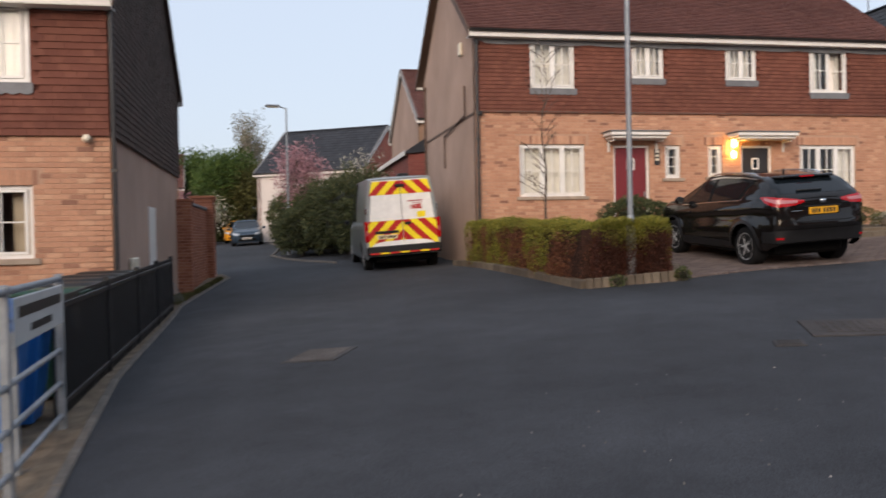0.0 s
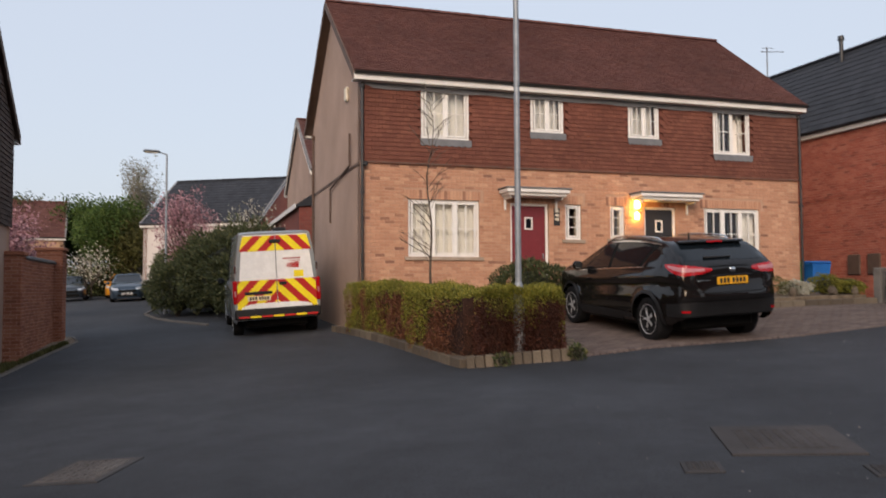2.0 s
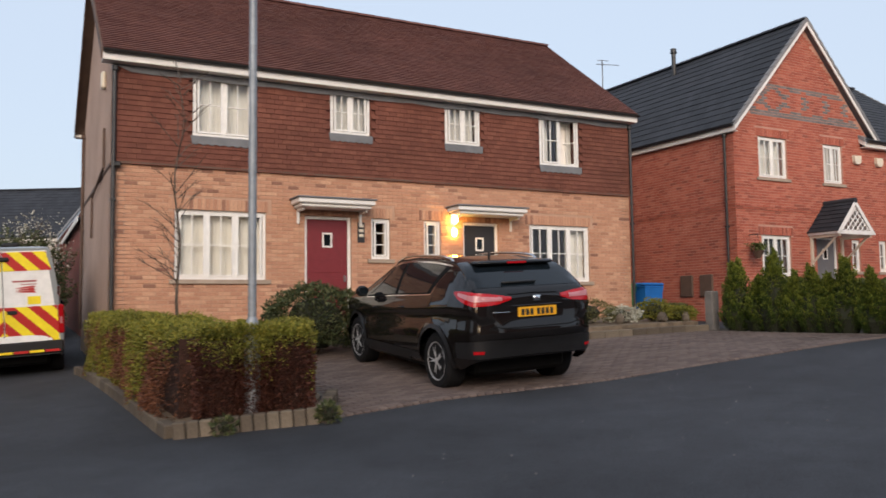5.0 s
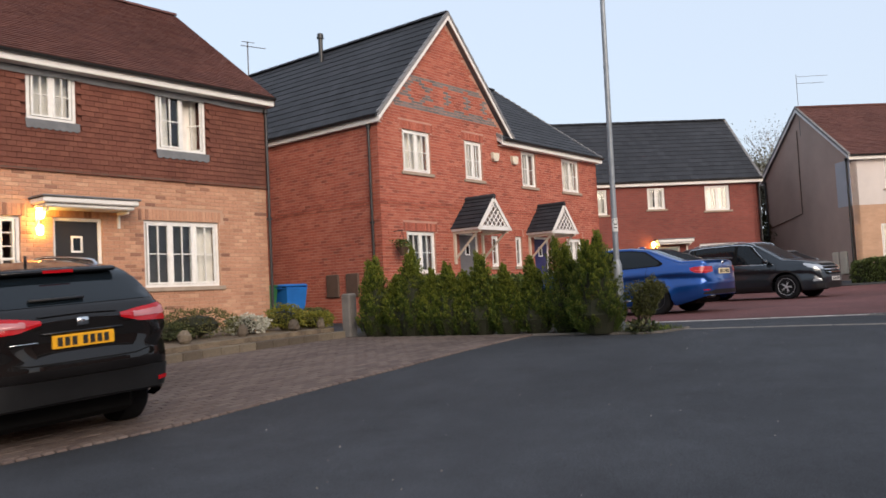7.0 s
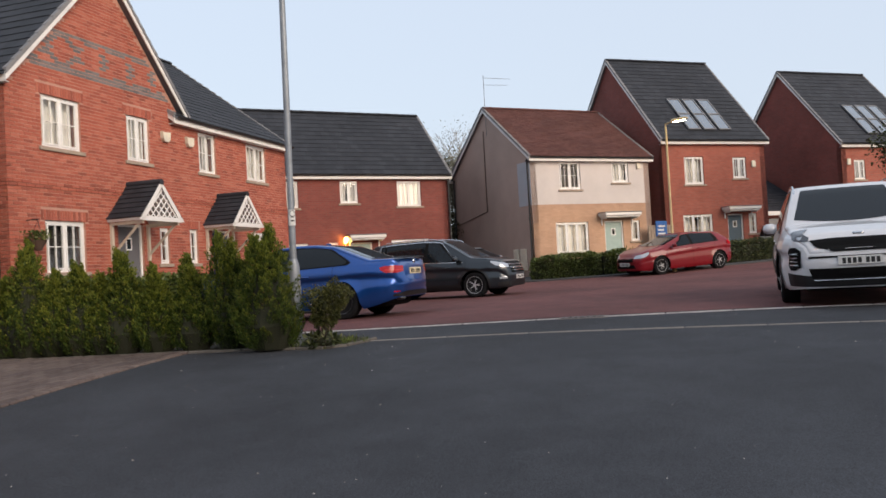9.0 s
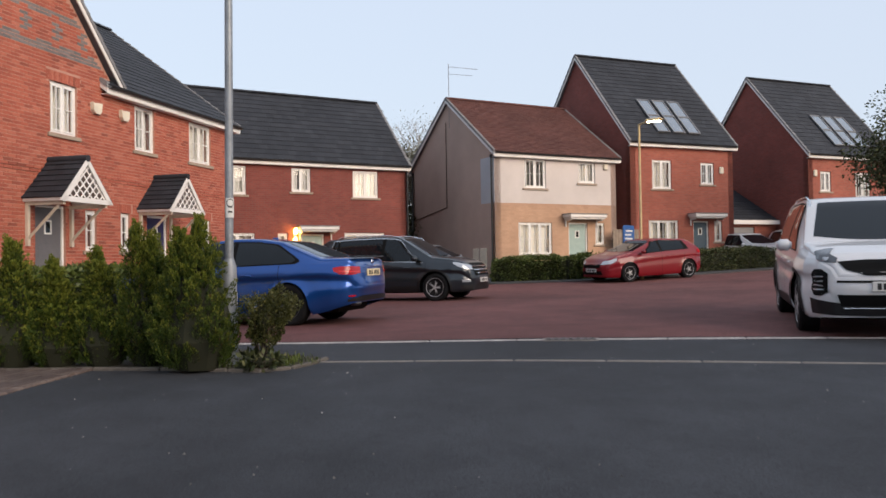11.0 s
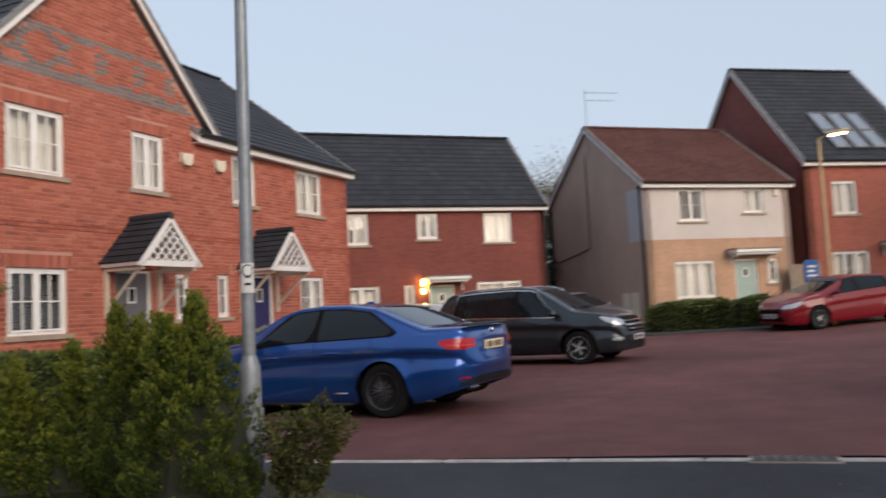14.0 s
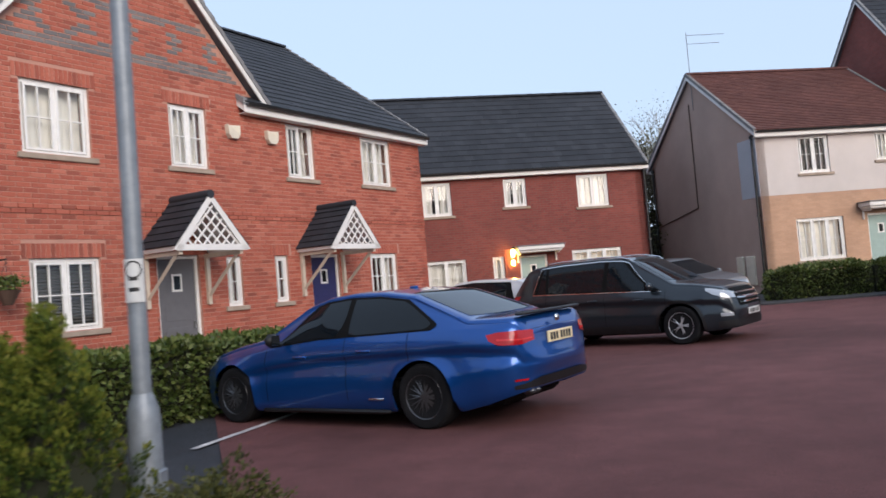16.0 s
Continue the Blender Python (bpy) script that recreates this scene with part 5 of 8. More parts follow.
def cover(x, y, yaw, w, d, label, rim=.05, mats=(PATCH, IRON)):
    tip = math.degrees(math.atan2(height(x + .4, y) - height(x - .4, y), .8))
    tilt = math.degrees(math.atan2(height(x, y + .4) - height(x, y - .4), .8))
    t = thing("manhole_cover", pose(x, y, height(x, y), tilt, -tip, 0) @ pose(0, 0, 0, 0, 0, yaw), label, "manhole cover")
    part("surround", Shape().box(-w / 2 - rim, w / 2 + rim, -d / 2 - rim, d / 2 + rim, -.05, .008, .004), mats[0], t)
    lid = part("lid", Shape().box(-w / 2, w / 2, -d / 2, d / 2, -.03, .013, .004), mats[1], t)
    st = Shape()
    for i in range(7):
        for j in range(7):
            a, b = -w / 2 + w * (i + .5) / 7, -d / 2 + d * (j + .5) / 7
            st.box(a - w * .04, a + w * .04, b - d * .04, b + d * .04, .013, .017)
    part("studs", st, mats[1], lid, "", 0, "stuff")


COVER_LID = tarmac("worn_cover", (0.082, 0.074, 0.070), 0.5)
PATCH_DARK = tarmac("worn_patch", (0.046, 0.044, 0.045), 0.45)
cover(4.98, 7.66, 38, .66, .5, "worn square iron manhole cover set in asphalt", .05, (PATCH_DARK, COVER_LID))
cover(8.35, 3.45, 35, .62, .62, "iron manhole cover in a square tarmac patch", .14, (PATCH, PATCH))
cover(7.35, 3.6, 35, .2, .2, "small iron stopcock cover", .03, (PATCH_DARK, PATCH_DARK))
cover(7.9, 2.6, 35, .2, .2, "small iron stopcock cover", .03, (PATCH_DARK, PATCH_DARK))
cover(20.72, -2.2, 67, .6, .2, "small iron gully grate by the kerb", .03, (KERB, IRON))

# loose chippings on the road
grit = thing("grit", pose(0, 0, 0), "pale loose chippings scattered on the asphalt", "grit", "", "stuff")
gr = Shape()
for i in range(900):
    x, y = rng.uniform(1.5, 20), rng.uniform(-6, 9)
    if y > 3.2 + x * .25 or inside_poly(x, y, DRIVE):
        continue
    k, z, a = rng.uniform(.003, .011), height(x, y), rng.uniform(0, 6.28)
    gr.add([(x + k * math.cos(a), y + k * math.sin(a), z), (x + k * math.cos(a + 2.1), y + k * math.sin(a + 2.1), z), (x + k * math.cos(a + 4.2), y + k * math.sin(a + 4.2), z), (x, y, z + k)], [(0, 1, 3), (1, 2, 3), (2, 0, 3)])
part("chippings", gr, pieces("stone_chips", [(0, (0.1, 0.1, 0.1)), (0.7, (0.22, 0.21, 0.2)), (1, (0.5, 0.48, 0.45))]), grit, "", 0, "stuff")

# ---- plants ----
def leaves(sh, pts, size, spread=0.7, slim=0.5, rise=0.0):
    """Small folded leaves at points with outward directions."""
    for p, n in pts:
        d = Vector((n[0] + rng.uniform(-spread, spread), n[1] + rng.uniform(-spread, spread), n[2] + rise + rng.uniform(-spread, spread)))
        if d.length < .1:
            d = Vector((0, 0, 1))
        d.normalize()
        s = d.orthogonal().normalized()
        s.rotate(Matrix.Rotation(rng.uniform(0, 6.28), 3, d))
        k = size * rng.uniform(.6, 1.3)
        p = Vector(p)
        a, b, c, e = p, p + d * k * .5 + s * k * slim * .5, p + d * k, p + d * k * .5 - s * k * slim * .5
        sh.add([tuple(a), tuple(b), tuple(c), tuple(e)], [(0, 1, 2, 3)])
    return sh


LEAF_YEW = foliage("hedge_green", [(0, (0.075, 0.085, 0.012)), (0.5, (0.155, 0.155, 0.022)), (1, (0.25, 0.22, 0.038))])
LEAF_DEAD = foliage("hedge_brown", [(0, (0.036, 0.012, 0.009)), (0.5, (0.062, 0.020, 0.013)), (1, (0.10, 0.036, 0.020))])
LEAF_RUST = foliage("hedge_rust", [(0, (0.065, 0.024, 0.014)), (0.5, (0.12, 0.046, 0.025)), (1, (0.18, 0.076, 0.038))])
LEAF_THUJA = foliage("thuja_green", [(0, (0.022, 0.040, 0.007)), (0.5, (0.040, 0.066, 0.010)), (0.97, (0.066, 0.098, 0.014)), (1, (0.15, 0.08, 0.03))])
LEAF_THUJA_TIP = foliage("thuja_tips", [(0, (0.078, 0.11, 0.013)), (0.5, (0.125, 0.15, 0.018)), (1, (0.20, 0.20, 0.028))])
LEAF_LAUREL = foliage("laurel_green", [(0, (0.035, 0.055, 0.012)), (0.6, (0.08, 0.11, 0.025)), (1, (0.15, 0.17, 0.05))], 0.4)
LEAF_DARK = foliage("shrub_green", [(0, (0.025, 0.034, 0.014)), (0.6, (0.055, 0.07, 0.026)), (1, (0.12, 0.12, 0.05))])
LEAF_TREE = foliage("tree_green", [(0, (0.03, 0.06, 0.014)), (0.6, (0.06, 0.105, 0.022)), (1, (0.10, 0.14, 0.035))])
LEAF_OLIVE = foliage("olive_green", [(0, (0.05, 0.055, 0.018)), (1, (0.11, 0.11, 0.035))])
LEAF_SCRUB = foliage("scrub_leaf", [(0, (0.045, 0.045, 0.014)), (0.6, (0.09, 0.09, 0.026)), (1, (0.16, 0.14, 0.05))])
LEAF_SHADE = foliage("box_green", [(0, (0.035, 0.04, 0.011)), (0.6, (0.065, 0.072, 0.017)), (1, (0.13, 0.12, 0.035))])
LEAF_GREY = foliage("birch_grey_green", [(0, (0.12, 0.115, 0.08)), (1, (0.22, 0.21, 0.15))])
BLOSSOM = foliage("pink_blossom", [(0, (0.22, 0.10, 0.12)), (0.5, (0.36, 0.19, 0.22)), (1, (0.5, 0.32, 0.34))])
BLOSSOM_WHITE = foliage("white_blossom", [(0, (0.3, 0.3, 0.22)), (1, (0.6, 0.58, 0.5))])
BARK = surface("bark", (0.09, 0.07, 0.055), 0.95, 0.4, 6, 40, 0.8, 0.01)
BARK_PALE = surface("pale_bark", (0.27, 0.24, 0.21), 0.95, 0.4, 6, 40, 0.8, 0.01)
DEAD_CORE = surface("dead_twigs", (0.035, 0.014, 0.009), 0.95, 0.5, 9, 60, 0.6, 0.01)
# near-black fill: the shade deep inside the foliage is put into this colour
CORE = plain("shade_core", (0.016, 0.018, 0.007), 0.95)


def hedge(name, pts, wide, tall, n, size, mats, label, brown=None, ragged=.05, cat="hedge", base=0.0, slim=.5):
    """A clipped hedge along a line: solid dark fill and many leaves; mats: living, and dead if brown > 0."""
    h = thing(name, pose(*pts[0], height(*pts[0])), label, cat)
    o = h.matrix_world.translation
    segs = along(pts, .35)
    core = Shape()
    for x, y, ln, yaw in segs:
        m = pose(x - o.x, y - o.y, height(x, y) - o.z, 0, 0, yaw)
        b = Shape().box(-ln / 2 - .02, ln / 2 + .02, -wide / 2 + .15, wide / 2 - .15, base * .5, tall - .14)
        core.add([tuple(m @ Vector(v)) for v in b.v], b.f)
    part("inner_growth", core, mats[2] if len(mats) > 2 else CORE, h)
    live, dead = [], []
    total = sum(s[2] for s in segs)
    for i in range(n):
        r, k = rng.uniform(0, total), 0
        while r > segs[k][2] and k < len(segs) - 1:
            r -= segs[k][2]
            k += 1
        x, y, ln, yaw = segs[k]
        d = Vector((math.cos(radians(yaw)), math.sin(radians(yaw)), 0))
        q = Vector((-d.y, d.x, 0))
        per = 2 * tall + wide
        f = rng.uniform(0, per)
        a = rng.uniform(-ln / 2, ln / 2)
        end = (k == 0 or k == len(segs) - 1) and rng.random() < .45
        if end:
            sg = -1 if k == 0 else 1
            loc, nn = d * (sg * ln / 2) + q * rng.uniform(-wide / 2, wide / 2) + Vector((0, 0, rng.uniform(base, tall))), d * sg
        elif f < 2 * tall:
            sg = 1 if f < tall else -1
            loc, nn = d * a + q * (sg * wide / 2) + Vector((0, 0, max(base, f % tall))), q * sg
        else:
            loc, nn = d * a + q * rng.uniform(-wide / 2, wide / 2) + Vector((0, 0, tall)), Vector((0, 0, 1))
        wob = noise.noise(Vector((x + loc.x, y + loc.y, loc.z)) * 1.7) * ragged * 1.8 + rng.uniform(-ragged, ragged * .4)
        if loc.z > tall - .12:
            nn = (nn + Vector((0, 0, .5))).normalized()
            loc -= nn * (.03 + .05 * rng.random())
        p = Vector((x - o.x, y - o.y, height(x, y) - o.z)) + loc + nn * wob
        rust = noise.noise(Vector((x + loc.x, y + loc.y, loc.z * .35)) * 1.3 + Vector((3.1, 0, 0))) + .5 * noise.noise(Vector((x + loc.x, y + loc.y, loc.z)) * 3.5)
        (dead if brown and loc.z < tall * (.74 + .22 * rust + rng.gauss(0, .07)) and rust + rng.gauss(0, .22) > .5 - brown(x + loc.x, y + loc.y) and abs(nn.z) < .9 else live).append((p, nn))
    part("leaves", leaves(Shape(), live, size, .8, slim), mats[0], h, "", 0, "stuff")
    if dead:
        part("dead_leaves", leaves(Shape(), dead, size, .8, slim), mats[1], h, "brown dead patches", 0, "stuff")
    return h


def shrub(name, x, y, rx, ry, tall, n, size, mat, label, cat="shrub", bottom=.1, lumps=.25, lift=0.0, slim=.5, low=0.0, vase=0.0, lean=(0, 0)):
    """A rounded bush with an uneven outline; vase: narrow below and wide above."""
    h = thing(name, pose(x, y, height(x, y) + lift), label, cat)
    for i in range(7):
        a = i * 2.4
        part("stem", Shape().rod((0, 0, -.05), (rx * .6 * math.cos(a), ry * .6 * math.sin(a), tall * rng.uniform(.5, .85)), .02, .006, 5), BARK, h)
    co = Shape().lathe([(.3, tall * .12), (.62, tall * .3), (.7, tall * .5), (.5, tall * .75), (.1, tall * .85)], 10)
    co.v = [(a * rx * .85, b * ry * .85, low + c * (tall - low) / tall) for a, b, c in co.v]
    co.v = [(a * (1 - vase * .7), b * (1 - vase * .7), c) for a, b, c in co.v]
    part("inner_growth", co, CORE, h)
    pts = []
    for i in range(n):
        th, u = rng.uniform(0, 6.283), rng.uniform(-.75, 1)
        r = math.sqrt(1 - u * u)
        d = Vector((r * math.cos(th), r * math.sin(th), u))
        k = 1 + lumps * noise.noise(d * 2.3 + Vector((x, y, 0))) + lumps * .5 * noise.noise(d * 6 + Vector((x, y, 0)))
        k *= rng.uniform(.86, 1.02)
        f = 1 + vase * d.z * k
        pts.append((Vector((d.x * rx * k * f + lean[0] * (1 + d.z), d.y * ry * k * f + lean[1] * (1 + d.z), low + (tall - low) * (.5 + .5 * d.z * k) + bottom * .3)), d))
    part("leaves", leaves(Shape(), pts, size, .8, slim), mat, h, "", 0, "stuff")
    return h


def conifer(x, y, tall, r, n, size, label="young thuja conifer, green with yellow tips", lean=0.0, point=1.5, wander=.25):
    """A column of upright feathery plumes, older foliage inside and fresh growth at the tips."""
    h = thing("conifer", pose(x, y, height(x, y)), label, "conifer", "row of conifers")
    part("trunk", Shape().rod((0, 0, -.1), (0, 0, tall * .8), .035, .01, 6), BARK, h)
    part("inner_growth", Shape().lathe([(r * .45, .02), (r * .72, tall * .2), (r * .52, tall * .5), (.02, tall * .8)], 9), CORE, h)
    old, fresh = [], []
    ph = [rng.uniform(0, 6.28) for _ in range(3)]
    tops = [(rng.uniform(-wander, wander) * r, rng.uniform(-wander, wander) * r, k) for k in (1.0, rng.uniform(.84, .95), rng.uniform(.72, .88))]
    plumes = 520 if n > 40000 else 400 if n > 30000 else 300
    for i in range(plumes):
        th = i * 2.39996 + rng.uniform(-.3, .3)
        tx, ty, tk = tops[i % 3]
        t = (i + .5) / plumes * tk * .94
        prof = r * min(1, .66 + 1.5 * t) * max(.05, 1 - (t / tk) ** point) * (.88 + .16 * math.sin(3 * th + ph[0] + t * 7) + .13 * math.sin(6 * th + ph[1] + t * 13))
        base = Vector((tx * t + (prof - .07) * rng.uniform(.86, 1) * math.cos(th) + lean * t, ty * t + (prof - .07) * rng.uniform(.86, 1) * math.sin(th), t * tall + .02))
        d = Vector((math.cos(th) * .5 + rng.uniform(-.25, .25), math.sin(th) * .5 + rng.uniform(-.25, .25), 1)).normalized()
        wide = (1.05 if plumes > 300 else 1.2) * (1 - .35 * t)
        ln, rad = rng.uniform(.13, .22) * wide, rng.uniform(.048, .075) * wide
        for k in range(n // plumes):
            u = rng.random()
            a = rng.uniform(0, 6.283)
            q = d.orthogonal().normalized()
            q.rotate(Matrix.Rotation(a, 3, d))
            w = rad * (1 - u) ** .55 * min(1, .35 + 2.2 * u) * rng.uniform(.55, 1.05)
            p = base + d * ln * u + q * w
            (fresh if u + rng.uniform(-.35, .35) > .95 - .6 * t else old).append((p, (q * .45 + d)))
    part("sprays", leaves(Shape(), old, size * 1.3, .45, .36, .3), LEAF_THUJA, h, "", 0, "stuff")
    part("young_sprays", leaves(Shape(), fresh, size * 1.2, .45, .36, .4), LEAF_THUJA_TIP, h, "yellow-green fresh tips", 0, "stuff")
    return h


def tree(name, x, y, tall, spread, label, leaf=None, n=4000, size=.16, bark=BARK, clear=.25, depth=4, droop=0.0, trunk=.02, seed=1, cluster=.5, upright=.5, base=None):
    """A branching tree; leaf None: bare."""
    r = random.Random(seed)
    h = thing(name, pose(x, y, height(x, y) if base is None else base), label, "tree")
    wood, tips = Shape(), []

    def grow(p, d, ln, rad, lev):
        q = p + d * ln
        wood.rod(p, q, rad, rad * .68, 7 if lev < 2 else 4)
        if lev >= depth:
            tips.append(q)
            return
        if lev >= depth - 2:
            tips.append((p + q) / 2)
        for i in range(3 if lev else 5):
            a = 6.283 * (i / (3 if lev else 5)) + r.uniform(-.5, .5)
            side = Vector((math.cos(a), math.sin(a), 0))
            nd = (d * upright + side * spread * r.uniform(.5, 1.0) + Vector((0, 0, .25 - droop * lev * .2))).normalized()
            grow(p + d * ln * (r.uniform(.55, 1) if lev == 0 or i else 1), nd, ln * r.uniform(.58, .78), rad * .55, lev + 1)
        if lev == 0:
            grow(q, (d + Vector((r.uniform(-.1, .1), r.uniform(-.1, .1), 0))).normalized(), ln * .75, rad * .66, 1)

    grow(Vector((0, 0, -.1)), Vector((r.uniform(-.03, .03), r.uniform(-.03, .03), 1)).normalized(), tall * (clear + .12), tall * trunk, 0)
    zmax = max(v[2] for v in wood.v)
    wood.v = [(a * tall / zmax, b * tall / zmax, c * tall / zmax) for a, b, c in wood.v]
    part("trunk", wood, bark, h, "", 60)
    if leaf:
        pts = []
        for i in range(n):
            t = tips[i % len(tips)] * (tall / zmax)
            d = Vector((r.gauss(0, 1), r.gauss(0, 1), r.gauss(0, .8))).normalized()
            pts.append((t + d * cluster * .85 * r.random() ** .45, d))
        part("crown", leaves(Shape(), pts, size, .8, .6), leaf, h, "", 0, "stuff")
    return h


hedge("hedge", [(14.05, 14.7), (12.6, 11.75), (11.1, 8.75)], .95, 1.02, 90000, .034, (LEAF_YEW, LEAF_RUST, DEAD_CORE), "clipped garden hedge, yellow-green with orange-brown dead patches", lambda x, y: .46 + max(0, 11 - y) * .3, .07)
hedge("hedge", [(10.98, 8.72), (11.72, 7.9)], 1.02, 1.0, 50000, .032, (LEAF_YEW, LEAF_DEAD, DEAD_CORE), "clipped corner hedge, dark red-brown with a green top", lambda x, y: 1.5 - 6 * max(0, (x - 10.98) * .67 - (y - 8.72) * .74 - .98), .06)
shrub("shrub", 15.2, 11.05, .88, .75, 1.12, 13000, .055, LEAF_DARK, "round dark green clipped bush in the front garden")
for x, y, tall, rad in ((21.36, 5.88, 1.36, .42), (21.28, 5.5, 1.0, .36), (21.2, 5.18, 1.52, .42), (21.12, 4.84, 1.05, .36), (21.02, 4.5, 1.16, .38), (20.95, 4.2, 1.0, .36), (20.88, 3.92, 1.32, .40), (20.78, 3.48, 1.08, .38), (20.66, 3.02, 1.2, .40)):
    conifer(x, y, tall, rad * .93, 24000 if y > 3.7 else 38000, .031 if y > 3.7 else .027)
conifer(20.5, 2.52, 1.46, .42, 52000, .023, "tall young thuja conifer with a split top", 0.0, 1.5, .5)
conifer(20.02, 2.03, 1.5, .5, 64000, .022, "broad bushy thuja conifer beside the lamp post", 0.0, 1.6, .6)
shrub("weed", 19.82, 1.42, .16, .2, .16, 200, .08, LEAF_DARK, "low dark weeds in the bed corner", "weed", 0, .5)
shrub("shrub", 19.92, 1.42, .2, .2, .74, 9000, .027, LEAF_SHADE, "small half-bare box shrub with brown stems", "shrub", 0, .6, low=.22, vase=.5, lean=(-.02, -.07))
tuft = thing("grass", pose(20.0, 1.3, height(20.0, 1.3)), "thin green grass tufts in the bed corner", "grass", "", "stuff")
blades = []
for i in range(700):
    a, b = rng.gauss(20.0, .22), rng.gauss(1.3, .22)
    if 19.75 < a < 20.6 and b > .85 + max(0, a - 20.2) * .4:
        blades.append((Vector((a - 20.0, b - 1.3, height(a, b) - height(20.0, 1.3) + .02)), Vector((0, 0, 1))))
part("blades", leaves(Shape(), blades, .07, .35, .16), LEAF_LAUREL, tuft, "", 0, "stuff")
lawn = thing("grass", pose(7.0, 16.4, height(7.0, 16.4)), "rough yellow-green grass between the kerb and the garden wall", "grass", "", "stuff")
blades = []
for i in range(5000):
    k = rng.random()
    off = rng.uniform(.06, .75 if k < .38 else .2)
    a, b = 6.97 + 3.3 * k - .83 * off, 16.27 + 4.85 * k + .56 * off
    blades.append((Vector((a - 7.0, b - 16.4, height(a, b) - height(7.0, 16.4) + .015)), Vector((0, 0, 1))))
part("blades", leaves(Shape(), blades, .09, .4, .16), LEAF_SCRUB, lawn, "", 0, "stuff")
hedge("hedge", [(23.9, 5.75), (26.9, 4.2), (30.0, 2.65)], .8, .98, 16000, .085, (LEAF_LAUREL,), "glossy green laurel hedge before the houses", None, .07, slim=.6)
shrub("shrub", 31.2, 3.4, .4, .4, 1.05, 1800, .07, BLOSSOM_WHITE, "small pale yellow-flowering shrub by the door")
hedge("hedge", [(39.2, -6.8), (38.3, -9.2), (38.3, -10.4)], .8, .85, 12000, .08, (LEAF_LAUREL,), "leafy green front garden hedge", None, .1)
hedge("hedge", [(39.0, -13.6), (39.9, -16.6), (40.5, -18.8)], .9, .85, 9000, .09, (LEAF_DARK,), "clipped green garden hedge beside the footway", None, .08)
# flower bed plants
for a, b, r0, hh, mt, lb in ((19.4, 8.25, .62, .42, LEAF_SCRUB, "low olive-brown bed shrub"), (20.1, 7.7, .3, .28, BLOSSOM_WHITE, "low white-flowering bed plant"), (20.8, 7.35, .3, .4, LEAF_YEW, "small yellow-green bed shrub"), (21.3, 7.0, .3, .25, LEAF_YEW, "low yellow-green bed plant"), (18.9, 8.4, .3, .25, LEAF_DARK, "low dark green bed plant"), (21.9, 7.3, .3, .3, LEAF_OLIVE, "low olive bed plant")):
    shrub("bed_plant", a, b, r0, r0, hh, 3000, .04, mt, lb, "plant", .05, .5, .2)
for a, b, r0 in ((18.6, 8.0, .1), (19.6, 7.55, .08), (20.6, 7.1, .1), (21.1, 6.8, .08)):
    sh = Shape().lathe([(.3 * r0, -.02), (r0, .05), (.9 * r0, .13), (.3 * r0, .2)], 9)
    sh.v = [(p + rng.uniform(-.02, .02), q + rng.uniform(-.02, .02), w + rng.uniform(-.01, .01)) for p, q, w in sh.v]
    ob = part("rock", sh, STONE)
    ob.matrix_world = pose(a, b, height(a, b) + .19)
    tagged(ob, "pale rounded rock in the flower bed", "rock")
for a, b, k in ((10.72, 8.1, .17), (11.4, 7.36, .2)):
    shrub("weed", a, b, .10, .10, k * .9, 200, .06, LEAF_DARK, "leafy weed growing at the bed edging", "weed", 0, .3)
sap = thing("sapling", pose(12.9, 11.6, height(12.9, 11.6)), "thin bare young tree with fine twigs in the front garden", "tree")
stem, pts = Shape(), [Vector((.05 * math.sin(k * 1.1), .05 * math.sin(k * .8 + 1), k * .3)) for k in range(16)]
for k, (p, q) in enumerate(zip(pts, pts[1:])):
    stem.rod(p, q, .03 - k * .0018, .03 - (k + 1) * .0018, 7)
for k in range(34):
    p = pts[4 + k % 11] + Vector((0, 0, rng.uniform(0, .3)))
    a, ln = rng.uniform(0, 6.283), rng.uniform(.3, .75)
    q = p + Vector((math.cos(a), math.sin(a), rng.uniform(.5, 1.3))).normalized() * ln
    stem.rod(p, q, .008, .004, 4)
    for m in range(3):
        b = a + rng.uniform(-.9, .9)
        w = p + (q - p) * rng.uniform(.4, .95)
        stem.rod(w, w + Vector((math.cos(b), math.sin(b), rng.uniform(.2, 1.0))) * ln * .3, .0045, .0025, 4)
part("trunk", stem, BARK, sap, "", 60)

# lane-side shrubs and distant trees
for a, b, rx, tt, nn, mt, sz in ((16.4, 23.0, 1.1, 2.0, 9000, LEAF_DARK, .1), (17.1, 25.3, 1.4, 2.7, 12000, LEAF_DARK, .1), (17.9, 27.5, 1.5, 2.5, 12000, LEAF_DARK, .1), (19.4, 27.6, 1.4, 3.3, 10000, LEAF_DARK, .1), (16.5, 27.6, .95, 1.7, 8000, LEAF_DARK, .09), (17.35, 29.1, 1.0, 1.8, 8000, LEAF_DARK, .09), (19.6, 30.4, 1.5, 2.9, 12000, LEAF_DARK, .1), (20.9, 33.3, 1.4, 2.5, 9000, LEAF_DARK, .12), (22.2, 36.4, 1.3, 2.2, 7000, LEAF_DARK, .13), (23.2, 39.3, 1.3, 2.9, 7000, LEAF_DARK, .13), (24.3, 42.2, 1.2, 2.7, 6000, LEAF_DARK, .13)):
    shrub("shrub", a, b, rx, rx, tt, nn, sz, mt, "dense dark evergreen shrub beside the lane", "shrub", .1, .45)
tree("tree", 20.3, 34.0, 4.7, .34, "pink-flowering cherry tree beside the lane", BLOSSOM, 7000, .1, seed=11, cluster=.8, depth=3)
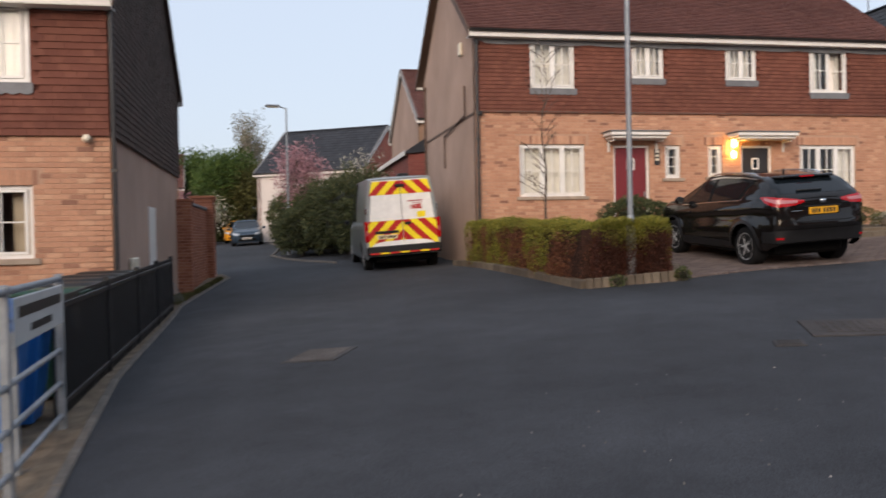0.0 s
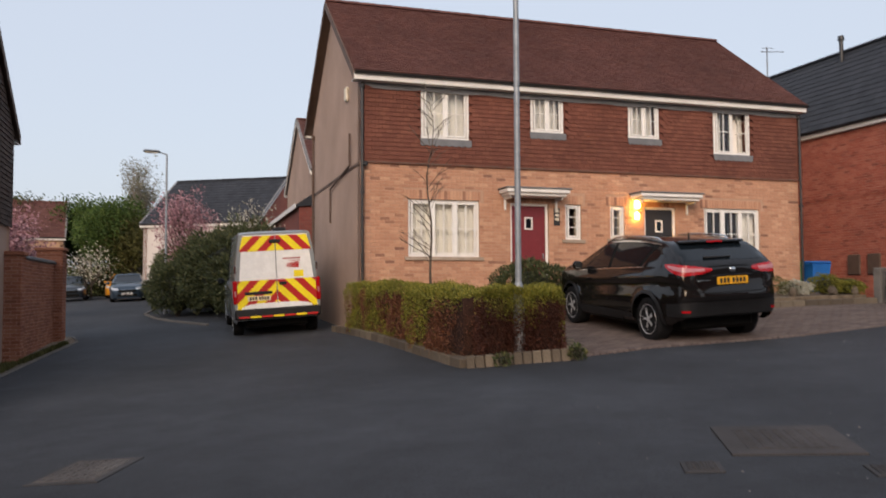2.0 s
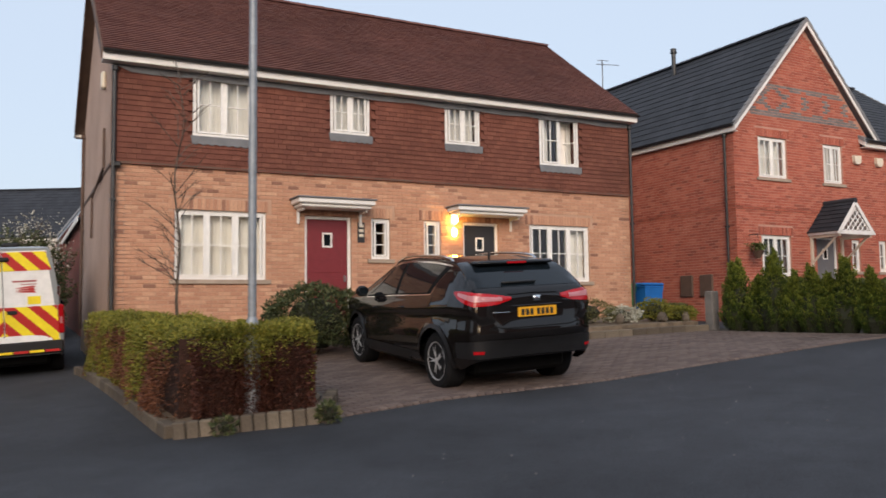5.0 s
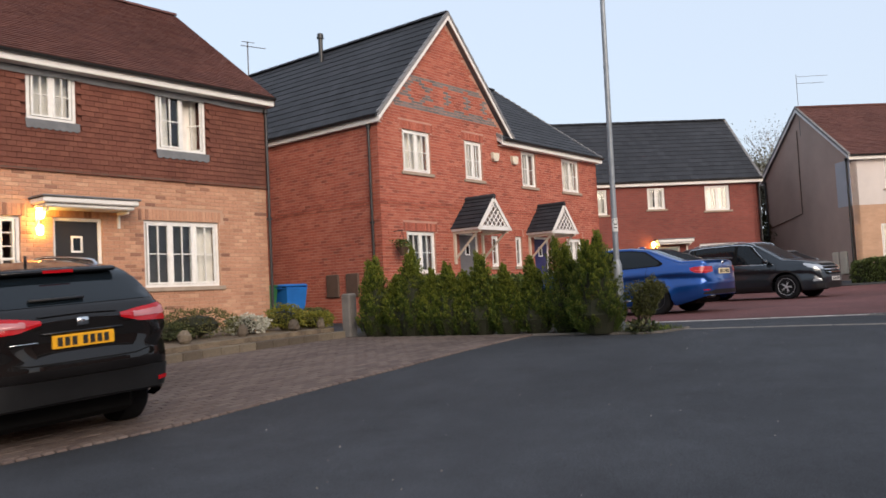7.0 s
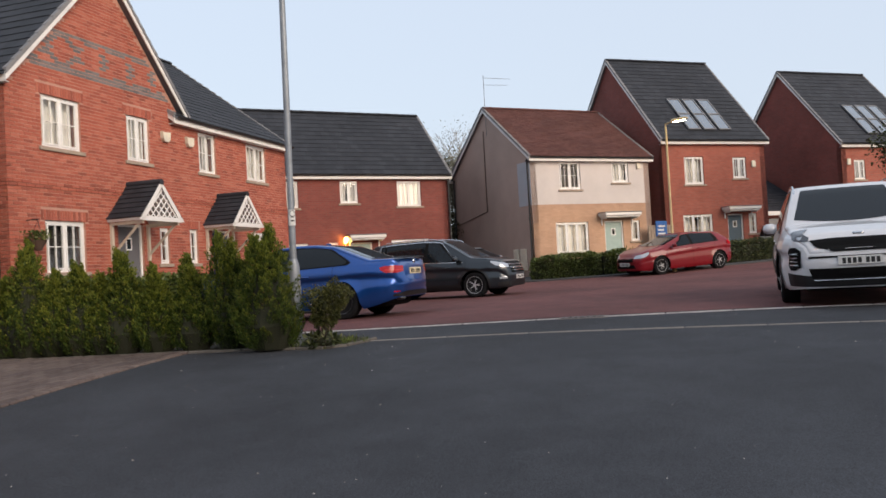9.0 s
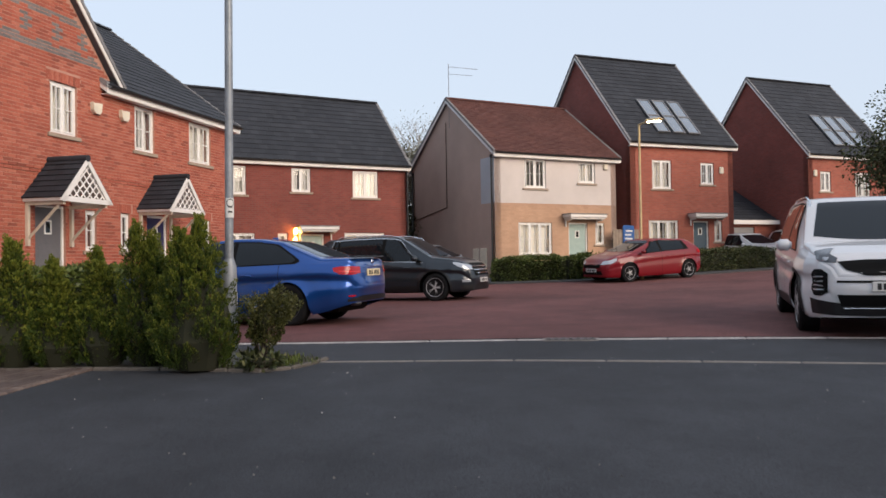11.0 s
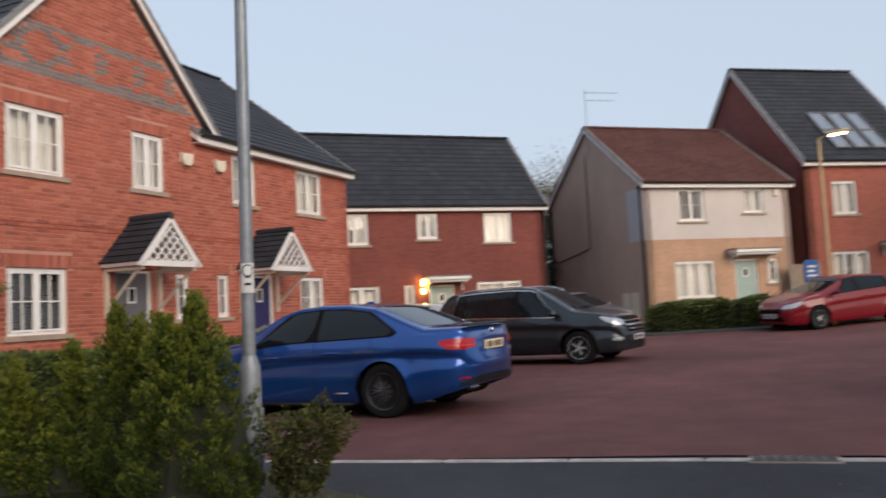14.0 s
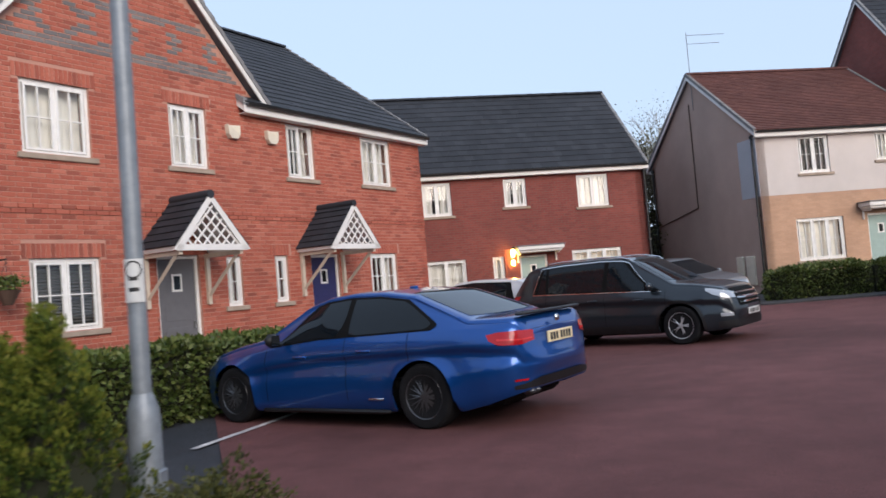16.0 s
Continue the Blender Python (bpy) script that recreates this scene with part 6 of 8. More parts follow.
tree("tree", 21.4, 30.4, 4.0, .5, "pale blossoming shrub tree beside the lane", BLOSSOM_WHITE, 1500, .09, seed=12, cluster=.7, depth=3)
tree("tree", 12.6, 32.7, 3.7, .55, "pink-flowering cherry tree behind the wall", BLOSSOM, 14000, .10, seed=13, cluster=.8, depth=3)
tree("tree", 25.2, 52.2, 5.7, .52, "tall green leafy tree beyond the lane", LEAF_TREE, 26000, .16, seed=14, cluster=1.2, depth=3)
tree("tree", 26.2, 59.6, 6.3, .52, "tall dark green tree beyond the lane", LEAF_TREE, 22000, .17, seed=51, cluster=1.4, depth=3)
tree("tree", 29.2, 58.6, 5.6, .5, "olive green tree beyond the parked cars", LEAF_OLIVE, 18000, .17, seed=52, cluster=1.4, depth=3)
tree("tree", 23.2, 61.5, 6.6, .65, "dull green tree beyond the lane", LEAF_DARK, 16000, .17, seed=53, cluster=1.4, depth=3)
tree("tree", 19.0, 66.0, 7.4, .55, "olive green tree beyond the lane", LEAF_OLIVE, 14000, .2, seed=15, cluster=1.4, depth=3)
tree("tree", 27.7, 53.6, 9.0, .26, "slender bare birch just coming into leaf", LEAF_GREY, 7000, .12, BARK_PALE, seed=16, cluster=.7, depth=4, upright=1.0)
tree("tree", 26.2, 51.5, 4.6, .6, "olive green tree beyond the lane", LEAF_OLIVE, 11000, .18, seed=17, cluster=1.2, depth=3)
tree("tree", 23.0, 50.0, 2.9, .7, "white-blossoming tree beyond the lane", BLOSSOM_WHITE, 900, .12, seed=18, cluster=1.0, depth=3)
tree("tree", 14.0, 70.0, 8.4, .6, "olive green tree beyond the lane", LEAF_OLIVE, 12000, .2, seed=19, cluster=1.4, depth=3)
tree("tree", 33.0, 58.0, 6.0, .6, "grey-green tree beyond the roofs", LEAF_GREY, 6000, .3, seed=21, cluster=1.4, depth=3)
tree("tree", 60.0, -8.5, 9.6, .6, "bare grey tree behind the houses", LEAF_GREY, 2600, .10, BARK_PALE, seed=22, cluster=1.2, depth=5, trunk=.014)
tree("tree", 62.0, -14.0, 9.0, .6, "bare grey tree behind the houses", LEAF_GREY, 2600, .10, BARK_PALE, seed=23, cluster=1.2, depth=5, trunk=.014)
tree("tree", 50.6, -6.4, 6.2, .5, "dull brown-green tree between two houses", LEAF_GREY, 9000, .14, BARK_PALE, seed=41, cluster=1.0, depth=4, trunk=.014)
shrub("shrub", 49.4, -6.3, 1.6, 1.6, 3.4, 6000, .14, LEAF_DARK, "dark evergreen shrub in the gap between houses", "shrub", .1, .4)
tree("tree", 36.9, -23.1, 5.9, .65, "tall dark shrub tree at the court edge", LEAF_DARK, 46000, .12, seed=24, cluster=1.3, depth=4, trunk=.013)
hedge("hedge", [(25.2, 56.5), (28.0, 54.5), (32.0, 51.5)], 1.6, 1.9, 6000, .3, (LEAF_DARK,), "dark hedge closing the end of the lane", None, .25)
woods = thing("woods", pose(20, 110, 2), "far belt of dull green trees behind the houses", "trees", "", "stuff")
far = []
for i in range(60000):
    a = rng.uniform(-.35, 1.9)
    rr = rng.uniform(100, 125)
    k = 4.5 + 2.5 * noise.noise(Vector((a * 9, 0, 0))) + 2 * noise.noise(Vector((a * 31, 5, 0)))
    far.append((Vector((rr * math.cos(a) - 20, rr * math.sin(a) - 110, -2 + k * rng.random() ** .6)), Vector((0, 0, 1))))
part("crowns", leaves(Shape(), far, .5, .9, .8), LEAF_OLIVE, woods, "", 0, "stuff")

bsk = hB.matrix_world @ Vector(BASKET_SPOT)
ivy = thing("basket_plant", Matrix.Translation(bsk), "trailing yellow-green plant in a hanging basket", "plant")
part("leaves", leaves(Shape(), [(Vector((rng.gauss(0, .1), rng.gauss(0, .1), rng.uniform(-.02, .16))), Vector((rng.gauss(0, 1), rng.gauss(0, 1), .6)).normalized()) for _ in range(420)], .06, .8, .5), LEAF_LAUREL, ivy, "", 0, "stuff")

# ---- vehicles ----
from mathutils.bvhtree import BVHTree

TYRE = surface("tyre_rubber", (0.011, 0.011, 0.012), 0.9, 0.25, 12, 80, 0.3, 0.004, 0.0, 0.15)
RIM_DARK = plain("black_alloy", (0.10, 0.10, 0.105), 0.3, 0.7)
RIM_SILVER = plain("silver_alloy", (0.46, 0.46, 0.47), 0.35, 0.35)
TRIM = surface("black_bumper_plastic", (0.010, 0.010, 0.011), 0.5, 0.2, 5, 90, 0.2)
TAIL_RED = plain("red_lens", (0.36, 0.004, 0.008), 0.2, 0, 0.3, 0.4)
TAIL_BRIGHT = plain("bright_red_lens", (0.6, 0.03, 0.03), 0.25, 0, 0.2, 0.4)
TAIL_CLEAR = plain("clear_lens", (0.42, 0.16, 0.17), 0.2, 0, 0.3)
HEAD_LENS = plain("headlamp_lens", (0.42, 0.45, 0.48), 0.08, 0.3, 1.0)
PLATE_YELLOW = plain("yellow_plate", (0.72, 0.36, 0.015), 0.4)
PLATE_WHITE = plain("white_plate", (0.62, 0.62, 0.60), 0.4)
PLATE_PALE = plain("pale_yellow_plate", (0.80, 0.68, 0.42), 0.4)
INK = plain("black_marks", (0.015, 0.015, 0.015), 0.5)
CHROME = plain("chrome", (0.7, 0.7, 0.7), 0.12, 1.0)
SEAM = plain("dark_seam", (0.005, 0.005, 0.005), 0.7, 0, 0, 0.12)
P_BLACK = paint("black_car_paint", (0.0055, 0.0045, 0.0045), 0.0, 0.5, 0.9)
P_BLACK.node_tree.nodes["Principled BSDF"].inputs["Specular IOR Level"].default_value = 0.03
P_BLUE = paint("blue_car_paint", (0.010, 0.075, 0.31), 0.6, 0.28, 0.9)
P_GREY = paint("dark_grey_car_paint", (0.020, 0.027, 0.035), 0.4, 0.3)
P_RED = paint("red_car_paint", (0.17, 0.002, 0.008), 0.0, 0.4, 0.6)
P_WHITE = paint("white_car_paint", (0.66, 0.66, 0.67), 0.0, 0.3)
P_SILVER = paint("silver_car_paint", (0.32, 0.33, 0.35), 0.7, 0.3)
P_NAVY = paint("dark_blue_car_paint", (0.025, 0.045, 0.07), 0.5, 0.3)
P_AMBER = paint("orange_car_paint", (0.55, 0.24, 0.02), 0.0, 0.35)
P_VAN = paint("pale_grey_van_paint", (0.30, 0.33, 0.34), 0.3, 0.35)


def curve_at(x, pts):
    return float(np.interp(x, [p[0] for p in pts], [p[1] for p in pts]))


def smooth_line(pts, n):
    """A rounded line through points."""
    out, m = [], len(pts)
    for i in range(m - 1):
        p0, p1, p2, p3 = pts[max(i - 1, 0)], pts[i], pts[i + 1], pts[min(i + 2, m - 1)]
        for j in range(n):
            t = j / n
            out.append(tuple(.5 * (2 * p1[k] + (p2[k] - p0[k]) * t + (2 * p0[k] - 5 * p1[k] + 4 * p2[k] - p3[k]) * t * t + (3 * p1[k] - p0[k] - 3 * p2[k] + p3[k]) * t ** 3) for k in (0, 1)))
    return out + [pts[-1]]


def wheel(parent, x, y, r, w, side, rim_mat, spokes):
    """A tyre on a spoked rim; side: +1 left, -1 right."""
    disc = Shape().lathe([(.02, y - side * .02), (r * .62, y - side * .02), (r * .62, y - side * .06), (.02, y - side * .06)], 20, "y", (x, 0, r))
    wh = part("wheel", disc, SEAM, parent)
    a, b = y, y - side * w
    prof = [(r * .66, a), (r * .72, a + side * .012), (r * .9, a + side * .008), (r * .985, a - side * .02), (r, a - side * .06), (r, b + side * .05), (r * .97, b), (r * .66, b)]
    part("tyre", Shape().lathe(prof, 36, "y", (x, 0, r)), TYRE, wh, "", 35)
    rm = Shape().lathe([(r * .6, a - side * .01), (r * .665, a + side * .006), (r * .69, a - side * .006), (r * .66, a - side * .07), (r * .6, a - side * .07)], 36, "y", (x, 0, r))
    for k in range(spokes):
        t = 2 * math.pi * k / spokes
        for dt in (-.09, .09):
            c, s = math.cos(t), math.sin(t)
            c2, s2 = math.cos(t + dt * 1.6), math.sin(t + dt * 1.6)
            p, q = (x + r * .12 * c, a - side * .012, r + r * .12 * s), (x + r * .63 * c2, a - side * .016, r + r * .63 * s2)
            rm.rod(p, q, r * .06, r * .045, 5)
    rm.lathe([(.01, a + side * .004), (r * .13, a), (r * .15, a - side * .04), (.01, a - side * .04)], 14, "y", (x, 0, r))
    part("rim", rm, rim_mat, wh, "", 35)


def loft(spec, nx):
    """The skin of a car body: rows of points from the left sill over the roof to the right sill."""
    hl, xf, xr, R = spec["W"] / 2, spec["front"], spec["rear"], spec["arch"]
    fx, rx, zc = spec["wb"] / 2, -spec["wb"] / 2, spec["wr"]
    xs = {round(xr + (xf - xr) * i / nx, 4) for i in range(nx + 1)}
    for w in (fx, rx):
        xs |= {round(w + R * math.sin(math.pi / 2 * k / 12), 4) for k in range(-12, 13)} | {round(w - R + .0015, 4), round(w + R - .0015, 4)}
    xs = sorted(xs)
    rows = []
    for x in xs:
        w = hl * curve_at(x, spec["plan"])
        top = curve_at(x, spec["top"])
        belt = min(curve_at(x, spec["belt"]), top - .07)
        zb, cut = curve_at(x, spec["low"]), 0.0
        for c in (fx, rx):
            if abs(x - c) < R:
                cut = zc + math.sqrt(R * R - (x - c) ** 2)
        k = min(1, max(0, (top - belt - .07) / max(.01, spec["H"] - curve_at(0, spec["belt"]) - .07)))
        wr = w * .9 * (1 - k) + hl * spec["roof"] * k
        zm = zb + (belt - zb) * .42
        s1, s2 = belt - .25, belt - .17
        dent = spec.get("crease", .012) * min(1, max(0, (belt - .25 - zm) / .12))
        side = smooth_line([(w * .93, zb), (w * .975, zb + (zm - zb) * .3), (w * .998, zm), (w * 1.0 - dent, s1), (w, s2), (w * .985, (s2 + belt) / 2), (w * .945, belt)], 5)
        zz = [p[1] for p in side]
        lower = []
        for yy, z in side:
            if z < cut:
                z = min(cut, belt - .002)
                yy = float(np.interp(z, zz, [p[0] for p in side]))
            for c in (fx, rx):
                gap = math.hypot(x - c, z - zc) - R
                if gap < .16 and z > zb + .02:
                    yy += spec.get("flare", .016) * (1 - max(0, gap) / .16) ** 2
            lower.append((yy, z))
        n = 6
        glass = [(w * .945 + (wr - w * .945) * j / n + .02 * k * math.sin(math.pi * j / n), belt + (top - .055 - belt) * j / n) for j in range(1, n)]
        roof = smooth_line([(wr, top - .06), (wr * .95, top - .018), (wr * .6, top - .003), (0, top)], 3)
        half = lower + glass + roof
        rows.append([(x, y, z) for y, z in half] + [(x, -y, z) for y, z in reversed(half[:-1])])
    return xs, rows


def car(spec, m, label, group="parked cars"):
    """A car: one painted skin, and glass, lamps and trim laid on it."""
    c = thing("car" if spec["kind"] != "van" else "van", m, label, spec["kind"], group)
    xs, rows = loft(spec, spec.get("nx", 60))
    half = (len(rows[0]) - 1) // 2
    H, hl, rr, fr = spec["H"], spec["W"] / 2, spec["rear"], spec["front"]
    skin = Shape()
    for a, b in zip(rows, rows[1:]):
        for j in range(len(a) - 1):
            skin.quad(a[j], a[j + 1], b[j + 1], b[j])
    cols, bulge = 12, spec.get("bulge", .05)
    for row, sg in ((rows[0], -1), (rows[-1], 1)):
        def pt(j, u):
            l, q = row[j], row[-1 - j]
            swell = bulge + spec.get("bumper", .04) * math.exp(-((l[2] - spec.get("bumper_z", .56)) / .13) ** 2)
            return (l[0] + sg * swell * (1 - (2 * u - 1) ** 4) * min(1, 4 * (j + 1) / half), l[1] + (q[1] - l[1]) * u, l[2])
        for j in range(half):
            for k in range(cols):
                q = (pt(j, k / cols), pt(j, (k + 1) / cols), pt(j + 1, (k + 1) / cols), pt(j + 1, k / cols))
                skin.quad(*(q[::-1] if sg > 0 else q))
    me = skin.mesh("body")
    bm = bmesh.new()
    bm.from_mesh(me)
    bmesh.ops.remove_doubles(bm, verts=bm.verts[:], dist=.0005)
    bmesh.ops.recalc_face_normals(bm, faces=bm.faces[:])
    bm.to_mesh(me)
    tree_ = BVHTree.FromBMesh(bm)
    bm.free()
    me.polygons.foreach_set("use_smooth", [True] * len(me.polygons))
    me.set_sharp_from_angle(angle=radians(50))
    part("body", me, spec["paint"], c)
    top = lambda x: curve_at(x, spec["top"])
    belt = lambda x: min(curve_at(x, spec["belt"]), top(x) - .07)

    def lay(name, mat, fn, n=14, k=6, lift=.004, inner=False, parent=None):
        """A sheet laid on the skin, where the rays of fn(s, t) meet it."""
        grid = []
        for i in range(n + 1):
            col = []
            for j in range(k + 1):
                o, d = fn(i / n, j / k)
                hit, nrm, _, _ = tree_.ray_cast(Vector(o), Vector(d).normalized())
                if hit is None:
                    col.append(None)
                    continue
                out = nrm if (nrm.dot(Vector(d)) > 0) == inner else -nrm
                col.append(tuple(hit + out * lift))
            grid.append(col)
        sh = Shape()
        for i in range(n):
            for j in range(k):
                q = (grid[i][j], grid[i + 1][j], grid[i + 1][j + 1], grid[i][j + 1])
                if None not in q:
                    sh.quad(*q)
        if not sh.f:
            return None
        me = sh.mesh(name)
        b2 = bmesh.new()
        b2.from_mesh(me)
        bmesh.ops.remove_doubles(b2, verts=b2.verts[:], dist=.0003)
        b2.to_mesh(me)
        b2.free()
        me.polygons.foreach_set("use_smooth", [True] * len(me.polygons))
        return part(name, me, mat, parent or c)

    def between(lo, hi):
        """A point between two lines, each a list of points."""
        def line(pts, s):
            q = s * (len(pts) - 1)
            i = min(int(q), len(pts) - 2)
            return [pts[i][a] + (pts[i + 1][a] - pts[i][a]) * (q - i) for a in (0, 1)]
        def f(s, t):
            a, b = line(lo, s), line(hi, s)
            return [a[i] + (b[i] - a[i]) * t for i in (0, 1)]
        return f

    def on_side(sd, g):
        return lambda s, t: ((g(s, t)[0], sd * 3, g(s, t)[1]), (0, -sd, 0))

    def on_end(sg, g):
        return lambda s, t: ((sg * 6, g(s, t)[0], g(s, t)[1]), (-sg, 0, 0))

    def on_top(g):
        return lambda s, t: ((g(s, t)[0], g(s, t)[1], 5), (0, 0, -1))

    def round_corner(xc, yc, sg, sd, g):
        def f(s, t):
            th, z = g(s, t)
            return (xc, yc, z), (sg * math.cos(radians(th)), sd * math.sin(radians(th)), 0)
        return f

    ws0, ws1 = spec["ws"]
    for sd in (1, -1):
        x0, x1, x2, x3 = spec["dlo"]
        def edge(xl0, xl1, xu0, xu1, lo, hi, bow=spec.get("bow", 1.0)):
            """A window's outline; its rear edge bows outward."""
            def f(s, t):
                rear_x, front_x = xl0 + (xu0 - xl0) * t ** bow + (.13 * (1 - t) ** 4 if bow > 1 else 0), xl1 + (xu1 - xl1) * t
                x = rear_x + (front_x - rear_x) * s
                return x, (belt(x) + lo) * (1 - t) + max(belt(x) + lo + .005, top(x) - hi) * t
            return f

        if spec.get("chrome_line"):
            lay("chrome_strip", CHROME, on_side(sd, edge(x0 - .012, x3 + .012, x1 - .012, x2 + .012, .002, .052)), 40, 8, .002)
        lay("window_surround", spec.get("surround", SEAM), on_side(sd, edge(x0, x3, x1, x2, .014, .062)), 40, 8, .004)
        for a, b, cc, d in spec["panes"]:
            lay("side_window", CAR_GLASS, on_side(sd, edge(a, b, cc, d, .03, .085)), 16, 8, .007)
        for x in spec["seams"]:
            zl = curve_at(x, spec["low"]) + .12
            for cx in (spec["wb"] / 2, -spec["wb"] / 2):
                if abs(x - cx) < spec["arch"]:
                    zl = max(zl, spec["wr"] + math.sqrt(spec["arch"] ** 2 - (x - cx) ** 2) + .02)
            lay("door_seam", SEAM, on_side(sd, between([(x - .004, zl), (x + .004, zl)], [(x - .004, belt(x) + .01), (x + .004, belt(x) + .01)])), 1, 14, .0015)
        if spec.get("clad"):
            for cx in (spec["wb"] / 2, -spec["wb"] / 2):
                R = spec["arch"]
                lay("arch_trim", TRIM, on_side(sd, lambda s, t: (cx + (R + .002 + .05 * t) * math.cos(radians(-12 + 204 * s)), spec["wr"] + (R + .002 + .05 * t) * math.sin(radians(-12 + 204 * s)))), 26, 2, .012)
            a, b = -spec["wb"] / 2 + spec["arch"] + .05, spec["wb"] / 2 - spec["arch"] - .05
            lay("sill_trim", TRIM, on_side(sd, between([(a, curve_at(0, spec["low"]) + .012), (b, curve_at(0, spec["low"]) + .012)], [(a, curve_at(0, spec["low"]) + .15), (b, curve_at(0, spec["low"]) + .15)])), 10, 3, .010)
        for nm, mat, end, lo, hi, lift in spec["lamps"]:
            sg = 1 if end == "front" else -1
            lay(nm, mat, round_corner((fr - .5) if sg > 0 else (rr + .45), sd * .42, sg, sd, between(lo, hi)), 22, 6, lift, True)
    y0, y1 = spec["ws_half"]
    lay("windscreen", CAR_GLASS, on_top(lambda s, t: (ws1 + (ws0 - ws1) * t - .10 * (2 * s - 1) ** 2 * (1 - t), (2 * s - 1) * (y0 + (y1 - y0) * t))), 18, 10, .004)
    if spec.get("rw_top"):
        a, b, y0, y1 = spec["rw_top"]
        lay("rear_window", CAR_GLASS, on_top(lambda s, t: (a + (b - a) * t + .05 * (2 * s - 1) ** 2 * (1 - t), (2 * s - 1) * (y0 + (y1 - y0) * t))), 18, 10, .004)
    if spec.get("rw_end"):
        a, b, y0, y1 = spec["rw_end"]
        lay("rear_window", CAR_GLASS, on_end(-1, lambda s, t: ((2 * s - 1) * (y0 + (y1 - y0) * t), a + (b - a) * t)), 18, 10, .004)
    for nm, mat, sg, lo, hi, lift in spec["bands"]:
        lay(nm, mat, round_corner(fr - .7 if sg > 0 else rr + .7, 0, sg, 1, between(lo, hi)), 44, 4, lift, True)
    for nm, mat, sg, lo, hi, lift in spec["fronts"]:
        lay(nm, mat, on_end(sg, between(lo, hi)), 24, 6, lift)
    part("underbody", Shape().box(rr + .3, fr - .3, -hl + .28, hl - .28, .2, .6, .05).box(-spec["wb"] / 2 + spec["arch"], spec["wb"] / 2 - spec["arch"], -hl + .1, hl - .1, .21, .5, .03), SEAM, c)
    part("bumper_core", Shape().box(rr + .12, fr - .2, -hl + .3, hl - .3, curve_at(rr, spec["low"]) + .02, .6), SEAM, c)
    for x in (spec["wb"] / 2, -spec["wb"] / 2):
        part("axle", Shape().rod((x, -hl + .2, spec["wr"]), (x, hl - .2, spec["wr"]), .05), SEAM, c)
        for sd in (1, -1):
            wheel(c, x, sd * (hl - .025), spec["wr"], .225, sd, spec["rim"], spec["spokes"])
    zb = belt(spec["mirror"])
    for sd in (1, -1):
        y0, y1 = sorted((sd * (hl - .02), sd * (hl + .17)))
        mi = part("mirror", Shape().box(spec["mirror"] - .06, spec["mirror"] + .07, y0, y1, zb + .02, zb + .17, .05), spec.get("mirror_mat", spec["paint"]), c, "", 50)
        part("mirror_glass", Shape().box(spec["mirror"] - .064, spec["mirror"] - .06, min(y0, y1) + .04, max(y0, y1) - .03, zb + .04, zb + .15), CAR_GLASS, mi)
        for s in spec["handles"]:
            hz = belt(s) - .14
            y0, y1 = sorted((sd * (hl - .02), sd * (hl + .016)))
            part("door_handle", Shape().box(s - .1, s + .1, y0, y1, hz - .016, hz + .016, .012), spec.get("handle_mat", spec["paint"]), c, "", 50)
    if spec.get("rails"):
        a, b = spec["rails"]
        for sd in (1, -1):
            y = sd * (hl * spec["roof"] - .02)
            pts = [(a, y, top(a) - .05)] + [(a + .12 + (b - a - .24) * i / 6, y, top(a + .12 + (b - a - .24) * i / 6) + .012) for i in range(7)] + [(b, y, top(b) - .05)]
            rl_ = Shape().tube(pts, .015)
            part("roof_rail", rl_, spec.get("rail_mat", CHROME), c, "", 50)
    for sg, yc, pz, pm in spec["plates"]:
        hit, nrm, _, _ = tree_.ray_cast(Vector((sg * 6, yc, pz)), Vector((-sg, 0, 0)))
        px = hit.x if hit else (fr if sg > 0 else rr)
        x0, x1 = sorted((px + sg * .002, px + sg * .022))
        pl = part("number_plate", Shape().box(x0, x1, yc - .26, yc + .26, pz - .055, pz + .055, .004), pm, c)
        xo = px + sg * .0225
        for yy in (-.19, -.13, -.07, -.01, .08, .14, .2):
            part("plate_bar", Shape().box(min(xo, xo + sg * .001), max(xo, xo + sg * .001), yc + yy - .021, yc + yy + .021, pz - .036, pz + .036), INK, pl)
    for nm, mat, bx in spec.get("extras", ()):
        part(nm, Shape().box(*bx), mat, c, "", 50)
    return c


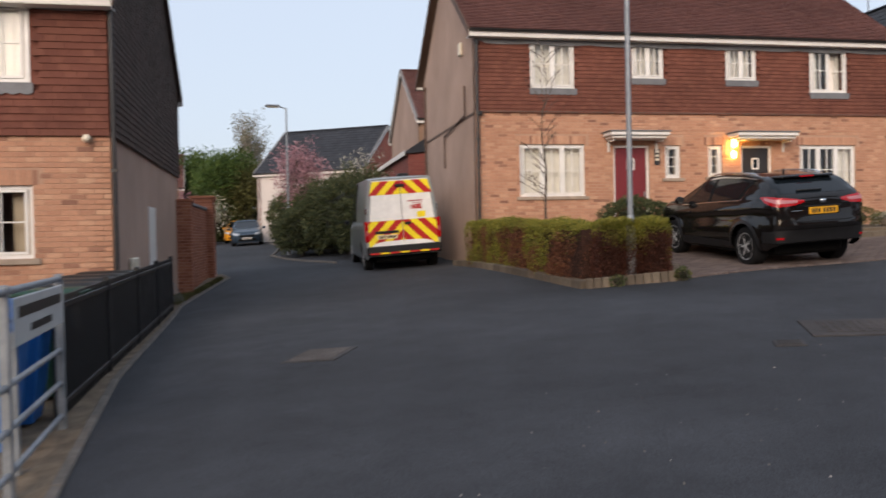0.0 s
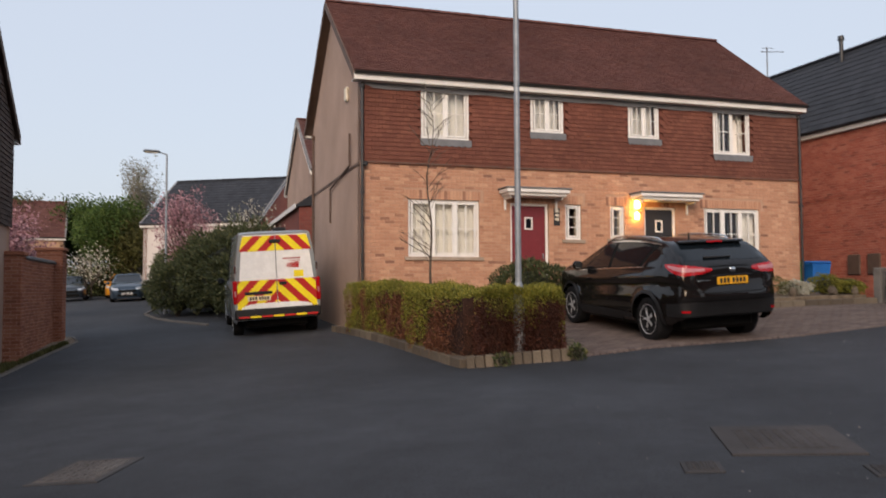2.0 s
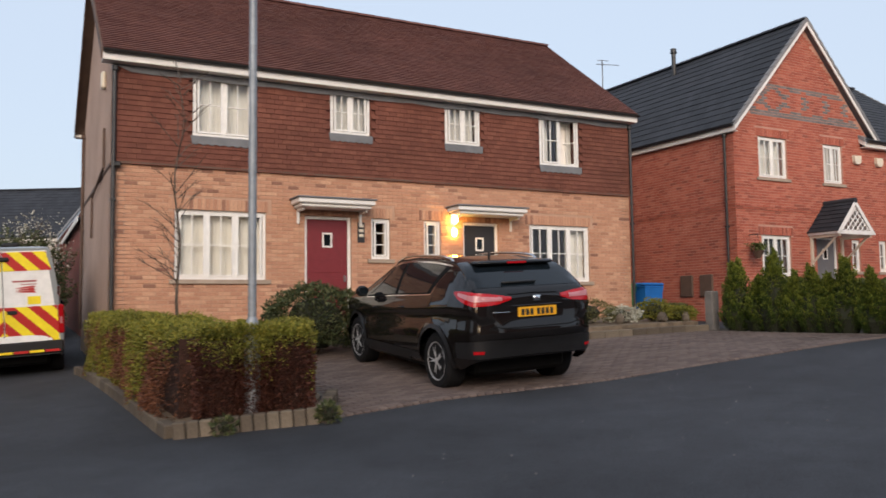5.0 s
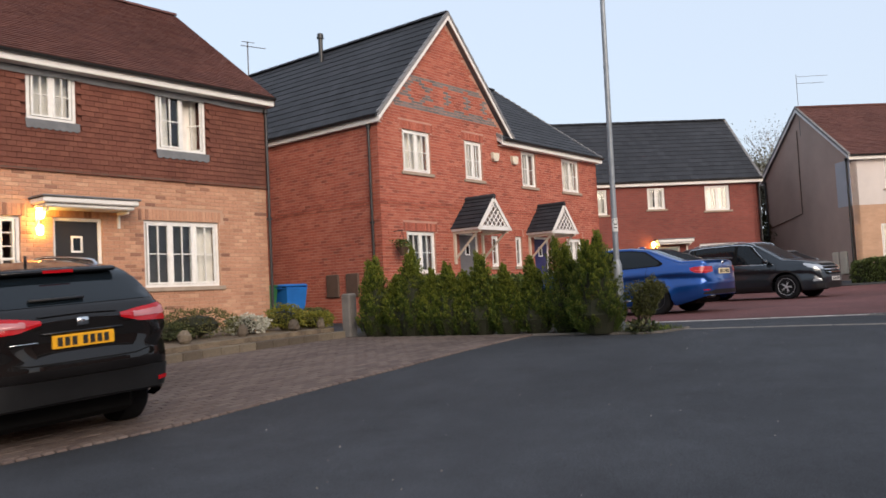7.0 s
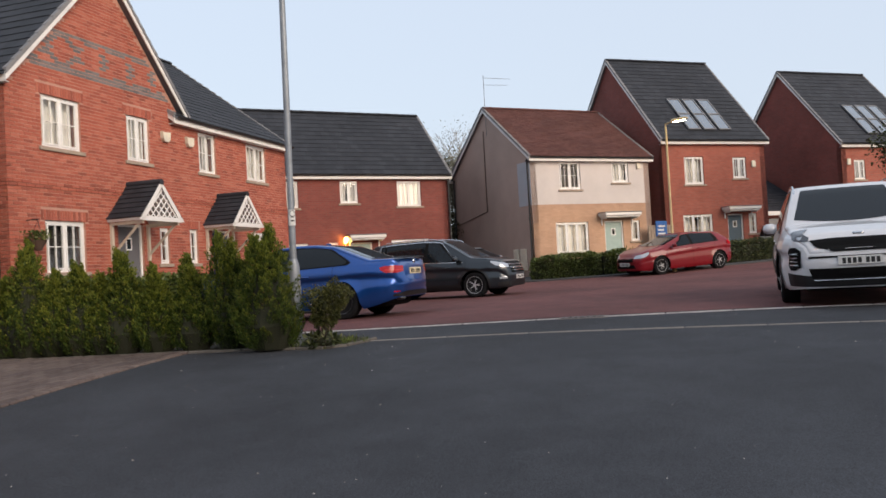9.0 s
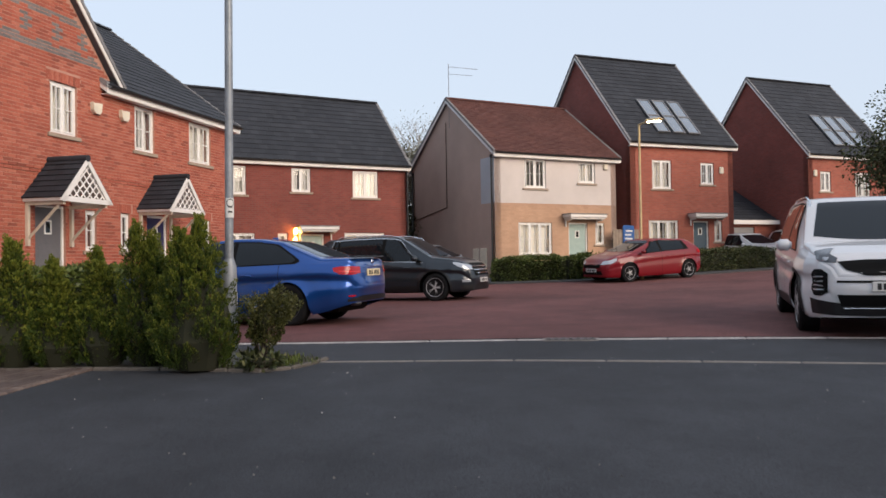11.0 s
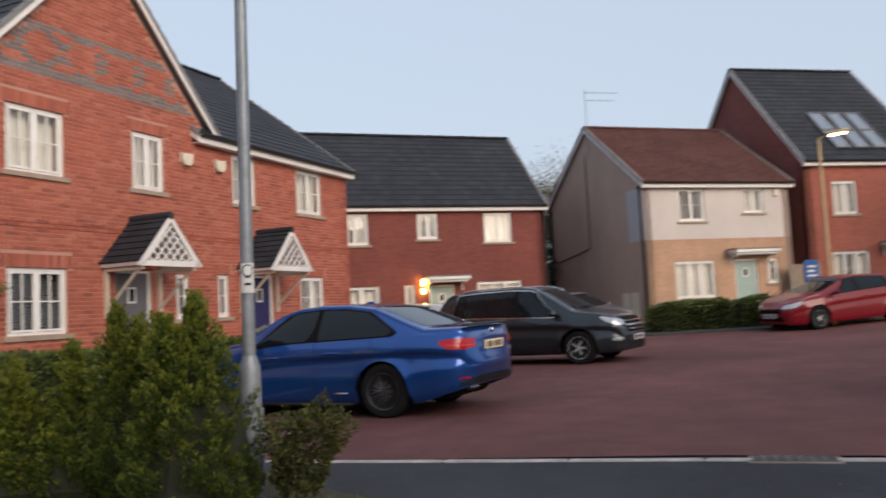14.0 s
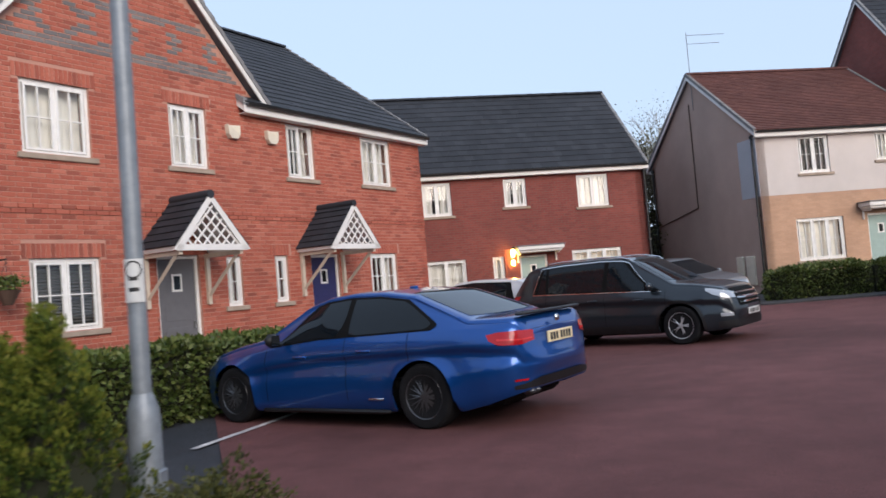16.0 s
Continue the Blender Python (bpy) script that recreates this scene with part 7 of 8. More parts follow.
def suv(W, H, L, wb, pm, rim, **kw):
    f, r = wb / 2 + .88, -(L - wb / 2 - .88)
    s = dict(kind="car", W=W, H=H, front=f, rear=r, wb=wb, wr=.345, arch=.395, roof=.71, paint=pm, rim=rim, spokes=5, clad=True,
             plan=[(r, .70), (r + .05, .80), (r + .13, .875), (r + .3, .945), (r + .6, .985), (r + .95, 1), (f - 1.0, 1), (f - .45, .955), (f - .15, .83), (f, .68)],
             low=[(r, .34), (r + .3, .25), (f - .4, .22), (f, .25)],
             belt=[(r, 1.04), (r + .4, 1.06), (0, 1.0), (f - 1.35, .97), (f, .9)],
             top=[(r, 1.0), (r + .04, 1.09), (r + .16, 1.18), (r + .46, H - .11), (r + .6, H - .05), (r + 1.2, H - .008), (-.2, H), (.25, H - .03), (f - 1.78, H - .10), (f - 1.0, 1.10), (f - .55, 1.05), (f - .2, .97), (f - .05, .86), (f, .76)],
             dlo=(r + .62, r + .78, f - 1.85, f - 1.2), panes=[(r + .98, -.14, r + .95, -.12), (-.05, f - 1.3, -.03, f - 1.95), (r + .72, r + .92, r + .84, r + .89)],
             ws=(f - 1.82, f - 1.02), ws_half=(.70, .56), rw_end=(1.2, H - .14, .66, .56), seams=(-.1, f - 1.12, r + .93), mirror=f - 1.36, handles=(-.35, .6), rails=(r + .8, .5),
             lamps=[("tail_light", TAIL_RED, "rear", [(8, .95), (25, .91), (50, .93), (66, 1.0)], [(8, 1.02), (25, 1.04), (50, 1.06), (70, 1.06)], .008),
                    ("head_light", HEAD_LENS, "front", [(-5, .76), (35, .77), (62, .84), (78, .92)], [(-5, .84), (35, .90), (62, .95), (78, .96)], .006)],
             bands=[("rear_trim", TRIM, -1, [(-62, .36), (0, .30), (62, .36)], [(-62, .50), (0, .46), (62, .50)], .008), ("front_trim", TRIM, 1, [(-60, .27), (0, .27), (60, .27)], [(-60, .38), (0, .42), (60, .38)], .008)],
             fronts=[("grille", SEAM, 1, [(-.5, .64), (0, .60), (.5, .64)], [(-.52, .80), (0, .82), (.52, .80)], .008)], plates=[])
    s.update(kw)
    return s


def hatch(W, H, L, wb, pm, rim, **kw):
    s = suv(W, H, L, wb, pm, rim)
    f, r = s["front"] - .05, s["rear"]
    s.update(front=f, wr=.315, arch=.355, clad=False, rails=None, roof=.68, low=[(r, .3), (r + .3, .19), (f - .4, .17), (f, .2)],
             belt=[(r, .95), (r + .4, .98), (0, .92), (f - 1.3, .87), (f, .74)],
             top=[(r, .92), (r + .04, 1.0), (r + .16, 1.08), (r + .45, H - .12), (r + .62, H - .05), (-.25, H), (.25, H - .035), (f - 1.8, H - .12), (f - .98, .98), (f - .5, .9), (f - .15, .78), (f, .62)],
             plan=[(r, .80), (r + .06, .89), (r + .3, .97), (r + .8, 1), (f - 1.0, 1), (f - .45, .94), (f - .12, .78), (f, .62)],
             dlo=(r + .62, r + .78, f - 1.85, f - 1.18), panes=[(r + .82, -.14, r + .88, -.12), (-.05, f - 1.28, -.03, f - 1.95)], ws=(f - 1.84, f - .98), rw_end=(1.1, H - .15, .62, .52), seams=(-.1, f - 1.1, r + .86), mirror=f - 1.34,
             lamps=[("tail_light", TAIL_RED, "rear", [(-5, .82), (60, .84)], [(-5, .94), (60, .97)], .008), ("head_light", HEAD_LENS, "front", [(0, .60), (40, .62), (70, .72)], [(0, .70), (40, .75), (72, .80)], .006)],
             bands=[("rear_trim", TRIM, -1, [(-40, .26), (40, .26)], [(-40, .36), (40, .36)], .008)], fronts=[("grille", SEAM, 1, [(-.42, .5), (.42, .5)], [(-.42, .62), (.42, .62)], .008), ("lower_grille", SEAM, 1, [(-.5, .28), (.5, .28)], [(-.45, .4), (.45, .4)], .008)])
    s.update(kw)
    return s


def on_ground(x, y, heading, wb):
    """The pose of a car with its wheelbase centre at x, y."""
    d = Vector((math.cos(radians(heading)), math.sin(radians(heading))))
    q = Vector((-d.y, d.x))
    za, zb = height(x + d.x * wb / 2, y + d.y * wb / 2), height(x - d.x * wb / 2, y - d.y * wb / 2)
    zl, zr = height(x + q.x * .8, y + q.y * .8), height(x - q.x * .8, y - q.y * .8)
    return pose(x, y, (za + zb) / 2, 0, 0, heading) @ pose(0, 0, 0, math.degrees(math.atan2(zl - zr, 1.6)), -math.degrees(math.atan2(za - zb, wb)), 0)


# black crossover on the drive
s = suv(1.80, 1.585, 4.36, 2.65, P_BLACK, RIM_SILVER, nx=110, bumper=.055, bulge=.05, bumper_z=.72, crease=.03, flare=.03, chrome_line=True)
r, f = s["rear"], s["front"]
s.update(plan=[(r, .80), (r + .04, .885), (r + .12, .935), (r + .3, .97), (r + .6, .99), (r + .95, 1), (f - 1.0, 1), (f - .45, .955), (f - .15, .83), (f, .68)],
         low=[(r, .43), (r + .3, .30), (f - .4, .22), (f, .25)],
         belt=[(r, 1.16), (r + .5, 1.17), (r + 1.1, 1.12), (0, 1.06), (f - 1.35, 1.0), (f, .92)],
         top=[(r, 1.13), (r + .03, 1.2), (r + .10, 1.25), (r + .42, 1.46), (r + .50, 1.495), (r + .62, 1.535), (r + 1.2, 1.578), (-.2, 1.585), (.25, 1.55), (f - 1.78, 1.48), (f - 1.0, 1.12), (f - .55, 1.07), (f - .2, .99), (f - .05, .88), (f, .78)],
         dlo=(r + 1.02, r + .72, f - 1.85, f - 1.2), panes=[(r + 1.1, -.14, r + .86, -.12), (-.05, f - 1.3, -.03, f - 1.95)],
         rw_end=(1.235, 1.48, .78, .64), roof=.68)
s["lamps"] = [("tail_light", TAIL_RED, "rear", [(-10, 1.10), (10, 1.05), (40, 1.03), (62, 1.09), (82, 1.17)], [(-10, 1.13), (10, 1.155), (40, 1.185), (62, 1.2), (83, 1.195)], .010), ("head_light", HEAD_LENS, "front", [(-5, .76), (35, .77), (62, .84), (78, .92)], [(-5, .84), (35, .90), (62, .95), (78, .96)], .006),
              ("tail_light_lens", TAIL_CLEAR, "rear", [(4, 1.09), (40, 1.085), (70, 1.15)], [(4, 1.12), (40, 1.15), (70, 1.18)], .016), ("reflector", TAIL_RED, "rear", [(30, .50), (42, .50)], [(30, .535), (42, .535)], .016)]
s["bands"] = [("rear_trim", TRIM, -1, [(-66, .44), (0, .46), (66, .44)], [(-66, .62), (-40, .655), (0, .655), (40, .655), (66, .62)], .008), s["bands"][1], ("tailgate_seam", SEAM, -1, [(-38, .80), (-30, .775), (30, .775), (38, .80)], [(-38, .808), (-30, .787), (30, .787), (38, .808)], .003), ("tailgate_ridge", P_BLACK, -1, [(-26, 1.15), (0, 1.16), (26, 1.15)], [(-26, 1.175), (0, 1.185), (26, 1.175)], .016)]
s["plates"] = [(-1, 0, .95, PLATE_YELLOW)]
s["extras"] = [("badge", CHROME, (r - .072, r - .05, -.05, .05, 1.065, 1.135, .02)), ("spoiler", P_BLACK, (r + .37, r + .66, -.54, .54, 1.485, 1.53, .022)), ("brake_light", TAIL_RED, (r + .355, r + .362, -.13, .13, 1.495, 1.52)), ("wiper", TRIM, (r + .10, r + .14, -.1, .36, 1.275, 1.30, .008)), ("aerial", TRIM, (r + 1.0, r + 1.04, -.008, .008, 1.56, 1.64, .005)), ("plate_ledge", P_BLACK, (r - .075, r - .02, -.34, .34, 1.015, 1.035, .01)), ("tailgate_letters", CHROME, (r - .052, r - .045, .36, .58, .955, .965, .002))]
car(s, on_ground(14.84, 8.15, 60.4, 2.65), "glossy black crossover car parked on block paving")

# blue saloon
f, r = 2.81 / 2 + .78, -(2.81 / 2 + 1.05)
s = suv(1.81, 1.43, 4.64, 2.81, P_BLUE, RIM_DARK, nx=100)
s.update(front=f, rear=r, wr=.335, arch=.368, roof=.66, clad=False, rails=None, spokes=10, crease=.035, flare=.028, bow=2.4, mirror_mat=TRIM, bumper=.05, bumper_z=.62, rw_end=None, surround=SEAM,
         plan=[(r, .74), (r + .05, .83), (r + .13, .89), (r + .3, .95), (r + .6, .985), (r + 1.0, 1), (f - 1.1, 1), (f - .45, .955), (f - .15, .82), (f, .66)],
         low=[(r, .36), (r + .35, .25), (r + .6, .19), (f - .4, .15), (f, .17)],
         belt=[(r, .95), (r + .5, .985), (0, .93), (f - 1.5, .87), (f - .7, .76), (f, .62)],
         top=[(r, .94), (r + .03, 1.04), (r + .10, 1.075), (r + .52, 1.08), (r + .78, 1.18), (r + 1.25, 1.36), (r + 1.68, 1.418), (-.35, 1.43), (0, 1.405), (.3, 1.325), (f - 1.28, .99), (f - .8, .92), (f - .35, .82), (f - .1, .70), (f, .58)],
         dlo=(r + .80, r + 1.30, .16, f - 1.40), panes=[(r + .88, -.44, r + 1.34, -.42), (-.36, f - 1.48, -.34, .08)], ws=(.1, f - 1.3), ws_half=(.70, .54), rw_top=(r + .54, r + 1.34, .62, .52), seams=(-.4, f - 1.36, r + 1.2), mirror=f - 1.6, handles=(-.68, .26),
         lamps=[("tail_light", TAIL_RED, "rear", [(8, .83), (30, .80), (55, .81), (66, .86)], [(8, .92), (30, .935), (55, .93), (68, .91)], .008), ("tail_light_bar", TAIL_BRIGHT, "rear", [(12, .845), (30, .84), (56, .85)], [(12, .86), (30, .855), (56, .87)], .012),
                ("reflector", TAIL_RED, "rear", [(24, .46), (40, .46)], [(24, .48), (40, .48)], .010), ("head_light", HEAD_LENS, "front", [(0, .60), (40, .62), (70, .72)], [(0, .70), (40, .75), (72, .80)], .006)],
         bands=[("diffuser", TRIM, -1, [(-50, .385), (0, .38), (50, .385)], [(-50, .42), (-30, .47), (30, .47), (50, .42)], .010)],
         fronts=[("grille", SEAM, 1, [(-.4, .5), (.4, .5)], [(-.4, .66), (.4, .66)], .008)],
         plates=[(-1, 0, .83, PLATE_PALE)],
         extras=[("badge", CHROME, (r - .06, r - .03, -.04, .04, .965, 1.035, .02)), ("exhaust_pipe", RIM_DARK, (r - .03, r + .12, .40, .48, .31, .38, .03)), ("exhaust_pipe", RIM_DARK, (r - .03, r + .12, .50, .58, .31, .38, .03)), ("fin_aerial", P_BLUE, (r + 1.66, r + 1.78, -.012, .012, 1.40, 1.445, .01)),
                 ("lip_spoiler", TRIM, (r - .01, r + .09, -.62, .62, 1.07, 1.098, .012)), ("sill_badge", CHROME, (-.9, -.7, .895, .906, .30, .322, .003)), ("side_skirt", TRIM, (-.95, .95, -.88, .88, .15, .20, .02))])
car(s, on_ground(26.13, 1.72, 59.5, 2.81), "metallic blue saloon car with black alloy wheels")

# dark grey crossover facing out of the bay
s = suv(1.84, 1.66, 4.52, 2.69, P_GREY, RIM_SILVER, nx=80, chrome_line=True, crease=.03, flare=.028)
r, f = s["rear"], s["front"]
s["fronts"] = [("grille", SEAM, 1, [(-.5, .62), (.5, .62)], [(-.52, .92), (.52, .92)], .008)] + [("grille_bar", CHROME, 1, [(-.5, z), (.5, z)], [(-.5, z + .03), (.5, z + .03)], .016) for z in (.66, .74, .82)]
s["lamps"] += [("fog_light", HEAD_LENS, "front", [(25, .46), (50, .46)], [(25, .52), (50, .52)], .012)]
s["plates"] = [(1, 0, .5, PLATE_WHITE)]
car(s, on_ground(32.62, -2.3, 235.0, 2.69), "dark grey crossover car with chrome grille and roof rails")

# red hatchback by the footway
s = hatch(1.72, 1.38, 4.06, 2.52, P_RED, RIM_SILVER, nx=60)
s["plates"] = [(1, 0, .42, PLATE_WHITE)]
car(s, on_ground(36.75, -11.35, 104.0, 2.52), "bright red hatchback car parked along the footway")

# white crossover facing the road
SMOKED = plain("smoked_lens", (0.05, 0.055, 0.065), 0.12, 0.0, 0.5)
s = suv(1.90, 1.70, 4.48, 2.67, P_WHITE, RIM_SILVER, nx=90, crease=.025, flare=.028)
r, f = s["rear"], s["front"]
s["fronts"] = [("grille", SEAM, 1, [(-.50, .78), (-.3, .72), (.3, .72), (.50, .78)], [(-.58, .87), (-.3, .89), (.3, .89), (.58, .87)], .010), ("lower_grille", SEAM, 1, [(-.56, .38), (.56, .38)], [(-.6, .51), (.6, .51)], .012), ("bumper_slot", SEAM, 1, [(-.6, .64), (.6, .64)], [(-.6, .665), (.6, .665)], .009)]
s["lamps"] = [s["lamps"][0], ("head_light", SMOKED, "front", [(22, .86), (44, .87), (60, .93), (72, .98)], [(22, .91), (44, .985), (60, 1.015), (74, 1.02)], .008), ("head_light_core", HEAD_LENS, "front", [(34, .885), (42, .885)], [(34, .92), (42, .92)], .012), ("fog_surround", SEAM, "front", [(30, .53), (40, .49), (52, .49), (60, .56)], [(30, .74), (40, .79), (52, .79), (60, .72)], .010)] + [("fog_light", HEAD_LENS, "front", [(36, z), (54, z)], [(36, z + .014), (54, z + .014)], .018) for z in (.55, .60, .65, .70)]
s["bands"] = [s["bands"][0], ("front_trim", TRIM, 1, [(-64, .225), (0, .225), (64, .225)], [(-64, .46), (-30, .40), (30, .40), (64, .46)], .008)]
s["plates"] = [(1, 0, .60, PLATE_WHITE)]
s["extras"] = [("badge", CHROME, (f - .02, f + .03, -.07, .07, .93, .965, .015)), ("skid_plate", CHROME, (f - .05, f + .06, -.55, .55, .345, .365, .008))]
car(s, on_ground(21.05, -6.55, 149.0, 2.67), "white crossover car with black grille and roof rails")

# other parked cars
car(hatch(1.78, 1.47, 4.2, 2.6, P_WHITE, RIM_SILVER, nx=50), on_ground(34.9, .7, 58.0, 2.6), "white hatchback car nose-in to the houses")
car(hatch(1.78, 1.46, 4.3, 2.65, P_SILVER, RIM_SILVER, nx=50), on_ground(39.7, -4.5, 215.0, 2.65), "silver estate car beside the gable wall")
car(hatch(1.78, 1.46, 4.2, 2.6, P_WHITE, RIM_SILVER, nx=50), on_ground(43.6, -19.9, 190.0, 2.6), "white hatchback car on a drive")
car(suv(1.78, 1.56, 4.2, 2.6, P_WHITE, RIM_SILVER, nx=50), on_ground(44.8, -23.4, 165.0, 2.6), "white crossover car on a drive")
s = hatch(1.78, 1.45, 4.2, 2.6, P_NAVY, RIM_DARK, nx=50)
s["plates"] = [(1, 0, .42, PLATE_WHITE)]
car(s, on_ground(22.3, 43.6, 243.0, 2.6), "dark blue hatchback car parked down the lane")
car(hatch(1.76, 1.45, 4.1, 2.55, P_AMBER, RIM_DARK, nx=40), on_ground(25.0, 49.8, 235.0, 2.55), "orange hatchback car parked down the lane")
car(hatch(1.76, 1.45, 4.1, 2.55, P_GREY, RIM_DARK, nx=40), on_ground(21.8, 49.8, 245.0, 2.55), "dark hatchback car parked down the lane")

# works van with a chevron rear
CHEV_RED = plain("red_reflective_film", (0.48, 0.018, 0.016), 0.35)
CHEV_YELLOW = plain("yellow_reflective_film", (0.90, 0.72, 0.02), 0.35)
VAN_WHITE = plain("white_van_rear", (0.84, 0.84, 0.82), 0.35)
f, r = 1.85 + .85, -(1.85 + .95)
s = suv(2.02, 2.44, 5.5, 3.7, P_VAN, RIM_SILVER, nx=80)
s.update(kind="van", front=f, rear=r, wb=3.7, arch=.41, roof=.80, bulge=0.0, rails=None, clad=False, crease=.0,
         plan=[(r, .97), (r + .04, .99), (r + .2, 1), (f - 1.2, 1), (f - .5, .95), (f - .1, .8), (f, .68)],
         low=[(r, .4), (r + .3, .3), (f - .4, .25), (f, .3)], belt=[(r, 1.28), (0, 1.28), (f - 1.6, 1.25), (f - .9, 1.12), (f, .9)],
         top=[(r, 2.40), (r + .06, 2.43), (r + .4, 2.45), (f - 2.2, 2.44), (f - 1.75, 2.3), (f - .9, 1.5), (f - .75, 1.36), (f - .2, 1.12), (f, .9)],
         dlo=(f - 2.9, f - 2.9, f - 1.7, f - 1.0), panes=[(f - 2.8, f - 1.95, f - 2.8, f - 1.95), (f - 1.85, f - 1.1, f - 1.85, f - 1.6)], ws=(f - 1.72, f - .85), ws_half=(.8, .7), rw_end=None, seams=(f - 1.9, f - .95, f - 2.95), mirror=f - 1.1, mirror_mat=TRIM, handles=(f - 1.75,), lamps=[], bands=[], plates=[],
         fronts=[("rear_door_panel", VAN_WHITE, -1, [(-.93, .58), (.93, .58)], [(-.74, 2.35), (.74, 2.35)], .002)])
van = car(s, on_ground(13.3 + .485 * 2.8, 16.9 + .875 * 2.8, 61.0, 3.7), "grey works van with red and yellow chevron rear doors")


def clip(poly, half_low, half_high, z0, z1):
    """Cuts a convex polygon to a band that tapers upward."""
    def w(z):
        return half_low + (half_high - half_low) * (z - z0) / (z1 - z0)
    tests = (lambda p: p[1] - z0, lambda p: z1 - p[1], lambda p: w(p[1]) - p[0], lambda p: p[0] + w(p[1]))
    for t in tests:
        out = []
        for a, b in zip(poly, poly[1:] + poly[:1]):
            da, db = t(a), t(b)
            if da >= 0:
                out.append(a)
            if (da >= 0) != (db >= 0):
                k = da / (da - db)
                out.append((a[0] + (b[0] - a[0]) * k, a[1] + (b[1] - a[1]) * k))
        poly = out
        if len(poly) < 3:
            return []
    return poly


def chevrons(z0, z1, h0, h1, pitch, gap=0.0):
    """Stripes that rise to the middle of the van's rear."""
    for k in range(-14, 15):
        mat = CHEV_RED if k % 2 else CHEV_YELLOW
        for sg in (1, -1):
            a = z0 + k * pitch
            poly = [(0.012 * sg, a), (0.012 * sg, a + pitch), (1.2 * sg, a + pitch - 1.2), (1.2 * sg, a - 1.2)]
            q = clip(poly, h0, h1, z0, z1)
            if q:
                sh = Shape()
                sh.rings([[(r - .004, y, z) for y, z in q], [(r - .010, y, z) for y, z in q]])
                part("chevron_stripe", sh, mat, van)


chevrons(.64, 1.31, .91, .89, .21)
chevrons(1.98, 2.33, .82, .73, .21)
part("door_seam", Shape().box(r - .012, r - .002, -.006, .006, .58, 2.34), SEAM, van)
for sd in (1, -1):
    part("tail_light", Shape().box(r - .03, r + .03, min(sd * .9, sd * 1.0), max(sd * .9, sd * 1.0), .78, 1.32, .02), TAIL_RED, van)
    part("tail_light_lens", Shape().box(r - .034, r + .0, min(sd * .915, sd * .985), max(sd * .915, sd * .985), .95, 1.1, .015), TAIL_CLEAR, van)
    part("hinge", Shape().box(r - .04, r + .02, min(sd * .9, sd * .96), max(sd * .9, sd * .96), 1.5, 1.68, .015), CHROME, van)
pl = part("number_plate", Shape().box(r - .03, r - .01, .16, .68, .84, .95, .004), PLATE_PALE, van)
for y in (.2, .26, .32, .38, .47, .53, .59):
    part("plate_bar", Shape().box(r - .032, r - .03, y, y + .042, .862, .928), INK, pl)
part("plate_lamp_bar", Shape().box(r - .04, r - .01, .12, .74, .98, 1.05, .01), TRIM, van)
part("rear_bumper_step", Shape().box(r - .09, r + .05, -.98, .98, .42, .66, .03), TRIM, van)
for i in range(7):
    part("bumper_marking", Shape().box(r - .095, r - .09, -.9 + i * .26, -.66 + i * .26, .455, .50), CHEV_RED if i % 2 == 0 else CHEV_YELLOW, van)
part("handle", Shape().box(r - .05, r - .01, -.22, -.05, 1.18, 1.25, .015), TRIM, van)
part("rear_camera", Shape().box(r - .06, r + .0, -.12, .14, 2.16, 2.24, .02), TRIM, van)
part("sticker", Shape().box(r - .008, r - .003, -.62, -.4, 1.35, 1.5), CHEV_YELLOW, van)
part("lettering_bar", Shape().box(r - .008, r - .003, -.56, -.16, 1.77, 1.80).box(r - .008, r - .003, -.56, -.3, 1.72, 1.735), plain("faded_red_print", (0.4, 0.1, 0.1), 0.5), van)
for k in range(3):
    part("livery_swoosh", Shape().rings([[(r - .004, y, z) for y, z in ((-.2, 1.66 - k * .03), (-.5, 1.70 - k * .045), (-.55, 1.665 - k * .05), (-.3, 1.65 - k * .035))], [(r - .009, y, z) for y, z in ((-.2, 1.66 - k * .03), (-.5, 1.70 - k * .045), (-.55, 1.665 - k * .05), (-.3, 1.65 - k * .035))]]), CHEV_RED, van)
part("roof_beacon", Shape().box(r + .25, r + .5, -.3, .0, 2.43, 2.52, .03), TRIM, van)

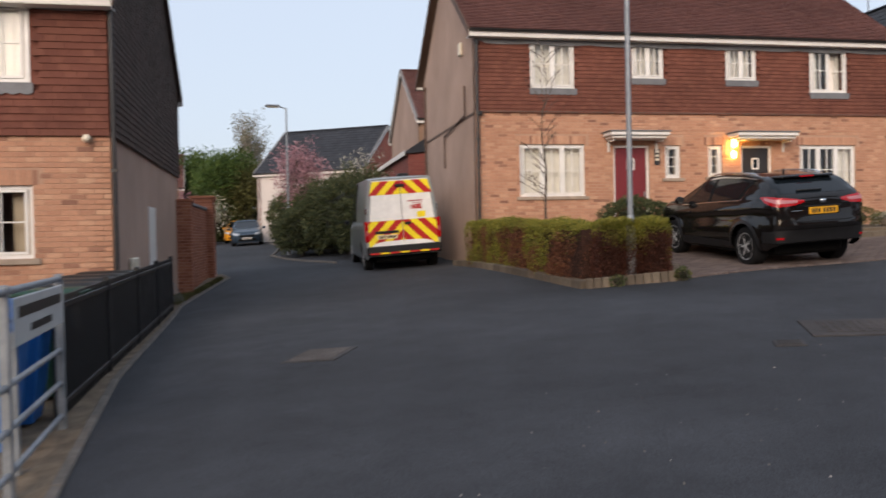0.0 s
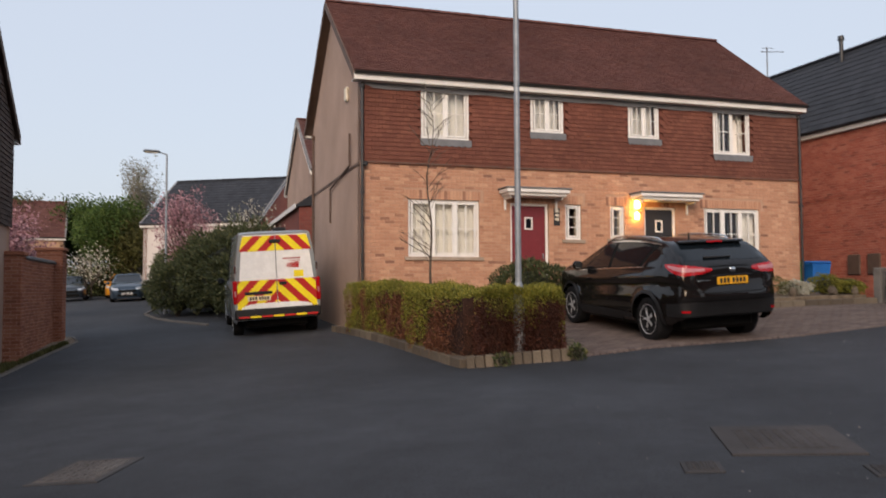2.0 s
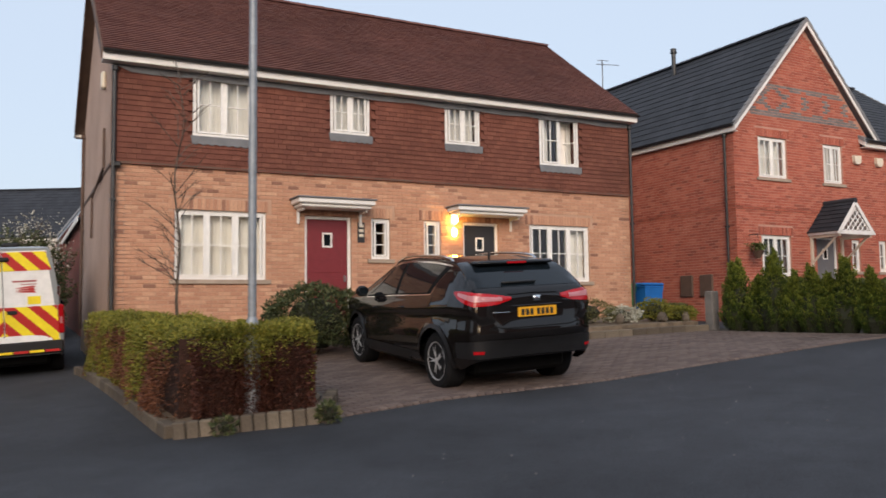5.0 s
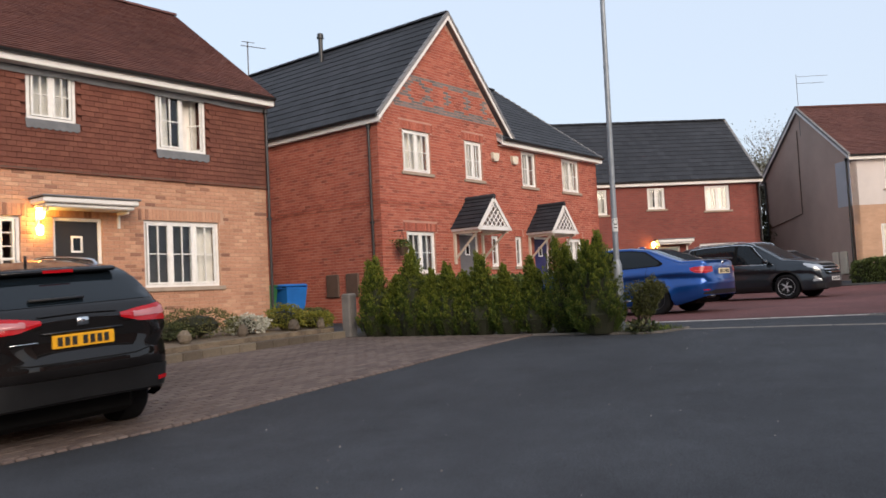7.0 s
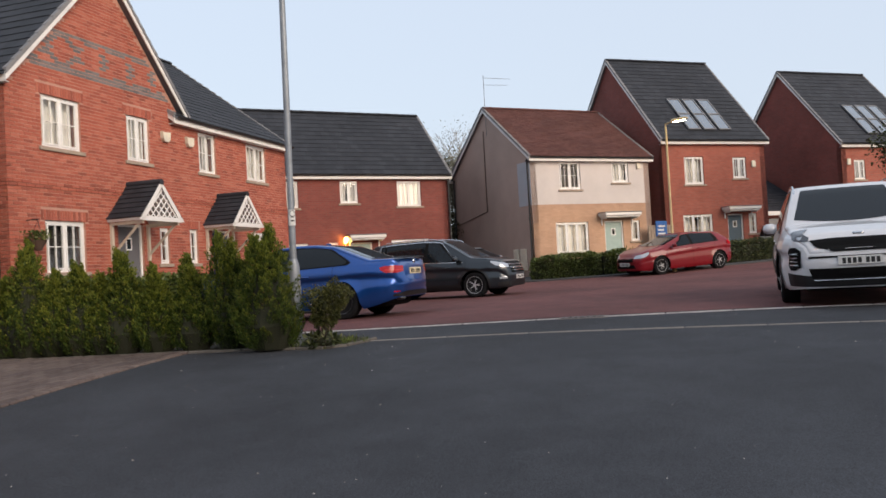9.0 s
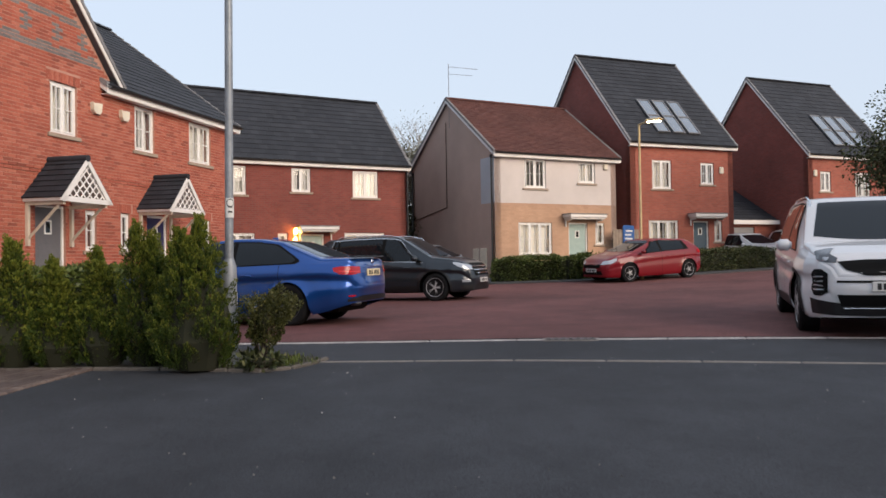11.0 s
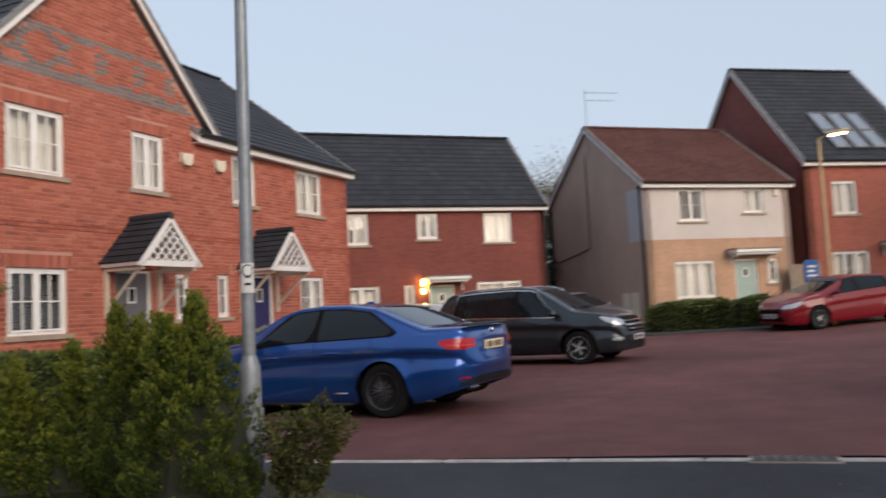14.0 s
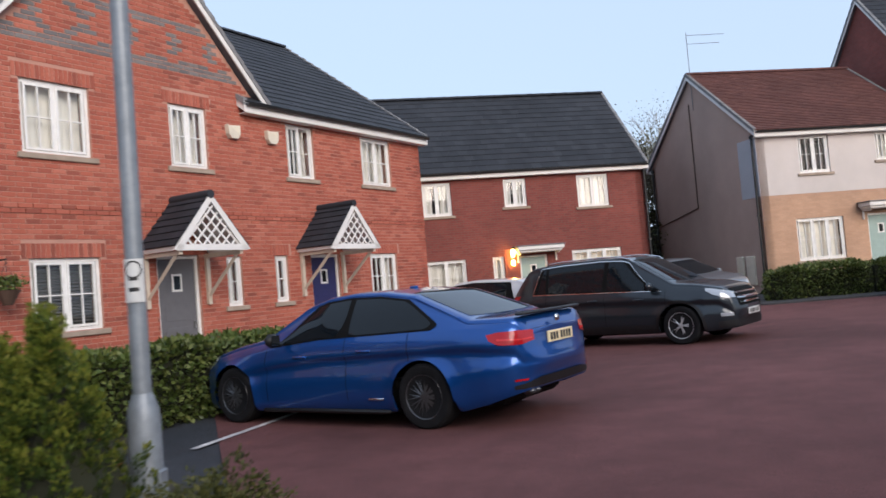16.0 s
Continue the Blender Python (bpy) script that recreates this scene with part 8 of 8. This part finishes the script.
# ---- street furniture, fence, bins ----
def lamp_post(x, y, tall, label, arm=None, lit=False, tint=GALV, sticker=None, lean=0.0):
    p = thing("street_lamp", pose(x, y, height(x, y), lean, 0, 0), label, "street lamp")
    part("base", Shape().lathe([(.075, -.1), (.075, .98), (.07, 1.03), (.046, 1.1)], 16), tint, p, "", 40)
    part("pole", Shape().lathe([(.044, 1.05), (.041, tall * .6), (.035, tall)], 14), tint, p, "", 40)
    part("door", Shape().box(-.045, .045, -.082, -.065, .25, .75, .01), tint, p)
    if arm is not None:
        a = radians(arm)
        d = Vector((math.cos(a), math.sin(a), 0))
        part("arm", Shape().rod((0, 0, tall - .02), tuple(d * .35 + Vector((0, 0, tall + .06))), .025), tint, p, "", 40)
        hd = Shape().box(.25, .85, -.12, .12, tall + .03, tall + .12, .04)
        m = pose(0, 0, 0, 0, 0, arm)
        hd.v = [tuple(m @ Vector(v)) for v in hd.v]
        lm = part("lamp_head", hd, tint, p, "", 40)
        gl = Shape().box(.32, .78, -.085, .085, tall + .005, tall + .035, .012)
        gl.v = [tuple(m @ Vector(v)) for v in gl.v]
        part("lens", gl, LAMP_WHITE if lit else IVORY, lm, "glowing lamp lens" if lit else "")
    if sticker:
        s0, s1, ang = sticker
        st = Shape()
        n = 8
        for k in range(n + 1):
            t = radians(ang - 60 + 120 * k / n)
            st.v += [(.05 * math.cos(t), .05 * math.sin(t), s0), (.05 * math.cos(t), .05 * math.sin(t), s1)]
        st.f = [(2 * k, 2 * k + 2, 2 * k + 3, 2 * k + 1) for k in range(n)]
        sp = part("notice", st, PLATE_WHITE, p, "weathered white notice with a circle")
        bars = Shape()
        for z, w in ((s0 + .05, 26), (s0 + .1, 22)):
            for k in range(6):
                t0, t1 = radians(ang - w + 2 * w * k / 6), radians(ang - w + 2 * w * (k + 1) / 6)
                bars.quad((.0512 * math.cos(t0), .0512 * math.sin(t0), z), (.0512 * math.cos(t1), .0512 * math.sin(t1), z), (.0512 * math.cos(t1), .0512 * math.sin(t1), z + .018), (.0512 * math.cos(t0), .0512 * math.sin(t0), z + .018))
        for k in range(16):
            a0, a1 = 2 * math.pi * k / 16, 2 * math.pi * (k + 1) / 16
            zc = (s0 + s1) / 2 + .05
            P = lambda a, rr: (.0514 * math.cos(radians(ang) + rr * math.cos(a) / .0514), .0514 * math.sin(radians(ang) + rr * math.cos(a) / .0514), zc + rr * math.sin(a))
            bars.quad(P(a0, .034), P(a1, .034), P(a1, .042), P(a0, .042))
        part("notice_marks", bars, INK, sp)
    return p


lamp_post(11.06, 8.08, 6.0, "galvanised grey street lamp post in the hedge", 240)
lamp_post(20.2, 1.74, 6.0, "galvanised grey street lamp post with a notice", 200, False, GALV, (1.52, 1.72, 195), .4)
lamp_post(17.08, 29.6, 6.0, "grey street lamp post down the lane", 160)
# the yellow cast of the lamp's glow is put into this post colour
LAMPLIT_POST = surface("lamplit_cream_post", (0.52, 0.40, 0.22), 0.6, 0.15, 4, 40, 0.1)
lamp_post(36.75, -11.3, 5.25, "street lamp with a glowing head before the houses", 215, True, LAMPLIT_POST)

# blue estate sign
SIGN_BLUE = plain("blue_sign", (0.02, 0.09, 0.28), 0.4)
sg = thing("sign", pose(38.9, -11.9, height(38.9, -11.9), 0, 0, -62), "blue estate sign board on posts", "sign")
part("board", Shape().box(-.33, .33, -.02, .02, 1.0, 1.85, .01), SIGN_BLUE, sg)
part("post", Shape().box(-.28, -.22, .02, .07, -.1, 1.8), GALV, sg)
part("post", Shape().box(.22, .28, .02, .07, -.1, 1.8), GALV, sg)
for i, (a, b) in enumerate(((-.2, .2), (-.24, .12), (-.24, .2))):
    part("writing_bar", Shape().box(a, b, -.025, -.02, 1.62 - i * .14, 1.68 - i * .14), PLATE_WHITE, sg)
# timber side fence between the two tall houses and the white one
TIMBER = surface("grey_brown_timber", (0.28, 0.22, 0.17), 0.9, 0.25, 5, 40, 0.3)
fe2 = thing("fence", pose(42.6, -13.5, height(42.6, -13.5), 0, 0, -77), "pale close-boarded timber side fence", "fence")
for i in range(9):
    part("board", Shape().box(-.55 + i * .15, -.41 + i * .15, 0, .02, 0, 1.75, .005), TIMBER, fe2)
part("rail", Shape().box(-.55, .8, .02, .06, .4, .5), TIMBER, fe2)
part("rail", Shape().box(-.55, .8, .02, .06, 1.3, 1.4), TIMBER, fe2)


def bin_thing(x, y, yaw, mat, label, lid=None):
    b = thing("wheelie_bin", pose(x, y, height(x, y), 0, 0, yaw), label, "bin")
    body = Shape().rings([[(-.2, -.24, .06), (.2, -.24, .06), (.2, .22, .06), (-.2, .22, .06)], [(-.22, -.27, .3), (.22, -.27, .3), (.22, .24, .3), (-.22, .24, .3)], [(-.285, -.34, .98), (.285, -.34, .98), (.285, .3, .98), (-.285, .3, .98)]])
    part("body", body, mat, b)
    part("lid", Shape().box(-.30, .30, -.37, .36, .98, 1.06, .03), lid or mat, b, "", 40)
    part("handle", Shape().rod((-.2, .38, .97), (.2, .38, .97), .016, .016, 8), mat, b, "", 40)
    for sx in (-.24, .2):
        part("wheel", Shape().lathe([(.02, 0), (.09, 0), (.1, .015), (.09, .04), (.02, .04)], 14, "z"), TYRE, b).matrix_local = pose(sx, .2, .1, 0, 90, 0)
    part("rim", Shape().box(-.292, .292, -.35, .31, .93, .975, .01), mat, b)
    return b


BIN_BLUE = surface("blue_bin_plastic", (0.015, 0.13, 0.42), 0.45, 0.12, 3, 60, 0.1)
BIN_GREEN = surface("green_bin_plastic", (0.03, 0.14, 0.05), 0.45, 0.12, 3, 60, 0.1)
BIN_BLACK = surface("black_bin_plastic", (0.016, 0.018, 0.018), 0.5, 0.15, 3, 60, 0.1)
BIN_GREEN_DARK = surface("dark_green_bin_plastic", (0.012, 0.05, 0.03), 0.45, 0.12, 3, 60, 0.1)
bin_thing(26.2, 9.42, 62, BIN_BLUE, "blue wheelie bin against the brick wall")
bin_thing(25.72, 9.98, 62, BIN_GREEN, "green wheelie bin beside a blue one")
bin_thing(26.9, 9.75, 55, BIN_BLUE, "blue wheelie bin against the brick wall")
bin_thing(1.86, 7.5, 65, BIN_BLUE, "blue wheelie bin behind the railings")
bin_thing(1.5, 6.75, 65, BIN_BLUE, "blue wheelie bin behind the railings")
bin_thing(2.42, 8.45, 62, BIN_GREEN_DARK, "dark green wheelie bin behind the railings")
bin_thing(2.8, 9.25, 62, BIN_BLACK, "black wheelie bin behind the railings")
bin_thing(3.2, 10.05, 62, BIN_BLACK, "black wheelie bin behind the railings")
bin_thing(3.62, 10.85, 62, BIN_BLACK, "black wheelie bin behind the railings")
bin_thing(4.05, 11.7, 62, BIN_BLACK, "black wheelie bin behind the railings")

# concrete gatepost at the end of the conifers
gp = part("gatepost", Shape().box(-.1, .1, -.1, .1, -.1, .78, .02), KERB)
gp.matrix_world = pose(21.55, 6.42, height(21.55, 6.42), 0, 0, -27)
tagged(gp, "short grey concrete gatepost", "post")

# black railings
RAIL_BLACK = surface("black_painted_steel", (0.014, 0.014, 0.015), 0.45, 0.25, 6, 50, 0.2)
fa, fb = Vector((2.2, 7.25)), Vector((6.56, 15.7))
yaw = math.degrees(math.atan2(fb.y - fa.y, fb.x - fa.x))
ln = (fb - fa).length
rl = thing("railings", pose(fa.x, fa.y, height(*fa), 0, math.degrees(-math.atan2(height(*fb) - height(*fa), ln)), yaw), "black painted steel railings beside the lane", "railings")
part("rail", Shape().box(0, ln, -.02, .02, .1, .15, .005), RAIL_BLACK, rl)
part("rail", Shape().box(0, ln, -.02, .02, .93, .98, .005), RAIL_BLACK, rl)
bar_me = Shape().box(-.017, .017, -.011, .011, -.02, 1.04, .004).mesh("bar")
for i in range(int(ln / .075)):
    part("bar", bar_me, RAIL_BLACK, rl).matrix_local = pose(.04 + i * .075, 0, 0)
for i in range(5):
    part("post", Shape().box(-.035, .035, -.035, .035, -.15, 1.08, .008), RAIL_BLACK, rl).matrix_local = pose(i * (ln - .07) / 4 + .035, 0, 0)
bike = thing("scrap_wire", pose(6.9, 16.6, height(6.9, 16.6), 0, 0, 30), "loose pale wire and sticks leaning by the wall", "scrap")
for i in range(5):
    part("stick", Shape().rod((i * .12, 0, 0), (i * .12 - .3, .25, .75), .012, .01, 6), GALV, bike)

# galvanised guard rail with a name plate
ga, gb = Vector((1.42, 5.36)), Vector((2.14, 6.92))
yaw = math.degrees(math.atan2(gb.y - ga.y, gb.x - ga.x))
gl = (gb - ga).length
gd = thing("guard_rail", pose(ga.x, ga.y, height(*ga), 0, 0, yaw), "galvanised tube guard rail carrying a street name plate", "guard rail")
for x in (-1.3, 0, gl):
    part("post", Shape().box(x - .03, x + .03, -.03, .03, -.2, 1.28, .008), GALV, gd)
part("post", Shape().box(.5, .55, .05, .1, -.2, .95, .006), GALV, gd)
for z in (.16, .42, .68):
    part("rail", Shape().rod((-1.3, 0, z), (gl, 0, z), .021, .021, 10), GALV, gd, "", 40)
part("rail", Shape().rod((-1.3, 0, 1.24), (gl, 0, 1.24), .024, .024, 10), GALV, gd, "", 40)
npl = part("name_plate", Shape().box(.06, gl - .06, -.045, -.03, .9, 1.2, .006), plain("grey_white_plate", (0.5, 0.51, 0.5), 0.4), gd, "grey-white name plate")
part("writing_bar", Shape().box(.16, gl - .2, -.048, -.045, 1.07, 1.14), INK, npl)
part("writing_bar", Shape().box(.5, gl - .55, -.048, -.045, .96, 1.01), INK, npl)

# brick garden wall and pier beside the lane
gw = thing("garden_wall", pose(9.14, 20.62, height(9.14, 20.62), 0, 0, 60), "tall brick garden wall ending in a capped pier", "wall")
BRICK_ORANGE = pieces("orange_brick", [(0, (0.25, 0.09, 0.05)), (0.5, (0.33, 0.125, 0.07)), (1, (0.4, 0.17, 0.1))])
for nm, x0, x1, y0, y1, z1 in (("panel", -1.7, 2.3, -.11, .11, 2.05), ("pier", 2.25, 2.85, -.3, .3, 2.4), ("pier", -2.1, -1.7, -.2, .2, 2.1)):
    w = part(nm, Shape().box(x0, x1, y0, y1, -.4, z1), RED_MORTAR, gw)
    fcs = (Face((x0, y0), (1, 0)), Face((x1, y0), (0, 1)), Face((x1, y1), (-1, 0)), Face((x0, y1), (0, -1)))
    for k, fc in enumerate(fcs):
        part("bricks", fc.place(brick_shape(brick_cells((x1 - x0) if k % 2 == 0 else (y1 - y0), -.3, z1, []))), BRICK_ORANGE, w, "", 0, "stuff")
    part("coping", Shape().box(x0 - .04, x1 + .04, y0 - .05, y1 + .05, z1, z1 + .08, .015), LEAD if nm == "panel" else BRICK_ORANGE, w)

# ---- pieces of walls and paving ----
lay_bricks(*A_BRICKS)
lay_bricks(*B_BRICKS)
lay_pavers()
